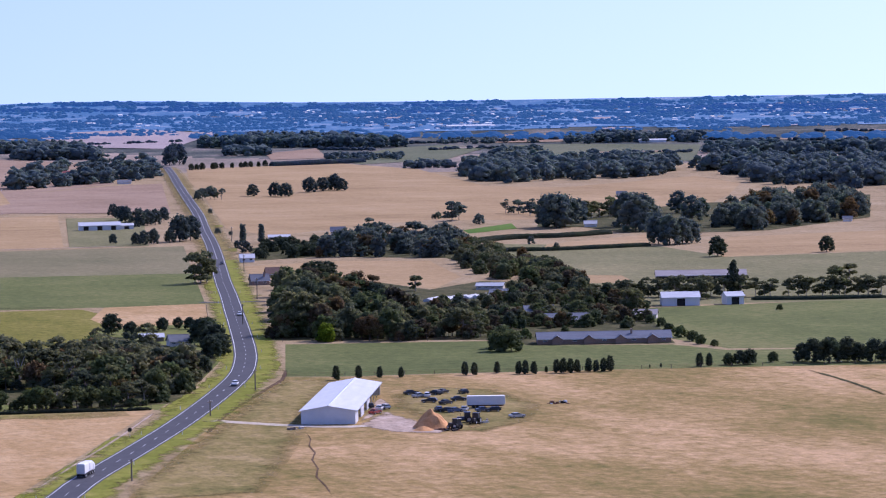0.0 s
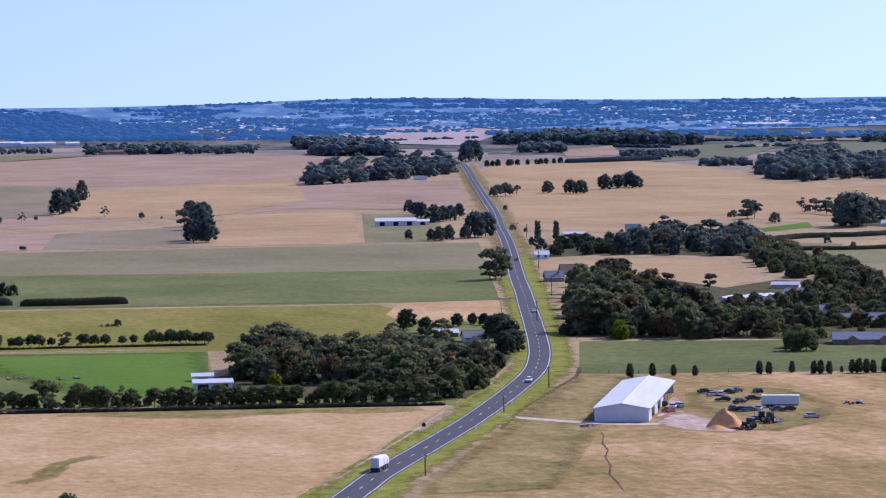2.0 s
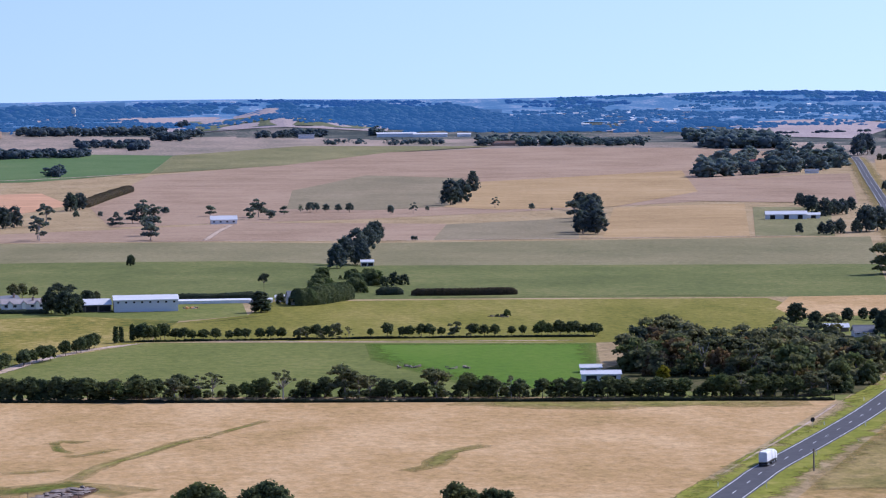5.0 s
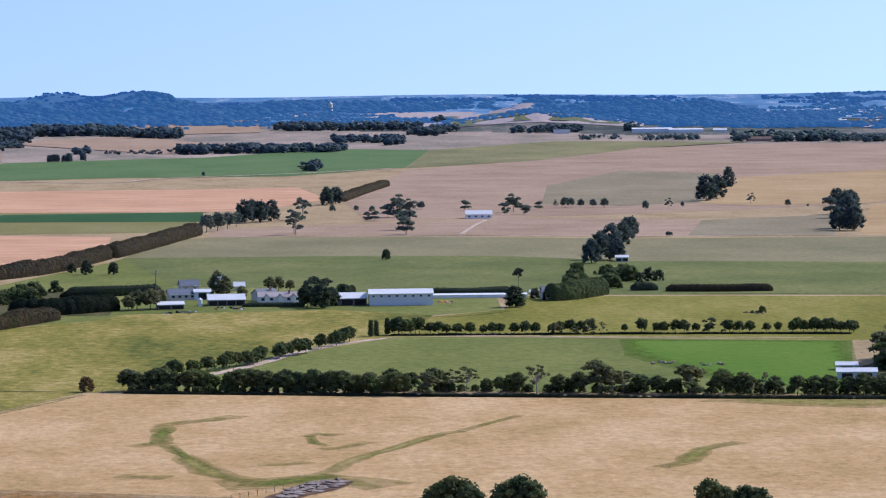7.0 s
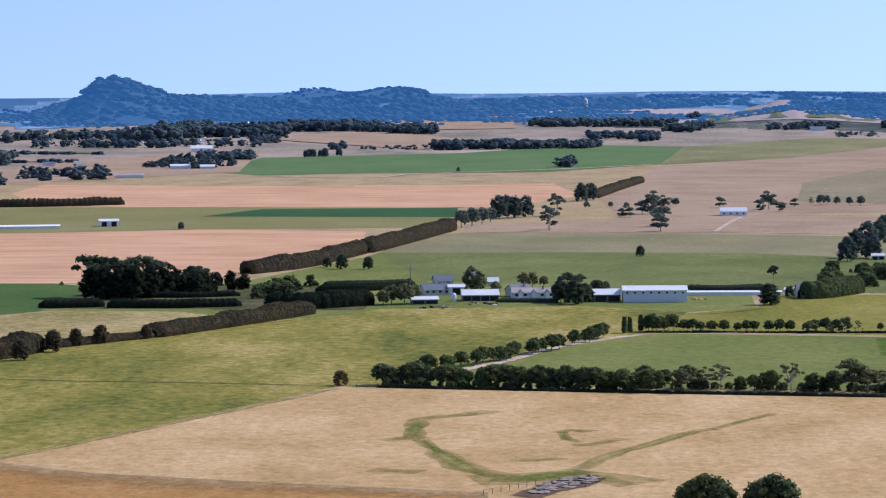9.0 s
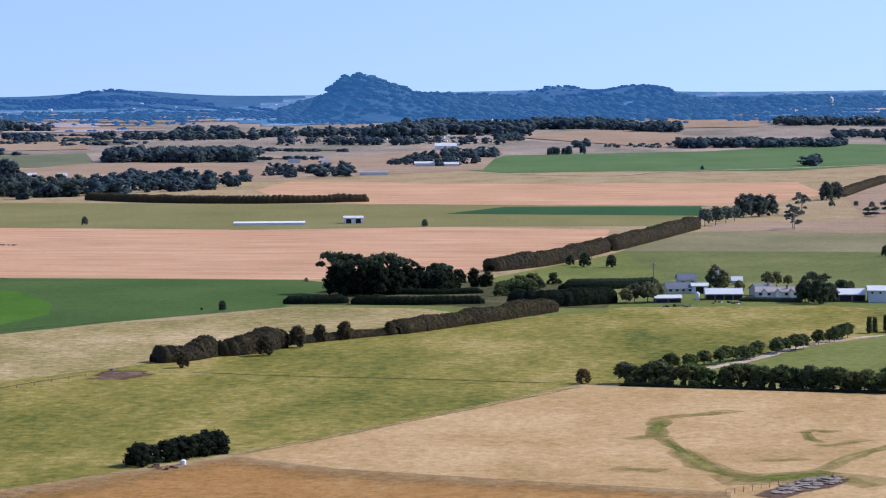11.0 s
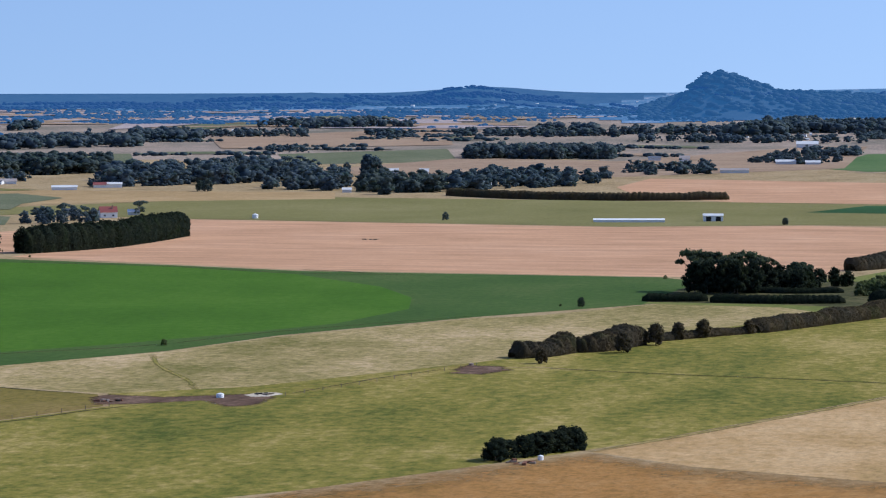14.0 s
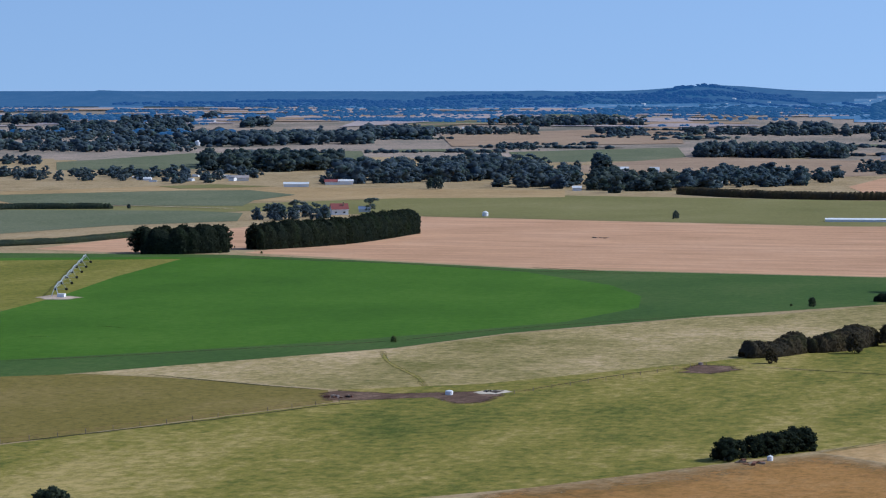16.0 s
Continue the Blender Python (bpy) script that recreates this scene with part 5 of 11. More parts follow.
strip("track", "green hollow in the dry grass", [(-14.5, 739.7), (-8.2, 740.6), (-1.9, 744.8)], 5, GREENLINE, 4, ragged=0.9, category="track")
strip("track", "green hollow in the dry grass", [(78.1, 724.9), (85.7, 733.9), (92.9, 759.8), (104.4, 772.6)], 6, GREENLINE, 4, ragged=0.9, category="track")
strip("track", "greenish grass along the tree row", [(113, 882.9), (142.4, 864.8), (174.5, 865.2), (206.3, 862.5)], 26, GREENLINE, 2, ragged=0.7, category="track")
strip("track", "narrow cattle track in the dry grass", [(236.3, 785.8), (232.6, 768.7), (227.8, 754.4), (224.8, 739.7), (219.8, 725.4), (216.1, 708.7), (211, 693.4), (208.3, 677.7), (203.5, 656.4)], 0.55, SOFTDIRT, 4, ragged=0.8, category="track")
strip("track", "eroded brown track below the verge", [(283, 961.7), (272.9, 930.6), (259.2, 901.8), (229.2, 837.1), (211.3, 791.8)], 1.8, SOFTDIRT, 4, ragged=0.6, category="track")
strip("track", "pale worn line beside the verge", [(146.2, 698.5), (164.9, 741.5), (185.7, 788.1), (213.5, 854.2)], 1.2, TRACK, 4, ragged=0.5, category="track")

drape("field", "greener grass sloping down from the verge", [(166, 694), (196, 758), (222, 818), (246, 872), (272, 928), (286, 922), (272, 880), (252, 832), (236, 784), (214, 726), (192, 672), (162, 672)], YARDGRASS, 3, feather=8)
strip("track", "worn fork of olive grass at the edge of the crop", [(-279.4, 1152.7), (-289.7, 1198.1), (-302.3, 1243.4), (-317.2, 1284.5)], 2.6, MEADOW, 5, ragged=0.6, category="track")
strip("track", "worn fork of olive grass at the edge of the crop", [(-289.7, 1198.1), (-298.4, 1244.7), (-308.9, 1294.5)], 2.2, MEADOW, 5, ragged=0.6, category="track")
strip("track", "narrow green path in the pale grass", [(-324.8, 970.4), (-311.5, 936.5), (-298.3, 911.0), (-286.9, 890.2), (-276.4, 865.0)], 2.2, GREENLINE, 4, ragged=0.8, category="track")
strip("track", "dark wheel mark in the crop", [(-457, 1036), (-448, 1034.5), (-440, 1031.0)], 2.2, DAMP, 5, ragged=0.8, category="track")
strip("track", "dark wheel mark in the crop", [(-459, 982), (-455, 986.5), (-450, 990)], 2.2, DAMP, 5, ragged=0.8, category="track")
drape("field", "dull olive pasture beside a pale lane", [(-1015.0, 2095.0), (-905.1, 2222.8), (-857.4, 2248.0), (-797.2, 2183.0), (-791.9, 2082.5), (-768.5, 1999.4), (-852.4, 1978.1), (-915.0, 1962.0)], GREENGREY, 2)
drape("field", "narrow olive paddock in the dry country", [(-950.6, 2290.0), (-922.0, 2340.8), (-862.0, 2310.0), (-918.6, 2256.2)], OLIVE2, 2)
strip("track", "pale gravel lane along an olive pasture", [(-918.0, 1957.0), (-854.0, 1974.0), (-821.1, 1971.2), (-786.1, 1962.6), (-751.7, 1956.7)], 4.5, TRACK, 5, ragged=0.3, category="track")
strip("track", "dark line at the edge of the crop", [(-405.6, 1414.3), (-381.1, 1404.4), (-356.1, 1390.7)], 3.0, DAMP, 5, ragged=0.8, category="track")

# ---- trees and hedges near the road ----
trees("bushy", [(21.4, 916, 6.6), (27, 914.3, 5.6), (33.3, 909.2, 7.2), (48.3, 904.9, 4.2), (52.3, 903.7, 4.9), (57.1, 904, 6.2), (69, 900.6, 5.7), (74.6, 900.6, 6.2), (91.9, 895.6, 5.8), (96.7, 894.2, 5.6), (101.5, 894.5, 4.5), (112.5, 891.3, 4.8), (114.8, 890.6, 7.4), (120.3, 889, 6.8), (128.9, 886.6, 5.6), (135.1, 884.8, 5.8), (140, 885, 5.8), (143.9, 883.9, 6.1), (149.6, 883.9, 5.5), (153.5, 882.8, 6.4), (158.4, 883, 5.8), (163.1, 881.6, 5.8), (167.7, 880.3, 6.1), (171.9, 880.7, 5.2), (175.3, 881.4, 5.5)], wide=1.25, group="shelterbelt along the fence")
trees("bushy", [(184.7, 875.4, 7.1), (187, 874.7, 6.4), (196.2, 875.4, 6.4), (200.4, 875.8, 6.1), (205.8, 874.2, 6.1), (183.1, 879.2, 5.8)], wide=1.25, group="shelterbelt along the fence")
trees("gum", [(34.9, 910.4, 7.8), (79.9, 895.8, 10.7), (83.8, 894.6, 8.1), (105.9, 893.2, 10), (190.8, 876.9, 8.1), (211.2, 876, 7.4), (216.7, 879.5, 8.1)], wide=1.25, group="shelterbelt along the fence")
trees("sparse", [(38.9, 909.2, 7.5), (42.8, 906.5, 8.1), (62.6, 900.8, 9.1), (87.2, 896.9, 8.1), (126.5, 887.2, 7.4), (122.7, 888.4, 5.5)], wide=1.25, group="shelterbelt along the fence")
tree_row("shrub", (15.7, 914.3), (215.4, 873.1), 70, 1.6, 3.3, 11, wide=1.3, label="low scrubby bush along the fence", group="scrub along the fence")
tree_row("shrub", (-54.2, 919.9), (15.5, 904.1), 26, 1.6, 3.3, 12, wide=1.3, label="low scrubby bush along the fence", group="scrub along the fence")
tree_row("bushy", (-55.6, 923.4), (4.2, 908.6), 22, 5.3, 7.2, 13, wide=1.25, group="shelterbelt along the fence")
tree_row("bushy", (4.2, 906.9), (26, 901.3), 8, 5.5, 7.5, 14, wide=1.25, group="shelterbelt along the fence")
trees("gum", [(-54.4, 923.3, 7.6), (15.5, 904.1, 7.8), (31.5, 899.1, 7.4)], wide=1.25, group="shelterbelt along the fence")
tree_row("bushy", (-48, 961.3), (-20.5, 1006.2), 12, 4.2, 6, 15, wide=1.25, group="row of small trees beside the lane")
tree_row("bushy", (-18.8, 1012.1), (-3.5, 1044), 7, 4.4, 5.9, 16, wide=1.2, group="row of small trees beside the lane")
tree_row("bushy", (-0.3, 1061.3), (12, 1087.5), 7, 3.9, 5.8, 17, group="row of small trees beside the lane")
tree_row("column", (19.6, 1110.7), (23.3, 1115.2), 3, 5.2, 6.8, 18, group="row of small trees beside the lane")
tree_row("bushy", (28.3, 1114.5), (35.4, 1118.6), 4, 4.8, 7.2, 19, group="row of small trees beside the lane")
tree_row("bushy", (38.3, 1117.4), (82.6, 1113.4), 14, 3.2, 4.8, 20, wide=1.2, group="row of small trees between pastures")
tree_row("bushy", (27.4, 1115.9), (34.4, 1118.7), 4, 4.8, 6.4, 21, wide=1.1, group="row of small trees between pastures")
trees("bushy", [(85.8, 1115, 4.4), (89.8, 1116.2, 5), (93.2, 1115.1, 4.4), (108.8, 1115.2, 3), (114.6, 1113.4, 5.2), (119.6, 1109.2, 4), (122.1, 1108.4, 4.4), (126.3, 1109.7, 4.8), (129.2, 1108.7, 4.8), (133.5, 1109.9, 3.6), (145, 1106.2, 4.8), (148.2, 1105.2, 4.4), (152.1, 1106.5, 4.4), (158.2, 1107.1, 3.6)], wide=1.15, group="row of small trees between pastures")
trees("gum", [(95.9, 1111.7, 6.4), (137.9, 1105.9, 6.8), (143.6, 1106.7, 5.2)], group="row of small trees between pastures")
trees("sparse", [(100.9, 1112.6, 4.8)], group="row of small trees between pastures")
tree_row("bushy", (163, 1105.6), (188.5, 1100), 11, 3.6, 5.6, 22, wide=1.1, group="row of small trees between pastures")
tree_row("gum", (80.8, 1107.8), (96.9, 1110.7), 4, 3.6, 5.2, 23, group="row of small trees between pastures")
woods("dense grove of gums and wattles beside the road bend", [(168.2, 951.9), (185.8, 1003.9), (203.3, 973.2), (212.7, 1006.5), (245.7, 1002.9), (250, 953), (241.3, 922.4), (224.3, 880.7), (199.7, 894.8), (194, 929)], 92, 5.0, 12.5, 24, ("gum", "gum", "round", "bushy"), "mixed", 2)
woods("russet-leaved trees in the roadside grove", [(180.3, 974.1), (200.1, 958), (226, 970.5), (247.7, 963.8), (238.3, 927.1), (200.8, 919.6), (179.9, 948.4)], 16, 7.9, 10.8, 25, ("gum", "bushy"), "russet", 2)
trees("gum", [(188.4, 998.8, 16), (194.8, 1001.1, 16.8), (258.6, 1045.1, 12.7), (242.6, 1050.2, 10), (218.2, 993.9, 13.1), (245.1, 985.6, 10.9), (239.6, 922.9, 8.2)], label="tall gum rising above the grove")
trees("round", [(267.6, 1133.8, 7.9), (270.9, 1118.7, 5.8), (288.7, 1141.1, 5.1), (297, 1150, 4.3), (299.6, 1143.3, 4.7), (283.6, 1066.9, 9.9), (290.9, 1085.2, 8.9), (280.8, 1038.1, 10), (278.9, 1024.4, 7.6), (273.7, 1016.8, 7.9), (258.9, 981.4, 5.5), (257.4, 965, 5.4)], wide=1.2, label="rounded dark tree beside the cottage")
trees("gum", [(196.8, 975.2, 15), (201.2, 961.7, 15.2), (205.5, 952.4, 13.3), (215.5, 953.4, 15.8), (226.1, 960.2, 13.8), (227.5, 939.9, 11.4), (176.9, 975.1, 12.4)], wide=1.15, label="tall gum rising above the grove")
trees("sparse", [(194, 944.2, 12.4), (206.5, 932.8, 12.7), (213.9, 923.1, 10.9)], wide=1.1, label="grey half-bare gum in the grove")
trees("shrub", [(179.3, 933.4, 4.4), (189, 905, 4)], leaf="yellow", label="yellow-flowering wattle in the grove")
far_trees("gum", [(374.6, 1407.9, 18.2), (379.3, 1414.3, 13.6), (371.3, 1405.4, 10.4)], label="tall thin-crowned pine-like gum beside the road")
far_trees("round", [(515.9, 2173.6, 9.6), (494.7, 2049.1, 12.8), (493.7, 2009.2, 12.6), (503.4, 2022.3, 11.2), (529, 2080.8, 10), (466.6, 1799.1, 16.6), (475.5, 1808.1, 15.4), (439, 1774, 8.5), (436.4, 1783.8, 7.2), (447, 1783.2, 9.2), (458.2, 1790, 8.3), (426.7, 1799.2, 6.3), (511, 2032.8, 10.5), (507.2, 2117.1, 10.1)])
far_trees("round", [(813.8, 3172.3, 21.1), (829.9, 3192.9, 22.4), (848.3, 3287.3, 20.6)], leaf="mid")
woods("grove round a far farmhouse", [(552.4, 2715.4), (598.7, 2733.2), (661.4, 2783.5), (726.3, 2878.8), (790.3, 3122.5), (761.3, 3253.1), (688.3, 3140.5), (598.2, 2926.5)], 60, 9.7, 18.3, 26, ("gum", "round"), "mid", 1)
tree_row("round", (800.5, 3042.5), (890.8, 3082.9), 12, 5.7, 7.4, 27, label="small clipped round tree in an avenue", group="avenue of small trees")
hedge("dark low hedge on the crest", [(895.2, 3081.6), (946.3, 3088.3), (1004.1, 3107.8)], 10, 5.2, "mid", 28, 0.16)
far_trees("bushy", [(633.8, 2385.2, 8.8), (639.6, 2393, 10.6), (650.2, 2408.8, 11.6), (652.9, 2405, 8)], leaf="gum", wide=1.1)
far_trees("sparse", [(657.2, 2400.7, 10.7)])
far_trees("round", [(695.5, 2446.1, 10), (710.3, 2432.4, 11.8), (714.3, 2415.6, 11.7), (756, 2487.7, 13), (771.1, 2501.9, 12.2), (786.3, 2516, 14.1), (787.6, 2499.9, 10.3)], wide=1.25, label="old paddock tree with a broad dark crown", group="paddock trees on the hayfield")
far_trees("shrub", [(585.1, 2168.4, 4.4), (509.9, 1873.3, 4.5), (512.6, 1853.6, 3.1)])
far_trees("column", [(490.8, 1748.5, 12.3), (503.5, 1753.9, 11.7)], group="pair of poplars")
far_trees("shrub", [(465.3, 1652.1, 7.4), (474.3, 1701.6, 5.1)], leaf="pine")
woods("dark garden trees beside the white cottages", [(447.8, 1574.1), (487.7, 1595), (518.8, 1696.2), (484.3, 1679.4)], 26, 5.5, 7.9, 29, ("round", "shrub"), "pine", 2)
woods("belt of dark trees behind the cottages", [(479.2, 1582.1), (496.2, 1582.1), (539.8, 1536.5), (578.9, 1606.1), (613.1, 1729.6), (584.7, 1712.6), (547.8, 1703.4), (527.9, 1704)], 85, 6.8, 12.4, 30, ("round", "gum"), "mixed", 2)
far_trees("gum", [(557.1, 1711.3, 16.1), (558.4, 1694.9, 13.4), (583.4, 1713.6, 14.2), (687.7, 1945, 15.5), (696.9, 1957.6, 13.4), (555.7, 1727.9, 13)])
woods("dense dark wood beside the road", [(315.2, 1082.3), (331.3, 1058.3), (350.2, 1052.3), (387.2, 1162.8), (411.8, 1258.8), (412.5, 1300), (395.8, 1346.6)], 90, 8, 13.3, 31, ("round", "gum", "bushy"), "mixed", 2)
woods("garden trees round the homestead", [(347.7, 1051), (378.7, 1043.3), (407.3, 1103.5), (413.5, 1090.1), (426.4, 1124.1), (407.9, 1142.6), (376.1, 1129.7)], 55, 4.6, 7.5, 32, ("gum", "bushy", "round"), "mixed", 2)
trees("gum", [(324.6, 1099.8, 17.3), (325.2, 1087.6, 18.7), (330.7, 1090.1, 18), (337.7, 1097.7, 14.4), (363.6, 1160.8, 14.4), (374.2, 1060.4, 12.1), (376, 1053.5, 12.4), (380.3, 1053.7, 11)], label="tall gum with grey-green drooping crown")
far_trees("gum", [(442.6, 1301.3, 8.4)], label="tall gum with grey-green drooping crown")
trees("shrub", [(327.3, 1060.7, 7.2), (327.4, 1057.8, 5.2)], leaf="lime", label="bright lime-green bush at the edge of the wood")
trees("bushy", [(342.4, 1057.1, 9.2), (341.3, 1063.4, 8), (343.9, 1053.3, 6.7)], leaf="russet", label="russet-leaved tree at the edge of the wood")
far_trees("round", [(430.4, 1408.2, 9), (429.6, 1418.9, 7.4), (437.5, 1413.3, 7.9)], wide=1.6, label="broad spreading dark pine among the cottages")
woods("diagonal belt of bushy trees", [(508.4, 1414.8), (494.5, 1236.1), (518.6, 1289.4), (570.9, 1545), (573.9, 1624)], 95, 6.5, 9.2, 33, ("bushy", "shrub", "round"), "mixed", 2)
woods("garden trees behind the homestead", [(395.3, 1076.9), (449.7, 1058.1), (464.6, 1093.1), (459.1, 1130.3), (429.1, 1149.7), (412.4, 1129.7)], 60, 3.8, 6.8, 34, ("bushy", "shrub", "gum"), "mixed", 2)
woods("trees round the farmhouses", [(444.7, 1197.8), (456.9, 1160.1), (464.7, 1126.7), (487.9, 1150.8), (515.3, 1230.4), (480.8, 1220.7), (477.3, 1264.6)], 36, 4.6, 7.4, 35, ("bushy", "gum"), "mixed", 2)
woods("trees among the greenhouses and farm buildings", [(394, 1186.6), (402.5, 1166.9), (435.2, 1185.3), (464.2, 1184.9), (486.2, 1209.1), (488.2, 1265.8), (482.1, 1287.5), (459.4, 1227), (413.8, 1199.3), (412.5, 1238.4)], 62, 3.5, 6, 36, ("bushy", "shrub", "round"), "mixed", 2)
trees("gum", [(469.9, 1162.6, 10.1), (477.7, 1146.5, 10.2), (481.1, 1144.3, 9.3)])
trees("shrub", [(366, 991.8, 7.2), (370.1, 989.4, 7.6), (372.3, 1003.6, 8.1), (445.6, 1030.7, 4), (442.1, 1012.7, 4.4), (438.7, 995.3, 3.9), (436.5, 983.2, 3.5), (436.8, 972.4, 2.5), (455.3, 1060.7, 3.7), (458.1, 1077.8, 3.4), (413.6, 1050.6, 2.8), (392.4, 1034.8, 4)], wide=1.15)
woods("dark wood along the far side of the hayfield", [(1009.5, 2852.6), (925.7, 2516.1), (1009.2, 2558.1), (1149.3, 2583.9), (1245.7, 2800.4), (1154.8, 2926.4), (1122.1, 3032)], 190, 10.6, 16.9, 37, ("round", "bushy", "shrub"), "mid", 1)
woods("broad dark wood behind fields", [(1194.3, 2672.3), (1122.1, 2418.4), (1098.7, 2293.4), (1141.2, 2212), (1189.4, 2162.5), (1458.5, 2651.3), (1358.2, 2834.4), (1287.6, 2867.1)], 260, 10, 17, 38, ("round", "bushy", "shrub"), "mid", 1)
far_trees("round", [(707.2, 1808, 22.2), (729.3, 1735.4, 22.2), (709.1, 1825.2, 21), (717, 1818.5, 21), (740.4, 1856.4, 16.4), (747.6, 1792.4, 22.2), (744.4, 1758.3, 21.8), (763.5, 1816.8, 21.1), (849.9, 1948.7, 15.2), (811.2, 1837.9, 16.5), (838.1, 1885.1, 13.3)], leaf="shrub", wide=1.12)
tree_row("gum", (770.4, 1913.7), (807, 1944.2), 6, 11.9, 15.6, 39)
far_trees("round", [(683.8, 1595.6, 18), (684.1, 1580.8, 16.9), (694.6, 1587.1, 14.9), (703.7, 1594.7, 13.1)], leaf="gum")
woods("grove beside the far paddock", [(774.4, 1724), (797.8, 1704.4), (893, 1783.2), (957.5, 1874.6), (1042.1, 2080.6), (954.9, 2039.5), (861.8, 1897.5)], 85, 10.4, 16.3, 40, ("bushy", "round"), "mixed", 2)
far_trees("round", [(660.2, 1464.6, 10.3), (723, 1467.9, 8.8)], wide=1.2, label="solitary round paddock tree")
far_trees("sparse", [(757.4, 2031.4, 10.8), (924.4, 2030.5, 7.2)])
far_trees("gum", [(758.3, 2008.6, 12.3), (758, 1986.3, 12.9), (755, 1968.1, 10.5)])
far_trees("shrub", [(684.9, 1885.5, 7.9), (690.9, 1982, 5.3), (688.4, 1982.9, 3.8), (761, 2030, 5.4)])
tree_row("gum", (494, 1215.9), (597.3, 1162.7), 28, 6.1, 10.3, 41, wide=1.1, group="tree row behind the sheds")
trees("gum", [(516.7, 1188.8, 11.6), (520, 1186.6, 12.1), (525.4, 1183, 9.7), (527.4, 1181.7, 8.8)])
trees("cypress", [(543.6, 1190.7, 15.9)], wide=0.7)
far_trees("gum", [(625.7, 1261.2, 9.6), (634, 1264.9, 8.6)], wide=1.2)
hedge("low dark hedge along the paddock fence", [(541.4, 1168.3), (565.8, 1156), (592.7, 1149.8)], 4, 1.6, "pine", 42, 0.16)
hedge("low dark paddock hedge", [(579.9, 1577.9), (618.3, 1568.7), (670.8, 1576.9)], 5, 2.1, "pine", 43, 0.16)
hedge("dark low farm hedge", [(595.4, 1665.6), (634, 1696.7), (670, 1699.7), (706.5, 1719.8)], 6, 2.8, "pine", 44, 0.16)
trees("shrub", [(526.8, 1111, 2.6)])
far_trees("shrub", [(620.8, 1587.6, 3.7), (626.6, 1641, 5), (586.1, 1573.1, 2.7)])
trees("cone", [(287, 920.4, 4.7), (294.8, 922.2, 4.3), (301.1, 920.7, 3.8), (307.5, 919.1, 3.5), (327.3, 916.2, 4.4), (329.9, 914.7, 4.2), (338, 916.4, 3.9), (343.2, 911.3, 4.2), (345, 910.2, 4.5), (347.3, 908.9, 4.2), (352.7, 912.3, 2.1), (354.8, 908.9, 4.5), (356.6, 907.8, 4.9), (358.6, 906.7, 4.7), (361.1, 907.4, 4.2), (364.9, 907.4, 4.6), (366.9, 906.2, 3.9), (369.6, 906.8, 4.4), (371.4, 905.8, 5.1), (386.6, 910.2, 1.1), (390.4, 910.2, 1.4), (401.7, 905.9, 4.6), (405.1, 906.1, 4.3), (412.9, 908.3, 3.9)], wide=1.15, group="young conifers along the paddock fence")
trees("round", [(415.1, 904.7, 4.8), (418.7, 904.9, 5), (437.1, 905.6, 6.1), (439.3, 902, 7.6), (442.7, 897.6, 8.3), (449.3, 898.3, 7.9), (452.4, 896.5, 6.1), (455.8, 892.2, 7.5), (460.8, 891.6, 7.2), (466.1, 888.4, 7.6)], wide=1.15, label="broad dark evergreen tree on the fence line", group="dark trees on the fence line")
trees("shrub", [(428.2, 908.5, 3.6), (412, 906.5, 3.9)])

# low scrub added in near-black to stand in for the rows' shadow line
hedge("low dark scrub along the paddock fence", [(-56.7, 917.2), (18.6, 899.0), (112.8, 880.0), (166.0, 870.4), (214.0, 860.8)], 2.2, 1.0, "deep", 501, 0.5)
hedge("low dark scrub between the pastures", [(25.0, 1111.5), (82.0, 1107.5), (140.0, 1101.5), (186.0, 1094.0)], 1.6, 0.8, "deep", 502, 0.5)

# ---- trees and hedges of the middle farms ----
far_trees("round", [(179.7, 1800.1, 11.6), (165.4, 1704, 12.9), (150.7, 1613.1, 15.6), (140.6, 1564.9, 14.6), (133.6, 1533, 12.1), (148.2, 1557, 11.7), (172.2, 1750.8, 12.6)], label="large dark evergreen in a farm windbreak", group="farm windbreak")
woods("mixed shrubs of a farm garden", [(101.4, 1306.3), (119, 1314.3), (137.7, 1382.7), (143.7, 1455.5), (118.9, 1455.9)], 24, 4.5, 7.5, 45, ("shrub", "bushy"), "shrub", 2)
hedge("tall rounded garden hedge", [(92.8, 1278.5), (102.5, 1285.3), (118.6, 1314.4)], 9, 7.3, "shrub", 46, 0.2)
hedge("clipped dark garden hedge", [(132.9, 1334.8), (144.4, 1334.4)], 6, 3.4, "pine", 47, 0.16)
trees("shrub", [(89.3, 1293.2, 4.6)], leaf="pine")
far_trees("shrub", [(142.1, 1389.1, 5), (147, 1395.3, 6.5), (151.8, 1397.7, 5.5)], leaf="pine")
far_trees("shrub", [(126.8, 1359.4, 2.4), (129.5, 1362.3, 2.2)], leaf="yellow", label="yellow-flowering bush in the garden")
hedge("long clipped hedge in the pasture", [(146.9, 1326.2), (169.8, 1321.8), (191.5, 1321.5)], 4, 3.1, "hedge", 48, 0.08)
trees("umbrella", [(84.5, 1322.7, 11.4)], wide=0.45, label="tall thin palm-like tree with a small tuft")
trees("cone", [(78.1, 1244.6, 8.9)], wide=2.0, label="broad dark conical tree")
hedge("low dark hedge behind the long white cover", [(48.4, 1335.3), (66, 1332.7), (82, 1341.6)], 4, 2.2, "pine", 49, 0.16)
far_trees("round", [(281.9, 2276.6, 18.9), (293.8, 2311.4, 18.3)], wide=1.05, label="big dark paddock pine")
far_trees("cypress", [(330.2, 2521.5, 17.3)], wide=1.2)
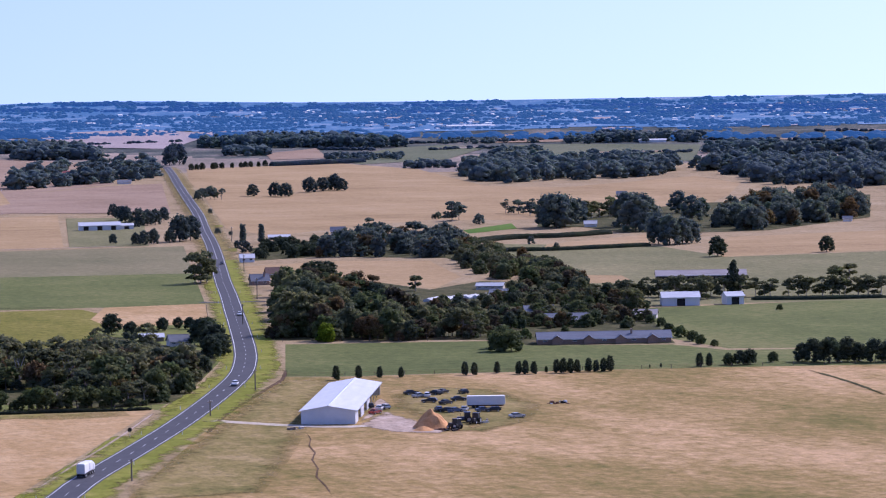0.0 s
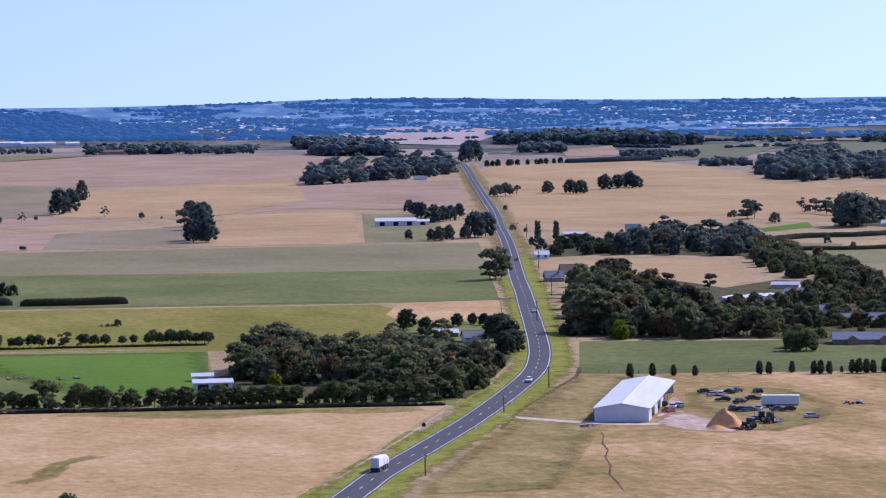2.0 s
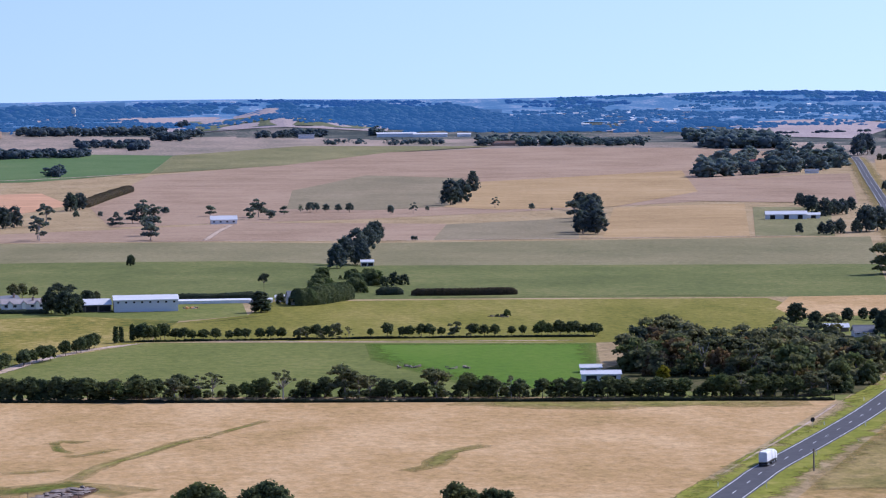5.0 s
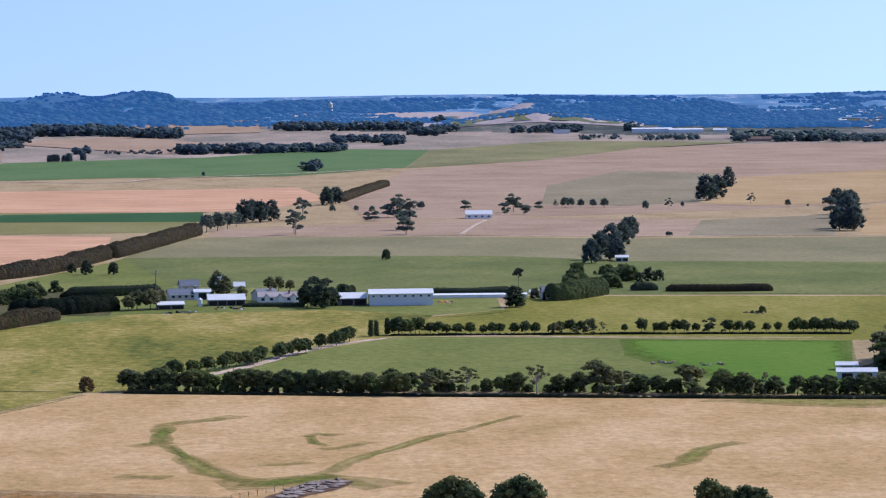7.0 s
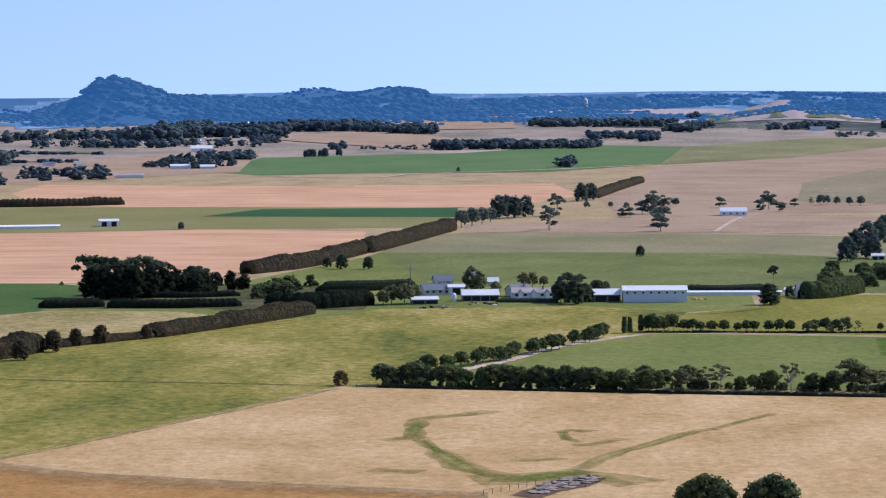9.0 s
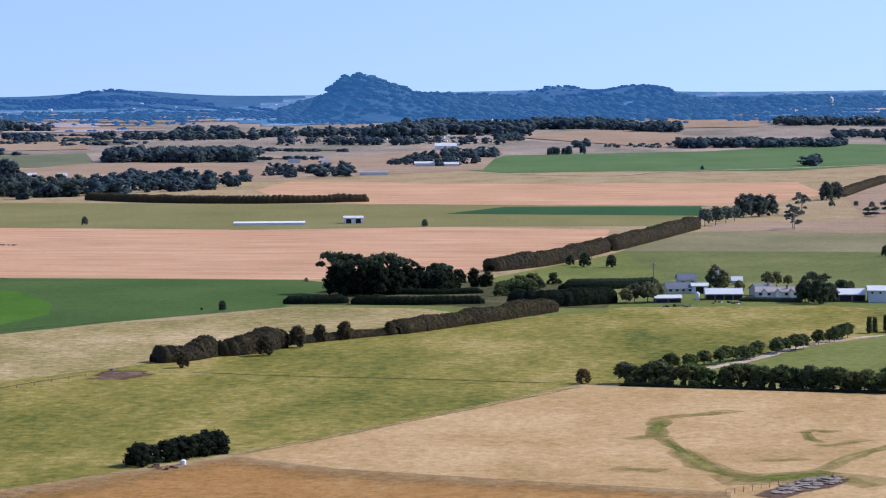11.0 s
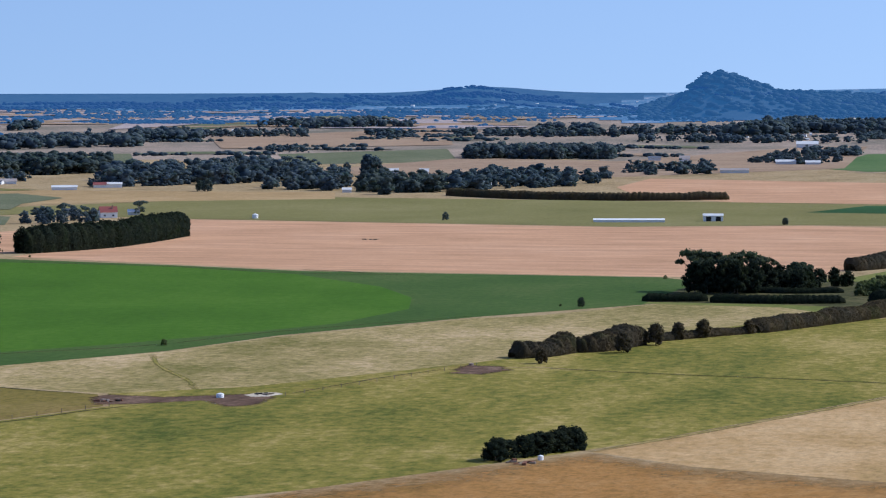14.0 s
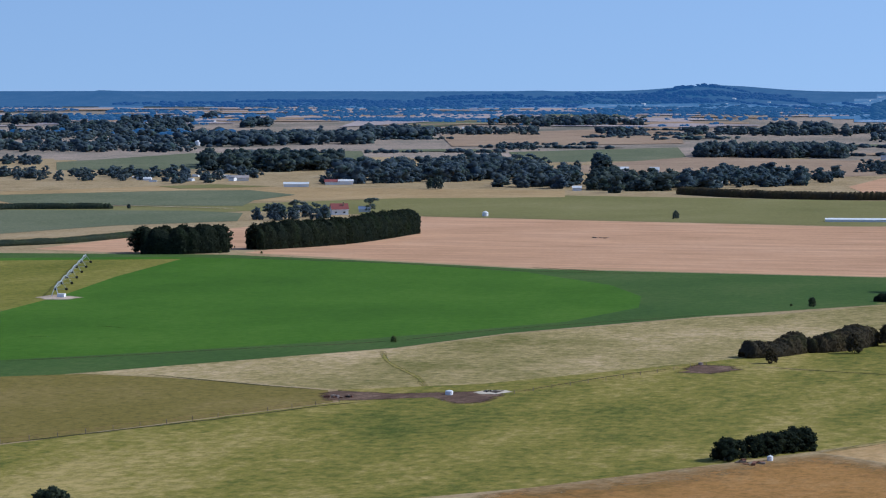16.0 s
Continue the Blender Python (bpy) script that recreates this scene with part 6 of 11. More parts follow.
far_trees("gum", [(133.4, 2136.8, 13.8), (125.7, 2104.2, 9.8), (138.3, 2097.4, 9.8), (55.9, 2134.3, 14.5), (63.3, 2131.1, 11.4), (52.2, 1839.9, 13.2), (334.4, 2044.8, 14.1), (152.3, 2162.6, 7.7), (102.3, 2159.6, 9.3)])
far_trees("round", [(357.7, 2162.6, 13.3), (335, 1993, 18.1), (313.7, 1856.3, 20.2), (304.6, 1830.8, 14.6), (312.8, 1827.3, 14.6), (349.2, 2054.5, 16.4)], label="dark trees crowded in a paddock clump", group="paddock clump")
far_trees("bushy", [(72.7, 2187.8, 6.3), (172.7, 2191.2, 7.9), (177.5, 2196.8, 7.1), (183.9, 2193.3, 6.3), (192.2, 2189.6, 6.3), (199.1, 2179.9, 7.4), (223.7, 2141.3, 6.9), (253.7, 2183.3, 3.9), (324.8, 2167.8, 5.5), (337.9, 2162.8, 2.3), (199.1, 1785.2, 3.2), (200.7, 1784.6, 2.9)])
far_trees("sparse", [(240.3, 2151.6, 8.5), (305.8, 2216, 8.8), (166.3, 2194.7, 6.3)])
trees("shrub", [(169.6, 1198.5, 3), (165.7, 1196.8, 1.3)])
hedge("clipped brown-green farm hedge", [(-149.8, 1454.2), (-127.4, 1510.8), (-108.4, 1623.1)], 9, 6.8, "hedge", 50, 0.3)
hedge("clipped brown-green farm hedge", [(-105.8, 1627.8), (-90.2, 1730.2), (-71.2, 1866.6)], 9, 7.3, "hedge", 51, 0.3)
far_trees("round", [(-116.1, 1504.5, 5.4), (-108.1, 1490, 7.5), (-95.5, 1488, 6.4), (34.8, 1583, 5.9)], label="small round paddock tree")
far_trees("bushy", [(-65.5, 1893.3, 11.5), (-59.4, 1906.4, 12.3), (-54.1, 1934.4, 11.1), (-49.6, 1963.5, 9.8)])
far_trees("round", [(-45.4, 2011.5, 15.1), (-35.9, 2023.7, 14.5), (-28.9, 2038.8, 13.8), (-41.7, 2059.6, 14)])
far_trees("sparse", [(-12.1, 1854.9, 17.2), (-8.6, 2051, 16.9), (-13.2, 1868.9, 12)], label="tall leaning gum with pale limbs")
far_trees("round", [(7.7, 2276, 13.8), (14.3, 2294, 13.1)])
hedge("long rounded paddock hedge", [(17.1, 2332.9), (34.9, 2470.8), (56.7, 2617.4)], 10, 5.4, "hedge", 52, 0.2)
far_trees("shrub", [(11.2, 2183, 4.7), (27.7, 2188.8, 3.9), (38.1, 2161.7, 4.6)])
far_trees("gum", [(37.5, 2026.7, 8), (53.2, 2071.3, 14.1), (46.9, 2071.5, 11.1), (54.4, 1897.7, 14.9), (71.3, 2205.8, 5.5), (32.8, 2026.7, 7.2)])
hedge("dark hedge behind the farmstead", [(-107.1, 1354.9), (-90.3, 1356), (-67.8, 1367.3)], 5, 3.2, "pine", 53, 0.16)
hedge("dark low farm hedge", [(47.1, 1332), (68.4, 1328.9), (83.9, 1330.1)], 4, 2.1, "pine", 54, 0.16)
hedge("low dark hedge in front of the homestead", [(-30.1, 1265.8), (-16.5, 1263.9), (-5.2, 1262.3)], 4, 1.6, "pine", 55, 0.08)
trees("round", [(14.8, 1329.7, 4.3), (10, 1323.4, 5.2)], leaf="gum")
far_trees("round", [(-42, 1338.1, 10.5), (-38.9, 1337.7, 8.1)], leaf="gum")
trees("bushy", [(-30.9, 1301.9, 6.1)], leaf="gum")
far_trees("bushy", [(-19.9, 1349.2, 7.2), (-16.4, 1355.9, 6.8), (-11.5, 1355.2, 5.3)], leaf="gum")
trees("umbrella", [(-0.6, 1264.9, 12.7)])
trees("round", [(-4, 1259, 9.5), (1.6, 1251.9, 9.9), (5.7, 1264, 7.7), (11, 1295.9, 7)], wide=1.1)
trees("bushy", [(-71.4, 1255.9, 8.1), (-66.2, 1255.2, 8.6), (-62.6, 1260.9, 7.7), (-74.4, 1250.1, 6.3)], leaf="gum", wide=1.2)

# ---- old pines and hedges of the next farm ----
trees("umbrella", [(-200.1, 1304.5, 18.4), (-194.4, 1298, 19.3), (-187.3, 1298.4, 17.8), (-181.5, 1298.8, 17.8), (-176.5, 1306, 17.9), (-172, 1316.8, 15.7)], leaf="pine", wide=0.85)
far_trees("umbrella", [(-161.5, 1349.8, 11.7), (-158.3, 1342.6, 11.1)], leaf="pine", wide=0.85)
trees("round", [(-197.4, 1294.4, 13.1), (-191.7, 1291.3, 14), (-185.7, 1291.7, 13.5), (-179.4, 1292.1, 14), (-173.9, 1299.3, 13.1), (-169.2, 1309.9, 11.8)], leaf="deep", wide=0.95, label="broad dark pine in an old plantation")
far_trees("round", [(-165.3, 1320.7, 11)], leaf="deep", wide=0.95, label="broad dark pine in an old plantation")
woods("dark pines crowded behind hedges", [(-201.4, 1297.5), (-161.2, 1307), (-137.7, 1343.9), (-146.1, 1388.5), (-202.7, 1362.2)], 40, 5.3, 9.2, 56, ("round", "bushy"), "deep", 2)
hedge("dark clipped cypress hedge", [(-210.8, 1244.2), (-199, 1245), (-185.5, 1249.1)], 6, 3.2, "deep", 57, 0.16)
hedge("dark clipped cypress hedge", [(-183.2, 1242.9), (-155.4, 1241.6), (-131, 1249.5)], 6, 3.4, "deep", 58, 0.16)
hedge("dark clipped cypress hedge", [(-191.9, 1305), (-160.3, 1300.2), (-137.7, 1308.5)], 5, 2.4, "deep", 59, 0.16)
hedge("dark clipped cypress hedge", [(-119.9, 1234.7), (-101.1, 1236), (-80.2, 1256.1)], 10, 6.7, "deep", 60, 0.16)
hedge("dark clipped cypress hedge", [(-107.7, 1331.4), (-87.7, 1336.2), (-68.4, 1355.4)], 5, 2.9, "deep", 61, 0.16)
woods("pale green garden trees", [(-132.3, 1268.6), (-115.9, 1303), (-111.2, 1375.2), (-129.3, 1344.4)], 20, 4.8, 6.7, 62, ("shrub", "bushy"), "shrub", 2)
hedge("long brown-green hedge of close-set trees", [(-146.5, 1098.3), (-131.5, 1132.2), (-114.8, 1171), (-100.6, 1209)], 8, 5.2, "hedge", 63, 0.5)
hedge("long brown-green hedge of close-set trees", [(-208.5, 982.7), (-200.7, 991.4), (-195.2, 1008.4)], 8, 6.1, "hedge", 64, 0.5)
hedge("long brown-green hedge of close-set trees", [(-193.3, 1008.5), (-185.3, 1017.6), (-178.2, 1044.4)], 8, 6.3, "hedge", 65, 0.5)
hedge("low brown farm hedge", [(-179.3, 1048.8), (-163.7, 1073), (-146.5, 1098.3)], 5, 2.7, "hedge", 66, 0.3)
trees("round", [(-171.8, 1040.4, 7.6), (-167.7, 1063.4, 6.2), (-160.6, 1073.2, 6.6), (-147.8, 1093.3, 5.1), (-195.6, 966.1, 5.3), (-177.3, 1009.8, 7)], leaf="hedge", label="round brown-green tree beside the hedge")
tree_row("shrub", (-157.3, 719.5), (-142.8, 745.5), 10, 4.6, 5.9, 67, leaf="deep", wide=1.15, label="dense dark pine bush in a clump", group="dark clump in the pasture")
trees("shrub", [(-142.8, 745.5, 6), (-144.9, 741.8, 6.3)], leaf="deep")
trees("round", [(-67.6, 923, 4.6)], leaf="russet", wide=1.2, label="small round tree at the paddock corner")
trees("round", [(-228.4, 1206.2, 4)], label="small round paddock tree")
far_trees("round", [(-448.7, 1915.3, 5.3), (-233.9, 1892.3, 4.8)], label="small round paddock tree")
trees("shrub", [(-332, 1004.5, 2.3)])
far_trees("shrub", [(-578.8, 1474.8, 1.7), (-559.2, 1481.2, 1.4)])
trees("shrub", [(-237.1, 1208.6, 1.1)])
far_trees("shrub", [(-223.6, 1380.1, 2)])
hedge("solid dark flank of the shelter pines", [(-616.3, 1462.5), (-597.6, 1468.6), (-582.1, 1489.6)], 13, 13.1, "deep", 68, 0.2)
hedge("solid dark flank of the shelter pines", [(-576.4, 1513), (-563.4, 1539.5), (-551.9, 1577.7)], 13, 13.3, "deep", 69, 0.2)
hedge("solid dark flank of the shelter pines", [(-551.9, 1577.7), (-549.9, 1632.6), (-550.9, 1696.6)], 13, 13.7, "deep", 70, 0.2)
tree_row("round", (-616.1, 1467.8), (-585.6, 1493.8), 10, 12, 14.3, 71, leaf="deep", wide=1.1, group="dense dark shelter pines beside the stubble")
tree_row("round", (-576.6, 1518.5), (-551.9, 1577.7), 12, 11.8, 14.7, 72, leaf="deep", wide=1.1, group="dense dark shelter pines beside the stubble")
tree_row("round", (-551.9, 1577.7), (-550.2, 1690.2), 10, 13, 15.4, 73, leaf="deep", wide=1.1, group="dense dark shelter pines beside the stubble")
woods("garden trees behind the dark shelter", [(-678.4, 1775), (-653, 1845.6), (-698.1, 1950.9), (-719.2, 1891.9)], 14, 7.1, 10, 74, ("round", "gum"), "mid", 2)
far_trees("gum", [(-700.7, 1914.8, 10.9), (-659.1, 1945.4, 11.7), (-710.7, 1895.1, 8)])
hedge("low dark hedge along the far paddock", [(-730.8, 1473.5), (-712.4, 1501.9), (-692.5, 1543.3), (-683.4, 1613.8)], 7, 3.2, "pine", 75, 0.16)
hedge("low dark paddock hedge", [(-915.4, 1878.9), (-894.5, 1912.1), (-836.9, 1938)], 8, 4.1, "pine", 76, 0.16)
far_trees("round", [(-827.3, 1942.2, 3.4), (-728.2, 2311, 11.3), (-736.3, 2317.9, 8.7)])
trees("round", [(24.2, 647, 7.2), (27, 644.3, 9.1), (29.4, 644.9, 8.4), (38, 643.3, 7.7), (41, 644.8, 8.9), (43.2, 642.9, 8.1), (80.1, 643.2, 7.9), (83.1, 642.1, 6.3), (87.2, 642.6, 6.5), (89.8, 640.7, 6.3), (30.9, 640.6, 7.6)], leaf="shrub", wide=1.1, label="dense dark crown rising in front of the dry paddock")
trees("round", [(-268.7, 585.4, 5.8), (-266.1, 585.3, 6.5), (-264.8, 586.6, 5.6)], label="dark tree in the near pasture")

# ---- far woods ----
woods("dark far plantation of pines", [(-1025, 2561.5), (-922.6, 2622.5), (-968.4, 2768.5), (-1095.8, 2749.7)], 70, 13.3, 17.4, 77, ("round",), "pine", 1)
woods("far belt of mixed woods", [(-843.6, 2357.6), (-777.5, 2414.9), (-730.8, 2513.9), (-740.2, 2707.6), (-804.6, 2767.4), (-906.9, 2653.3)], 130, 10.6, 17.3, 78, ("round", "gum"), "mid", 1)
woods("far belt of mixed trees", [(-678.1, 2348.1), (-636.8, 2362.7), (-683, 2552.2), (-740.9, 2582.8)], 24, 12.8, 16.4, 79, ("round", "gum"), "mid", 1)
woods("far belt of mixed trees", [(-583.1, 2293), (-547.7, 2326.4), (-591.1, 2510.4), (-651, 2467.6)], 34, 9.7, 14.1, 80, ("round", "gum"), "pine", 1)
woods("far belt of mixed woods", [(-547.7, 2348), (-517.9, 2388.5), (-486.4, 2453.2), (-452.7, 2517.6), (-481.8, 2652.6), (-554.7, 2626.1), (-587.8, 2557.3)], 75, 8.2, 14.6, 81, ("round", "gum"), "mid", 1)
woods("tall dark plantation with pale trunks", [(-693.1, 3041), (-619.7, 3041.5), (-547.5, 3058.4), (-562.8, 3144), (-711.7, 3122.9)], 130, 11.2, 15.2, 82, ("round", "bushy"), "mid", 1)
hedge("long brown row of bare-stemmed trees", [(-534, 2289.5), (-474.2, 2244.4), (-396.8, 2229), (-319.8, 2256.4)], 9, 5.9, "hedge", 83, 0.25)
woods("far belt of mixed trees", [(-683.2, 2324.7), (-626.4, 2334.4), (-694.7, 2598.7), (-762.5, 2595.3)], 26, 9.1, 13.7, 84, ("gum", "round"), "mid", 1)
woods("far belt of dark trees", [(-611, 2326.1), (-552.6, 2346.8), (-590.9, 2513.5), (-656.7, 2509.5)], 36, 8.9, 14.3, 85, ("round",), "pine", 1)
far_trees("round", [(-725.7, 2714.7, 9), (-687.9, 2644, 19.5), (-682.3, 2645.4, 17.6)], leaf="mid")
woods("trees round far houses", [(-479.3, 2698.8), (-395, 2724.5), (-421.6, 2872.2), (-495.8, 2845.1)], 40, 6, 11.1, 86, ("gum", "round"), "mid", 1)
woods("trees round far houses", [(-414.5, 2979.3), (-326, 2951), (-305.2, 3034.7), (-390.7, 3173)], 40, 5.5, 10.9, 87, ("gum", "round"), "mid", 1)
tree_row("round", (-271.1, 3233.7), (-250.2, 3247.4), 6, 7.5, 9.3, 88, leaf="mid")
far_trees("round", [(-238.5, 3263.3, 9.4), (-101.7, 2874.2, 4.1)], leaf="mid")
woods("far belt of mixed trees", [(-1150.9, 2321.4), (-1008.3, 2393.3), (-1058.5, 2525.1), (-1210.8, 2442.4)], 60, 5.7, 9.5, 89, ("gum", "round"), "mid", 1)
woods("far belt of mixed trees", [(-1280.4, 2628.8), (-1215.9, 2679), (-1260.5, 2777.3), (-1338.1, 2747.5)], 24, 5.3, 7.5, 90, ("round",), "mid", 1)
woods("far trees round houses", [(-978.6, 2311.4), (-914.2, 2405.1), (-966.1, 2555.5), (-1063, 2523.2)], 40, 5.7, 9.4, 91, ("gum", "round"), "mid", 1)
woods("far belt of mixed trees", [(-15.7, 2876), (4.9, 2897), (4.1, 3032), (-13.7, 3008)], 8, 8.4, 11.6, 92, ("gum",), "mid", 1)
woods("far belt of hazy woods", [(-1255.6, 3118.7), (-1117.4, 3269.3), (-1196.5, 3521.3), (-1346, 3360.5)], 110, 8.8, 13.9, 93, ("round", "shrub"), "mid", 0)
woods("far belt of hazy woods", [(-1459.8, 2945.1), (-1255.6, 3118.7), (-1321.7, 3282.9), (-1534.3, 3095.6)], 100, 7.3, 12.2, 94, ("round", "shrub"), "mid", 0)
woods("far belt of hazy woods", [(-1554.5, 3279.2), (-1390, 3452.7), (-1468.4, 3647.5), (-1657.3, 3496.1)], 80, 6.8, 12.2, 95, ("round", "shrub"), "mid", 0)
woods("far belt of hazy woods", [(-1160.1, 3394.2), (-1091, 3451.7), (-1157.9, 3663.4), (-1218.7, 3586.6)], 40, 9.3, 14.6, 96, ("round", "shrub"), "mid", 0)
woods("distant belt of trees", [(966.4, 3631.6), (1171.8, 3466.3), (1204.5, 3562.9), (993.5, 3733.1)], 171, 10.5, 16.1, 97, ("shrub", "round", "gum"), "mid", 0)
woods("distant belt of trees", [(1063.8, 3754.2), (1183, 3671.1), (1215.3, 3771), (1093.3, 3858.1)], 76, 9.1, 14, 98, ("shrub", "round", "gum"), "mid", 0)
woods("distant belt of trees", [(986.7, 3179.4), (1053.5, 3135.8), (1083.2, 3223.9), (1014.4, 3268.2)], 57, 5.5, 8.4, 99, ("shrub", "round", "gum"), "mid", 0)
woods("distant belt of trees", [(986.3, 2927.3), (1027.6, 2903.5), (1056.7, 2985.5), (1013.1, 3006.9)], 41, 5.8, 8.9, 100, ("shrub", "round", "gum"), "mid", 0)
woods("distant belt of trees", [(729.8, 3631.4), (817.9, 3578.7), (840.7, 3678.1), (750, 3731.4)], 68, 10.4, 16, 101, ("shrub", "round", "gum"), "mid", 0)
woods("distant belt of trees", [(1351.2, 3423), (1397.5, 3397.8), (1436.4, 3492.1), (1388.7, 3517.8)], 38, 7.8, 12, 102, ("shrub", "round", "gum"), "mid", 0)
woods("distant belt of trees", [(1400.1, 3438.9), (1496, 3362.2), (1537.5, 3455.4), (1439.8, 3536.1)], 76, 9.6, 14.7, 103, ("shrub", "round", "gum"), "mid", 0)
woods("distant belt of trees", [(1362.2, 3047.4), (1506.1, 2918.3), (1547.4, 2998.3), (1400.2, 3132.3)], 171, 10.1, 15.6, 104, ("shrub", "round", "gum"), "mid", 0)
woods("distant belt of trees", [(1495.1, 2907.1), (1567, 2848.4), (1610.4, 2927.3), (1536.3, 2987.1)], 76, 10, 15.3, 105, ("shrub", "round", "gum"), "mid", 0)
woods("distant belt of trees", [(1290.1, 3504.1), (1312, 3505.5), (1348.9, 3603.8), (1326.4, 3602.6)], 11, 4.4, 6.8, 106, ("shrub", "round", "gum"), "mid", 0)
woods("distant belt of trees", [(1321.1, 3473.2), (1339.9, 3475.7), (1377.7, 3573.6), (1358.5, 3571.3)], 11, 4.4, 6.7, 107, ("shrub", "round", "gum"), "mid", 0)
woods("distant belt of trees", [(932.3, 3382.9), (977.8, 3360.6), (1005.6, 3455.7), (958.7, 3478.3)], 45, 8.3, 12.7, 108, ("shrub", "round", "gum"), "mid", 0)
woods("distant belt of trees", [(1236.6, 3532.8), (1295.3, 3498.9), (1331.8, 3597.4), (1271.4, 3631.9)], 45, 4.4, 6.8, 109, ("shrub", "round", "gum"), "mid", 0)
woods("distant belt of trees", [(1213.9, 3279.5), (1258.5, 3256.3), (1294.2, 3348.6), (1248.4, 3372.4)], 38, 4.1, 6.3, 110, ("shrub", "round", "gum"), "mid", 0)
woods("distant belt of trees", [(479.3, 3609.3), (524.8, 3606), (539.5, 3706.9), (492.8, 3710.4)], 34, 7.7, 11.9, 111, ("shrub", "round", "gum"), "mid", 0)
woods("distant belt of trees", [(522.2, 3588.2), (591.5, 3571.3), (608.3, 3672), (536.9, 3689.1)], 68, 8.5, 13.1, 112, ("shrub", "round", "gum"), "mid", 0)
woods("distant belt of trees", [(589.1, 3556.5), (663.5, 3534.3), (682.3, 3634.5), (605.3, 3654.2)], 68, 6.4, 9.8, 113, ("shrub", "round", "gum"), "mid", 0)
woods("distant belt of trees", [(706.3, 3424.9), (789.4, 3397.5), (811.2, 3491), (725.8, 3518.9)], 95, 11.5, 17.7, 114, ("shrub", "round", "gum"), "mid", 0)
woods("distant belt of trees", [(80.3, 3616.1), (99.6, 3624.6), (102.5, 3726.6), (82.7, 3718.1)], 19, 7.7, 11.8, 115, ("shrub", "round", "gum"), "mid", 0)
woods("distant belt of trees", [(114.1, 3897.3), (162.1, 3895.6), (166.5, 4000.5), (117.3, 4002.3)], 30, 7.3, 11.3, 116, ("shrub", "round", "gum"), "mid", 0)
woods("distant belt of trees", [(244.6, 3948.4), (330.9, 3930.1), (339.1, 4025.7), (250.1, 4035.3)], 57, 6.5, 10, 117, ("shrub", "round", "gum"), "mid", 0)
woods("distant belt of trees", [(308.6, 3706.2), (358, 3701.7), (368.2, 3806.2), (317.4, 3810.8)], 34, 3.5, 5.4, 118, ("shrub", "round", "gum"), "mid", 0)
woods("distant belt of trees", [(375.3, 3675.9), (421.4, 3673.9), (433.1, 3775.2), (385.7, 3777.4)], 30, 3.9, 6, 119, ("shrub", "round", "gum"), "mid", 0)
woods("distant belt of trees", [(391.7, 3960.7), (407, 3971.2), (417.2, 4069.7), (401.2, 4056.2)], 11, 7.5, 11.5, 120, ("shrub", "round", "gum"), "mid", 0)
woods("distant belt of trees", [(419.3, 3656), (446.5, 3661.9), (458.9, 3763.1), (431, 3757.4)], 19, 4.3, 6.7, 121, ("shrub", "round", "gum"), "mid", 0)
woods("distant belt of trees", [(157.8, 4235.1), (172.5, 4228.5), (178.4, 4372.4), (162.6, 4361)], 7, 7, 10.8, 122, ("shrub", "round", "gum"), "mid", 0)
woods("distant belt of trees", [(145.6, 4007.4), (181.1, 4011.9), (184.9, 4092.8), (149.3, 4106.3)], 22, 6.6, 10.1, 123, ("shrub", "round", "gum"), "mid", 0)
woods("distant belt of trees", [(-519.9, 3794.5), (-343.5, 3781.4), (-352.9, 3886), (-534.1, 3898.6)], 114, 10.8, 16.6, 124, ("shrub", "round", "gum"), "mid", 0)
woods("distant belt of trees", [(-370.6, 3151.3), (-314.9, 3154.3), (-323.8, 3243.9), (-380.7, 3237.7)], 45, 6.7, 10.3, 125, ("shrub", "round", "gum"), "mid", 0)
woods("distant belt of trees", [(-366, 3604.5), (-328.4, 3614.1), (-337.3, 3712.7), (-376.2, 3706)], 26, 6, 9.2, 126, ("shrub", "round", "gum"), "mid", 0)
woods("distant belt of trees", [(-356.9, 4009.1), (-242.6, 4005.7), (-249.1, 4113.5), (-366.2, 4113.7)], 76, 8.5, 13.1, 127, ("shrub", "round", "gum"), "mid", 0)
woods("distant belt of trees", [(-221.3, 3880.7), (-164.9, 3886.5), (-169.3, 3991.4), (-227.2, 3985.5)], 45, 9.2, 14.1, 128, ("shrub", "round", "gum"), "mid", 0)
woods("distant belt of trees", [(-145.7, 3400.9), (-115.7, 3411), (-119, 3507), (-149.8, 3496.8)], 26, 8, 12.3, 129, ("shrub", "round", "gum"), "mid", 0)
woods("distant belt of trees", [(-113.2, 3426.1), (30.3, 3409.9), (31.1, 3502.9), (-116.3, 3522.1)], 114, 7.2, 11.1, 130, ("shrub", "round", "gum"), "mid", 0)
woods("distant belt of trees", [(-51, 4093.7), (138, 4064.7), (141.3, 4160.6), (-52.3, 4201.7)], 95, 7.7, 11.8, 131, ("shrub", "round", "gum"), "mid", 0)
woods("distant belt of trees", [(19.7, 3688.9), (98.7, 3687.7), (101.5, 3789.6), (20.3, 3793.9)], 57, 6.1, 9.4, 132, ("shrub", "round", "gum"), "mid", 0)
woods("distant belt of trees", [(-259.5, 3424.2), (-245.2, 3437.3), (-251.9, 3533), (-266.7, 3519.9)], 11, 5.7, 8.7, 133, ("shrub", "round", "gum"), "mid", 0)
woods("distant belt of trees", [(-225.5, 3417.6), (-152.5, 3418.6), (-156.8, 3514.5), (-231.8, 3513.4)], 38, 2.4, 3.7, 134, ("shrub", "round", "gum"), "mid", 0)
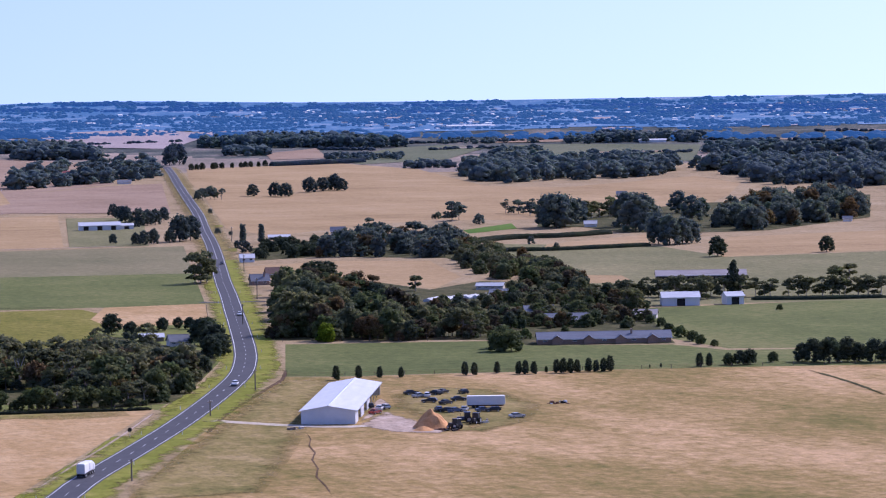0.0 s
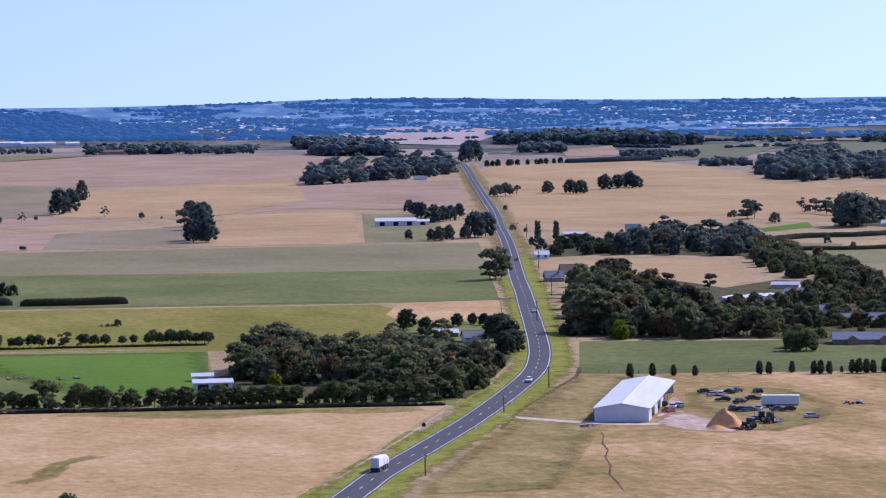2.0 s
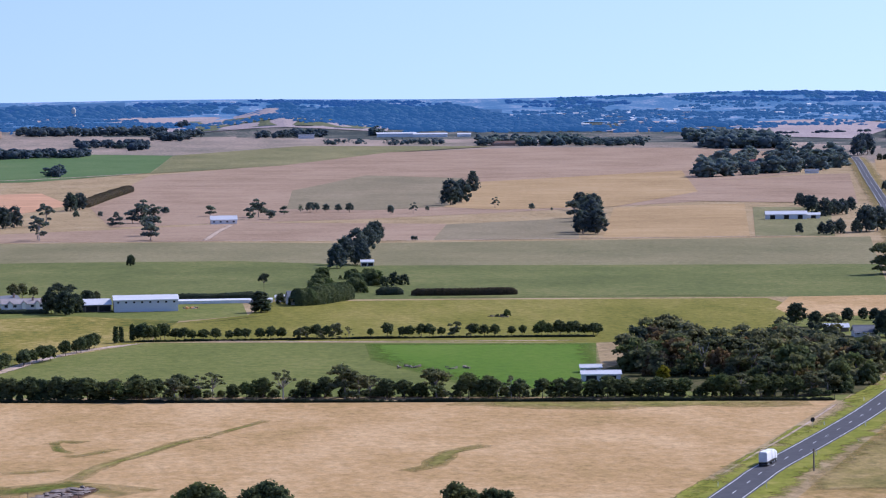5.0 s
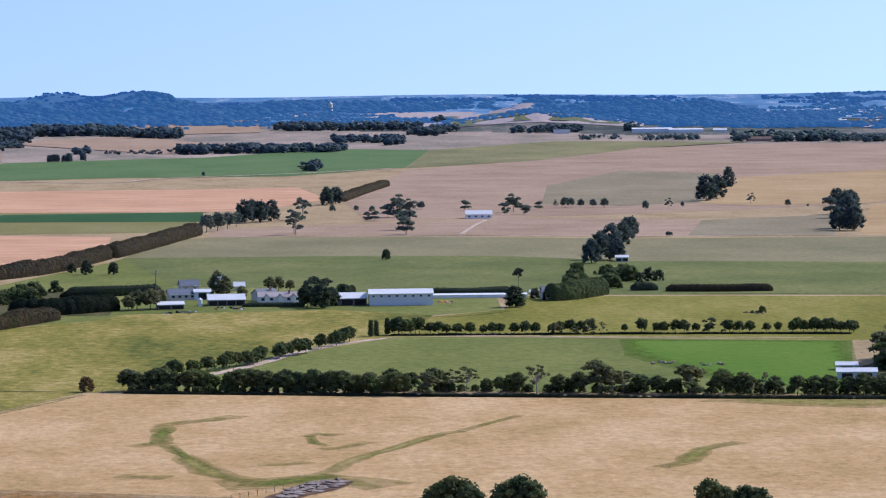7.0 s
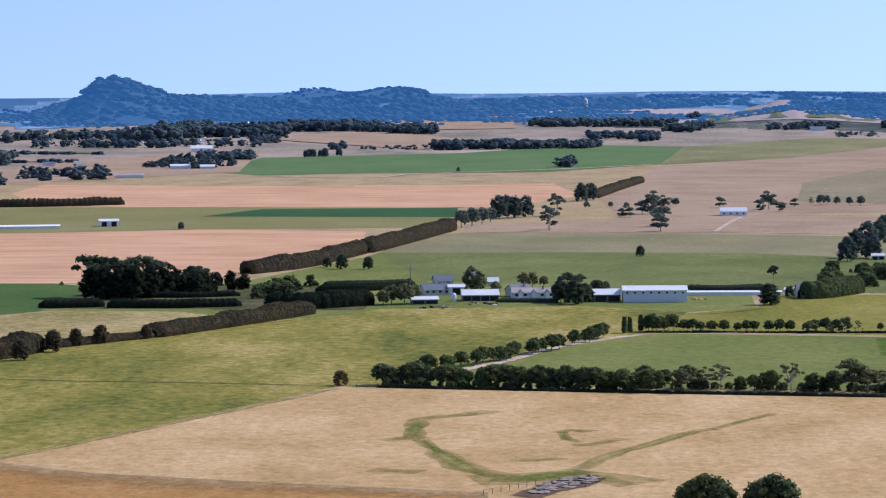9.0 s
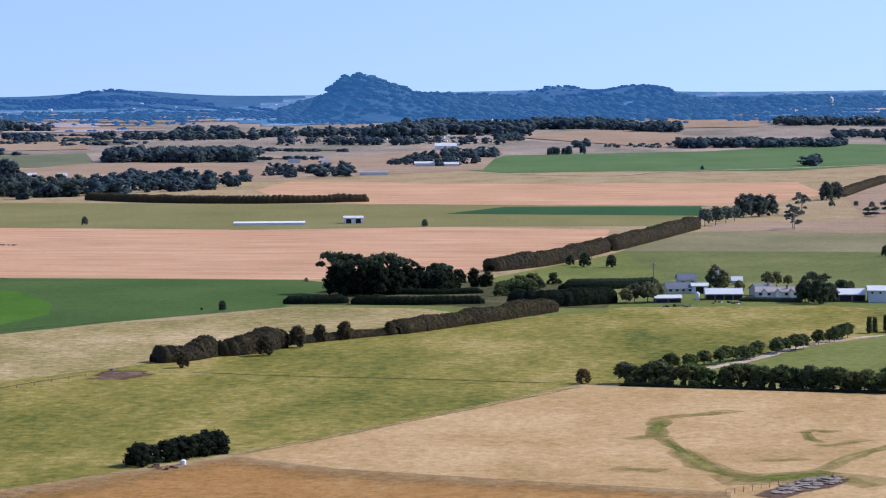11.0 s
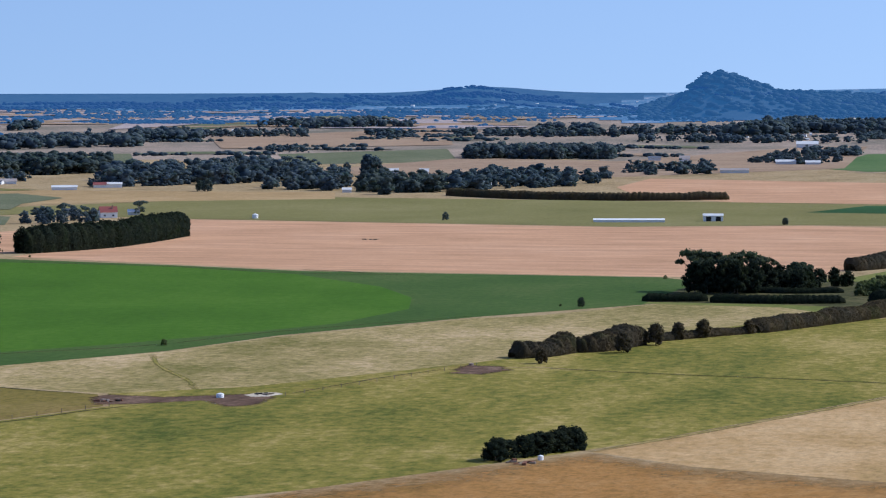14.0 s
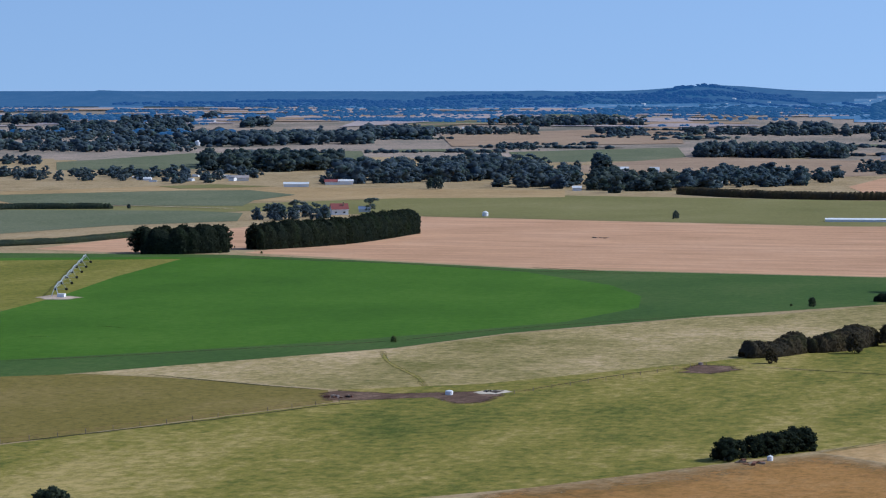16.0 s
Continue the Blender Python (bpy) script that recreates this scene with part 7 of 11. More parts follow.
woods("distant belt of trees", [(-1150.7, 3869.5), (-954.9, 3903.9), (-980.6, 4008.8), (-1180.6, 3970.2)], 95, 7.6, 11.7, 135, ("shrub", "round", "gum"), "mid", 0)
woods("distant belt of trees", [(-926.2, 3580.1), (-880.2, 3597.9), (-905.1, 3699.9), (-951.7, 3678.9)], 30, 6.1, 9.4, 136, ("shrub", "round", "gum"), "mid", 0)
woods("distant belt of trees", [(-834.6, 3633.4), (-650.7, 3658.6), (-669.1, 3762), (-858.1, 3735.7)], 114, 7, 10.8, 137, ("shrub", "round", "gum"), "mid", 0)
woods("distant belt of trees", [(-758.4, 3723.5), (-693.2, 3742.3), (-712.3, 3845.6), (-779.4, 3826.4)], 38, 9.8, 15.1, 138, ("shrub", "round", "gum"), "mid", 0)
woods("distant belt of trees", [(-676.6, 3727.1), (-501.9, 3745.5), (-515.8, 3849.6), (-695.3, 3830.4)], 95, 8, 12.3, 139, ("shrub", "round", "gum"), "mid", 0)
woods("distant belt of trees", [(-521.9, 3694.3), (-457, 3712), (-469.8, 3816.2), (-536.6, 3798.3)], 57, 12.3, 18.9, 140, ("shrub", "round", "gum"), "mid", 0)
woods("distant belt of trees", [(-595.9, 3494.6), (-343.7, 3513.2), (-353.4, 3611.8), (-612.6, 3592.1)], 114, 6.7, 10.3, 141, ("shrub", "round", "gum"), "mid", 0)
woods("distant belt of trees", [(-513.3, 3937.7), (-386.9, 3955.1), (-397.4, 4062.6), (-526.9, 4041.8)], 76, 10.3, 15.8, 142, ("shrub", "round", "gum"), "mid", 0)
woods("distant belt of trees", [(-388.7, 3973), (-275.8, 3988.5), (-283.3, 4096.2), (-399.2, 4080.5)], 76, 9.4, 14.5, 143, ("shrub", "round", "gum"), "mid", 0)
woods("distant belt of trees", [(-265.1, 3935.1), (-167.8, 3949.4), (-172.3, 4057.3), (-272.4, 4042.8)], 64, 7.4, 11.4, 144, ("shrub", "round", "gum"), "mid", 0)
woods("distant belt of trees", [(-577.8, 3214.5), (-563.2, 3232.3), (-578.6, 3321), (-594.2, 3306)], 11, 6.2, 9.5, 145, ("shrub", "round", "gum"), "mid", 0)
woods("distant belt of trees", [(-1439.8, 2904.7), (-1210.8, 3007.4), (-1244.4, 3090.9), (-1479.8, 2985.4)], 171, 6.9, 10.6, 146, ("shrub", "round", "gum"), "mid", 0)
woods("distant belt of trees", [(-1567.9, 3219.5), (-1399.5, 3306), (-1438.1, 3397.2), (-1611.2, 3308.6)], 95, 7.6, 11.7, 147, ("shrub", "round", "gum"), "mid", 0)
woods("distant belt of trees", [(-1587, 3505.5), (-1441.5, 3580.7), (-1480.7, 3678.1), (-1630.3, 3601.1)], 95, 9.1, 14, 148, ("shrub", "round", "gum"), "mid", 0)
woods("distant belt of trees", [(-1595, 3731.4), (-1521, 3778.3), (-1561.3, 3878.5), (-1636.3, 3827.9)], 57, 7.7, 11.8, 149, ("shrub", "round", "gum"), "mid", 0)
woods("distant belt of trees", [(-1285.8, 3193.9), (-1105.8, 3273.3), (-1137.4, 3367.1), (-1321.7, 3282.9)], 171, 9.7, 15, 150, ("shrub", "round", "gum"), "mid", 0)
woods("distant belt of trees", [(-1158.9, 3410.5), (-1097.2, 3449.7), (-1128.1, 3546.9), (-1191.7, 3507.1)], 68, 9.4, 14.4, 151, ("shrub", "round", "gum"), "mid", 0)
woods("distant belt of trees", [(-1110, 3533.8), (-1008, 3586), (-1035.6, 3684.2), (-1141.5, 3633.9)], 76, 7, 10.8, 152, ("shrub", "round", "gum"), "mid", 0)
woods("distant belt of trees", [(-1078.7, 3837.3), (-1001.6, 3879.8), (-1028.6, 3984.4), (-1107.9, 3941.2)], 68, 9.4, 14.5, 153, ("shrub", "round", "gum"), "mid", 0)
woods("distant belt of trees", [(-933.8, 3590.6), (-887.5, 3623.9), (-911.8, 3723), (-960.2, 3692.2)], 26, 6.1, 9.4, 154, ("shrub", "round", "gum"), "mid", 0)
woods("distant belt of trees", [(-1415.3, 3684.5), (-1388.8, 3713.8), (-1426.6, 3815), (-1454, 3785.4)], 26, 8.4, 12.9, 155, ("shrub", "round", "gum"), "mid", 0)
woods("distant belt of trees", [(-1763.4, 3621.5), (-1653.2, 3686.2), (-1697.4, 3784.8), (-1810.7, 3718.6)], 68, 9.5, 14.6, 156, ("shrub", "round", "gum"), "mid", 0)
woods("distant belt of trees", [(-1554.2, 3900.8), (-1536.5, 3927.1), (-1574.8, 4024.9), (-1593.1, 3998.3)], 15, 6.9, 10.7, 157, ("shrub", "round", "gum"), "mid", 0)
woods("distant belt of trees", [(-920.4, 3124.2), (-879.8, 3151.5), (-904.8, 3241.1), (-945.9, 3210.6)], 30, 5.4, 8.3, 158, ("shrub", "round", "gum"), "mid", 0)
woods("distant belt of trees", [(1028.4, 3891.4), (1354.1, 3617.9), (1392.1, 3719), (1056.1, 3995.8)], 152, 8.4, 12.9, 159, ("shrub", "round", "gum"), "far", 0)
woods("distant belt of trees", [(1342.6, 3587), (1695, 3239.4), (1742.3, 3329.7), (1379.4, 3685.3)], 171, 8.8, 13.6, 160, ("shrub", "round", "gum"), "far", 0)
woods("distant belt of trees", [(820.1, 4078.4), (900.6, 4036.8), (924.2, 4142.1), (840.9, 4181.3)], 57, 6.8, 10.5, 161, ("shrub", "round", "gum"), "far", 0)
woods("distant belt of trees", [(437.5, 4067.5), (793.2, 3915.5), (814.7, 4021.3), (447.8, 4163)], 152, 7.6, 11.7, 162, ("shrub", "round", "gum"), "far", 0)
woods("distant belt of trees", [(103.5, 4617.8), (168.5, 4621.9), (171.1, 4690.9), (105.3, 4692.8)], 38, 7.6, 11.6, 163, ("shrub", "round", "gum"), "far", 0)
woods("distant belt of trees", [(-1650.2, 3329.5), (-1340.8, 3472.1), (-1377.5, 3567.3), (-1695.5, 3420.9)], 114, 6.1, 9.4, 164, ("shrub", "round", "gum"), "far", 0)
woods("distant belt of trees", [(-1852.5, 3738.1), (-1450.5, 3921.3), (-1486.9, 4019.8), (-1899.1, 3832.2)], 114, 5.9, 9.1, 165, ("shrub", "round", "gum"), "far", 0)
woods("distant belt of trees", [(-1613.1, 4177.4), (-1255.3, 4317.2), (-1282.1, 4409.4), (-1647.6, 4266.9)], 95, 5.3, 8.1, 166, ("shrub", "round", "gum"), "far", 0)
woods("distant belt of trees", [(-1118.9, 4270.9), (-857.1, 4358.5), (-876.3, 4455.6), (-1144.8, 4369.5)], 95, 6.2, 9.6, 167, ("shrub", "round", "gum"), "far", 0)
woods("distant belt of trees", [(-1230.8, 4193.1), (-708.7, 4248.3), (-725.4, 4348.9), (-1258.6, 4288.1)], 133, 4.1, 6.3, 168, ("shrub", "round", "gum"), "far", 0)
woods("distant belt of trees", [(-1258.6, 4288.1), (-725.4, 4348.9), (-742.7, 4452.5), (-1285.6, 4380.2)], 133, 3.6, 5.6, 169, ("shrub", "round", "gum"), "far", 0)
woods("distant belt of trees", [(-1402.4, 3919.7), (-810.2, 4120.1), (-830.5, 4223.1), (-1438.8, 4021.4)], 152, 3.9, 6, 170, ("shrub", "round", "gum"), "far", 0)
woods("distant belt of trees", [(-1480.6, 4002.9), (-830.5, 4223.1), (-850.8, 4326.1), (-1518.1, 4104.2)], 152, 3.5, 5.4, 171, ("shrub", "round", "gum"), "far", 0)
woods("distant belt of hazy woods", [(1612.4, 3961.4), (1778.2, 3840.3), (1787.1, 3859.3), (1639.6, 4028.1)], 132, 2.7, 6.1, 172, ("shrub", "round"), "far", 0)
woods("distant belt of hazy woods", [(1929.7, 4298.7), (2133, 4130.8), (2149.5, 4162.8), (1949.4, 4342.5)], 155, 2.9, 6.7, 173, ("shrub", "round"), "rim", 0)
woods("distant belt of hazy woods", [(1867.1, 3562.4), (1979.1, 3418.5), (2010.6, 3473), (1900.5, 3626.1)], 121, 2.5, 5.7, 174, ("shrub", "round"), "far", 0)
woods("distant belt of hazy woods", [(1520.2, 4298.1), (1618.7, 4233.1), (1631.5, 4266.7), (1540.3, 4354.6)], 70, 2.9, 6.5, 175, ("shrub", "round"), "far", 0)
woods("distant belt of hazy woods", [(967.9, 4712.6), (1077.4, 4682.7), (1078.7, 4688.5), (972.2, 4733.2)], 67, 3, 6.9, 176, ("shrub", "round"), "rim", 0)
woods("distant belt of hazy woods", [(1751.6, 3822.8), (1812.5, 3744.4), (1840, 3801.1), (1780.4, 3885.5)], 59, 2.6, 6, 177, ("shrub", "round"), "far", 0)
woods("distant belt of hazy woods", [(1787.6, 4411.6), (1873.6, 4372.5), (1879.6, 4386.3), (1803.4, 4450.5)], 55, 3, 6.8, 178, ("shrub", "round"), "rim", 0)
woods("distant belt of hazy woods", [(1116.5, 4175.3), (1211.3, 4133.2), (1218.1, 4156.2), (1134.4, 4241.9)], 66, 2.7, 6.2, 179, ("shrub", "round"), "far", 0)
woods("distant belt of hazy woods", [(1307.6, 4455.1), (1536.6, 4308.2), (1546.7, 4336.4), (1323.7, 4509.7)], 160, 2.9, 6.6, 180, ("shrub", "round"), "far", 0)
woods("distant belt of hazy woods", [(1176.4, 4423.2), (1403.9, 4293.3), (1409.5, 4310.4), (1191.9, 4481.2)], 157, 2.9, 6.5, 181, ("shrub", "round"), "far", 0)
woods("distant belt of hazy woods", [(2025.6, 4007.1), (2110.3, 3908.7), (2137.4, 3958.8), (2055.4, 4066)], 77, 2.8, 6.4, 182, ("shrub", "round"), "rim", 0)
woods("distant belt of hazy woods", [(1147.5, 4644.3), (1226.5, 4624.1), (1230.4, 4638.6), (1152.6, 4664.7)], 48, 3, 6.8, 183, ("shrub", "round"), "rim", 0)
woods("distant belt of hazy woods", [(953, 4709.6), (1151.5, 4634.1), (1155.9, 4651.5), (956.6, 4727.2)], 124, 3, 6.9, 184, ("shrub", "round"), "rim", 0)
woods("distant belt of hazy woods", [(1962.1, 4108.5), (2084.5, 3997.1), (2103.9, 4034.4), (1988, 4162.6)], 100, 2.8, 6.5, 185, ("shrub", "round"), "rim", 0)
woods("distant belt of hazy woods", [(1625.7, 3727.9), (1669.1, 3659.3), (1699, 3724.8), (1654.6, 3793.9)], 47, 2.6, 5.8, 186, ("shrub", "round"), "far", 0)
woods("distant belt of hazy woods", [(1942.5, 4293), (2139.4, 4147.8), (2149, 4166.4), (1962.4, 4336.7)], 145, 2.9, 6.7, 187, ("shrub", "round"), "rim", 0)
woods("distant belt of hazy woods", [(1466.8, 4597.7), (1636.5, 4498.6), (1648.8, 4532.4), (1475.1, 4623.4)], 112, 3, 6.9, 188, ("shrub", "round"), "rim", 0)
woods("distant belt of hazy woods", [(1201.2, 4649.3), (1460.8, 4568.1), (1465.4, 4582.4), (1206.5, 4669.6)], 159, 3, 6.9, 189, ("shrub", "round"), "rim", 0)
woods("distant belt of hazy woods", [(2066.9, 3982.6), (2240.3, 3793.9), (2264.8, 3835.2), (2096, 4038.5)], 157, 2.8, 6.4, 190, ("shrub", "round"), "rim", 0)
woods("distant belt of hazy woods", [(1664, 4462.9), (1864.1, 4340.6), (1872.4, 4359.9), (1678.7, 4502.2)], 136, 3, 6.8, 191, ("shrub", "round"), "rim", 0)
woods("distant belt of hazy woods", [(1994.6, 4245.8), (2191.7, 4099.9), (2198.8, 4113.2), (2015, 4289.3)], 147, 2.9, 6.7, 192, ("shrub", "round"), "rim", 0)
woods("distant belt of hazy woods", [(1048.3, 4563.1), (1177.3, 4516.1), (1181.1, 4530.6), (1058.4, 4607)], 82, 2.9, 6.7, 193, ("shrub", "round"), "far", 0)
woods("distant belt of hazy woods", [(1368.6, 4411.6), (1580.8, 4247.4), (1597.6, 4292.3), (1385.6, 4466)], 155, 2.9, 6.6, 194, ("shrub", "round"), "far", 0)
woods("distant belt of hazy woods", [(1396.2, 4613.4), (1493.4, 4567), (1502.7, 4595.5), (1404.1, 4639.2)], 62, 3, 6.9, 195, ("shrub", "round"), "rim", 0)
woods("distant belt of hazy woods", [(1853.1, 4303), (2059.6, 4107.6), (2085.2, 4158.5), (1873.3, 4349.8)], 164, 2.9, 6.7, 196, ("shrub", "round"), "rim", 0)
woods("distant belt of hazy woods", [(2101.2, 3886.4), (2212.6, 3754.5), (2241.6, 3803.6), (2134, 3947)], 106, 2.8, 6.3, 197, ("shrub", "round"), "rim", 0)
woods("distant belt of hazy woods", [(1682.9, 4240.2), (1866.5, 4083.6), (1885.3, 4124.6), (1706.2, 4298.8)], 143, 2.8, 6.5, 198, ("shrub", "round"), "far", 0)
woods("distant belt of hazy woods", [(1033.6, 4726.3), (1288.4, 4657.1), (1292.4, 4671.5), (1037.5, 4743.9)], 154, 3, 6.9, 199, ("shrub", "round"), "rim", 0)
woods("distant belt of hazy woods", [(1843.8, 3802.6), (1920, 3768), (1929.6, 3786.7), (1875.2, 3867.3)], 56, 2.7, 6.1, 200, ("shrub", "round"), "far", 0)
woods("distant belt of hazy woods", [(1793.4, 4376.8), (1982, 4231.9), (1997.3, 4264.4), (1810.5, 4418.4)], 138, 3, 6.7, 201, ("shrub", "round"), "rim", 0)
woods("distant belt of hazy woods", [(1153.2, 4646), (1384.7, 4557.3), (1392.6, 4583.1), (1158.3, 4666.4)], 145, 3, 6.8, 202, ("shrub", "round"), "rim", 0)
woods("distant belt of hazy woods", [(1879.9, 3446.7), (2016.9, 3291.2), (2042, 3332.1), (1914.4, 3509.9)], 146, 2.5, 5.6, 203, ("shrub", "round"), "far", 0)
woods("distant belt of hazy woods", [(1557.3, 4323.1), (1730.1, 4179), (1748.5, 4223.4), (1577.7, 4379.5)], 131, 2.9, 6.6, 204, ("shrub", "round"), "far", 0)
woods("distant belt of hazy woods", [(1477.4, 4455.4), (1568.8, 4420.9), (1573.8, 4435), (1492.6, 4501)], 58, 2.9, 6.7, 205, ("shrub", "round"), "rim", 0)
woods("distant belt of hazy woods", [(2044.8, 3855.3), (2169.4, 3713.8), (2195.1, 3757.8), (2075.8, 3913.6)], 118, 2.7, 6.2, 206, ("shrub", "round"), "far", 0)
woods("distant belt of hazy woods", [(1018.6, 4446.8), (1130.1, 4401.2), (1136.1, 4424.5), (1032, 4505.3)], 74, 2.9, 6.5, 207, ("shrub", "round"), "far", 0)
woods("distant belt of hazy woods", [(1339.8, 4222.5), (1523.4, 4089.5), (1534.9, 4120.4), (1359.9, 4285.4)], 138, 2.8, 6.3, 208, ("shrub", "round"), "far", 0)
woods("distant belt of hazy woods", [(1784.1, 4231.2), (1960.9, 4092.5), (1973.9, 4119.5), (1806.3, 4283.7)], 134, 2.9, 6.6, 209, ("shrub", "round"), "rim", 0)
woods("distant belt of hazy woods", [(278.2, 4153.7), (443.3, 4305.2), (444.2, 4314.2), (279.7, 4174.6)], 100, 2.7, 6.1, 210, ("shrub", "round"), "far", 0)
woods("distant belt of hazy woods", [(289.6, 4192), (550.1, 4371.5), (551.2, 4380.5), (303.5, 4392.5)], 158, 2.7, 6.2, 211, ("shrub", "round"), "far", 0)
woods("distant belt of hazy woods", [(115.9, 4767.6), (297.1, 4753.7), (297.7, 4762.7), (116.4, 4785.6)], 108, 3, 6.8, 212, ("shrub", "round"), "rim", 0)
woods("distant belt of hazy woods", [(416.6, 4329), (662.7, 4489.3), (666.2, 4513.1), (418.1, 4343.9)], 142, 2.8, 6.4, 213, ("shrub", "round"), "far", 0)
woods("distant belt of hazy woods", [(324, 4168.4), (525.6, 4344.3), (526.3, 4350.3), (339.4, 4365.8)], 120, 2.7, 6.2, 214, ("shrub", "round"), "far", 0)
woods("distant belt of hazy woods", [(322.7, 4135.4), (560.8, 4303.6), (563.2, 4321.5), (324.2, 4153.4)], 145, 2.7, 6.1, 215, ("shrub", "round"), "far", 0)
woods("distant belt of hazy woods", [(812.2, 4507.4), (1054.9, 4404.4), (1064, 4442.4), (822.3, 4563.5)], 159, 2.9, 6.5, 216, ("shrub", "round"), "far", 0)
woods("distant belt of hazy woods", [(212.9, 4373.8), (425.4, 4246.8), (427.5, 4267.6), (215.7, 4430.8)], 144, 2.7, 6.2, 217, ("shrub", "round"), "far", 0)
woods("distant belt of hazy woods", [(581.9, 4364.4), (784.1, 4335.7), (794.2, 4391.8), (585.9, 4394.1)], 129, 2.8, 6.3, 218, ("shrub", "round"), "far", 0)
woods("distant belt of hazy woods", [(658.2, 4450.6), (829.7, 4385.2), (838.1, 4429.4), (667.9, 4515.9)], 112, 2.8, 6.4, 219, ("shrub", "round"), "far", 0)
woods("distant belt of hazy woods", [(533.8, 4364.5), (766.5, 4451.5), (771.6, 4481.1), (536, 4382.3)], 136, 2.8, 6.4, 220, ("shrub", "round"), "far", 0)
woods("distant belt of hazy woods", [(126.8, 4728.3), (226.3, 4721.6), (226.7, 4730.6), (127.4, 4749.3)], 60, 3, 6.8, 221, ("shrub", "round"), "far", 0)
woods("distant belt of hazy woods", [(263, 4602.5), (440.9, 4323.6), (442.8, 4341.5), (266.9, 4671.4)], 125, 2.8, 6.4, 222, ("shrub", "round"), "far", 0)
woods("distant belt of hazy woods", [(467.8, 4788.2), (548.3, 4483.6), (588, 4808.2), (471.7, 4827)], 68, 3, 6.8, 223, ("shrub", "round"), "rim", 0)
woods("distant belt of hazy woods", [(325.6, 4466.2), (421, 4419), (455.5, 4780.3), (348.5, 4780.3)], 62, 2.9, 6.6, 224, ("shrub", "round"), "rim", 0)
woods("distant belt of hazy woods", [(418.9, 4334.8), (562.1, 4385.1), (563.7, 4397), (420.4, 4349.7)], 87, 2.7, 6.3, 225, ("shrub", "round"), "far", 0)
woods("distant belt of hazy woods", [(287.9, 4781.3), (551.1, 4797.5), (553.5, 4818.3), (290.1, 4817.3)], 152, 3, 6.9, 226, ("shrub", "round"), "rim", 0)
woods("distant belt of hazy woods", [(318.1, 4770.4), (475.3, 4787.5), (476.8, 4802.4), (319.8, 4794.3)], 91, 3, 6.9, 227, ("shrub", "round"), "rim", 0)
woods("distant belt of hazy woods", [(358, 4370.4), (423.5, 4328.3), (425, 4343.3), (359.7, 4391.3)], 44, 2.7, 6.3, 228, ("shrub", "round"), "far", 0)
woods("distant belt of hazy woods", [(476.6, 4350), (630.6, 4524.3), (633.9, 4548), (478.9, 4370.8)], 82, 2.8, 6.4, 229, ("shrub", "round"), "far", 0)
woods("distant belt of hazy woods", [(666.2, 4322), (803.8, 4274.1), (810.5, 4309.4), (676.3, 4387.2)], 92, 2.7, 6.3, 230, ("shrub", "round"), "far", 0)
woods("distant belt of hazy woods", [(355.4, 4376.6), (442, 4338.5), (443, 4347.5), (356.9, 4394.5)], 57, 2.7, 6.3, 231, ("shrub", "round"), "far", 0)
woods("distant belt of hazy woods", [(787.5, 4447.8), (1026.5, 4334.1), (1038.3, 4383.7), (798.5, 4509.9)], 160, 2.8, 6.4, 232, ("shrub", "round"), "far", 0)
woods("distant belt of hazy woods", [(785.9, 4719), (852.3, 4701.4), (855, 4716.1), (790.9, 4748.6)], 40, 3, 6.8, 233, ("shrub", "round"), "rim", 0)
woods("distant belt of hazy woods", [(527.4, 4362.2), (637.5, 4496), (640.9, 4519.8), (530, 4383.1)], 57, 2.8, 6.4, 234, ("shrub", "round"), "far", 0)
woods("distant belt of hazy woods", [(390.8, 4750), (550.2, 4743.2), (553.3, 4770), (392.8, 4773.9)], 93, 3, 6.8, 235, ("shrub", "round"), "rim", 0)
woods("distant belt of hazy woods", [(743, 4138.8), (870.5, 4107.8), (874.9, 4128.3), (755.3, 4206.7)], 87, 2.6, 6, 236, ("shrub", "round"), "far", 0)
woods("distant belt of hazy woods", [(496.9, 4220.9), (603.6, 4191.8), (610.1, 4236.3), (502.2, 4265.5)], 72, 2.7, 6.1, 237, ("shrub", "round"), "far", 0)
woods("distant belt of hazy woods", [(366.4, 4137.8), (495.3, 4224.1), (498.8, 4253.8), (369.6, 4173.7)], 79, 2.6, 6, 238, ("shrub", "round"), "far", 0)
woods("distant belt of hazy woods", [(323.9, 4767), (495.2, 4782.4), (497.1, 4800.3), (325.6, 4790.9)], 99, 3, 6.9, 239, ("shrub", "round"), "rim", 0)
woods("distant belt of hazy woods", [(400.6, 4303.4), (522.4, 4329.6), (523.5, 4338.5), (402.3, 4321.3)], 76, 2.7, 6.2, 240, ("shrub", "round"), "far", 0)
woods("distant belt of hazy woods", [(116.9, 4761.6), (295.3, 4753.8), (295.5, 4756.8), (117.5, 4782.6)], 106, 3, 6.8, 241, ("shrub", "round"), "rim", 0)
woods("distant belt of hazy woods", [(696, 4696.7), (809.6, 4651.1), (815.8, 4686.5), (701.7, 4735.3)], 70, 3, 6.8, 242, ("shrub", "round"), "rim", 0)
woods("distant belt of hazy woods", [(808.9, 4437.9), (924.9, 4390.6), (933.6, 4431.7), (820.3, 4499.8)], 76, 2.8, 6.5, 243, ("shrub", "round"), "far", 0)
woods("distant belt of hazy woods", [(545.9, 4341.8), (729.2, 4345.2), (739.7, 4407.4), (548.6, 4362.6)], 115, 2.8, 6.3, 244, ("shrub", "round"), "far", 0)
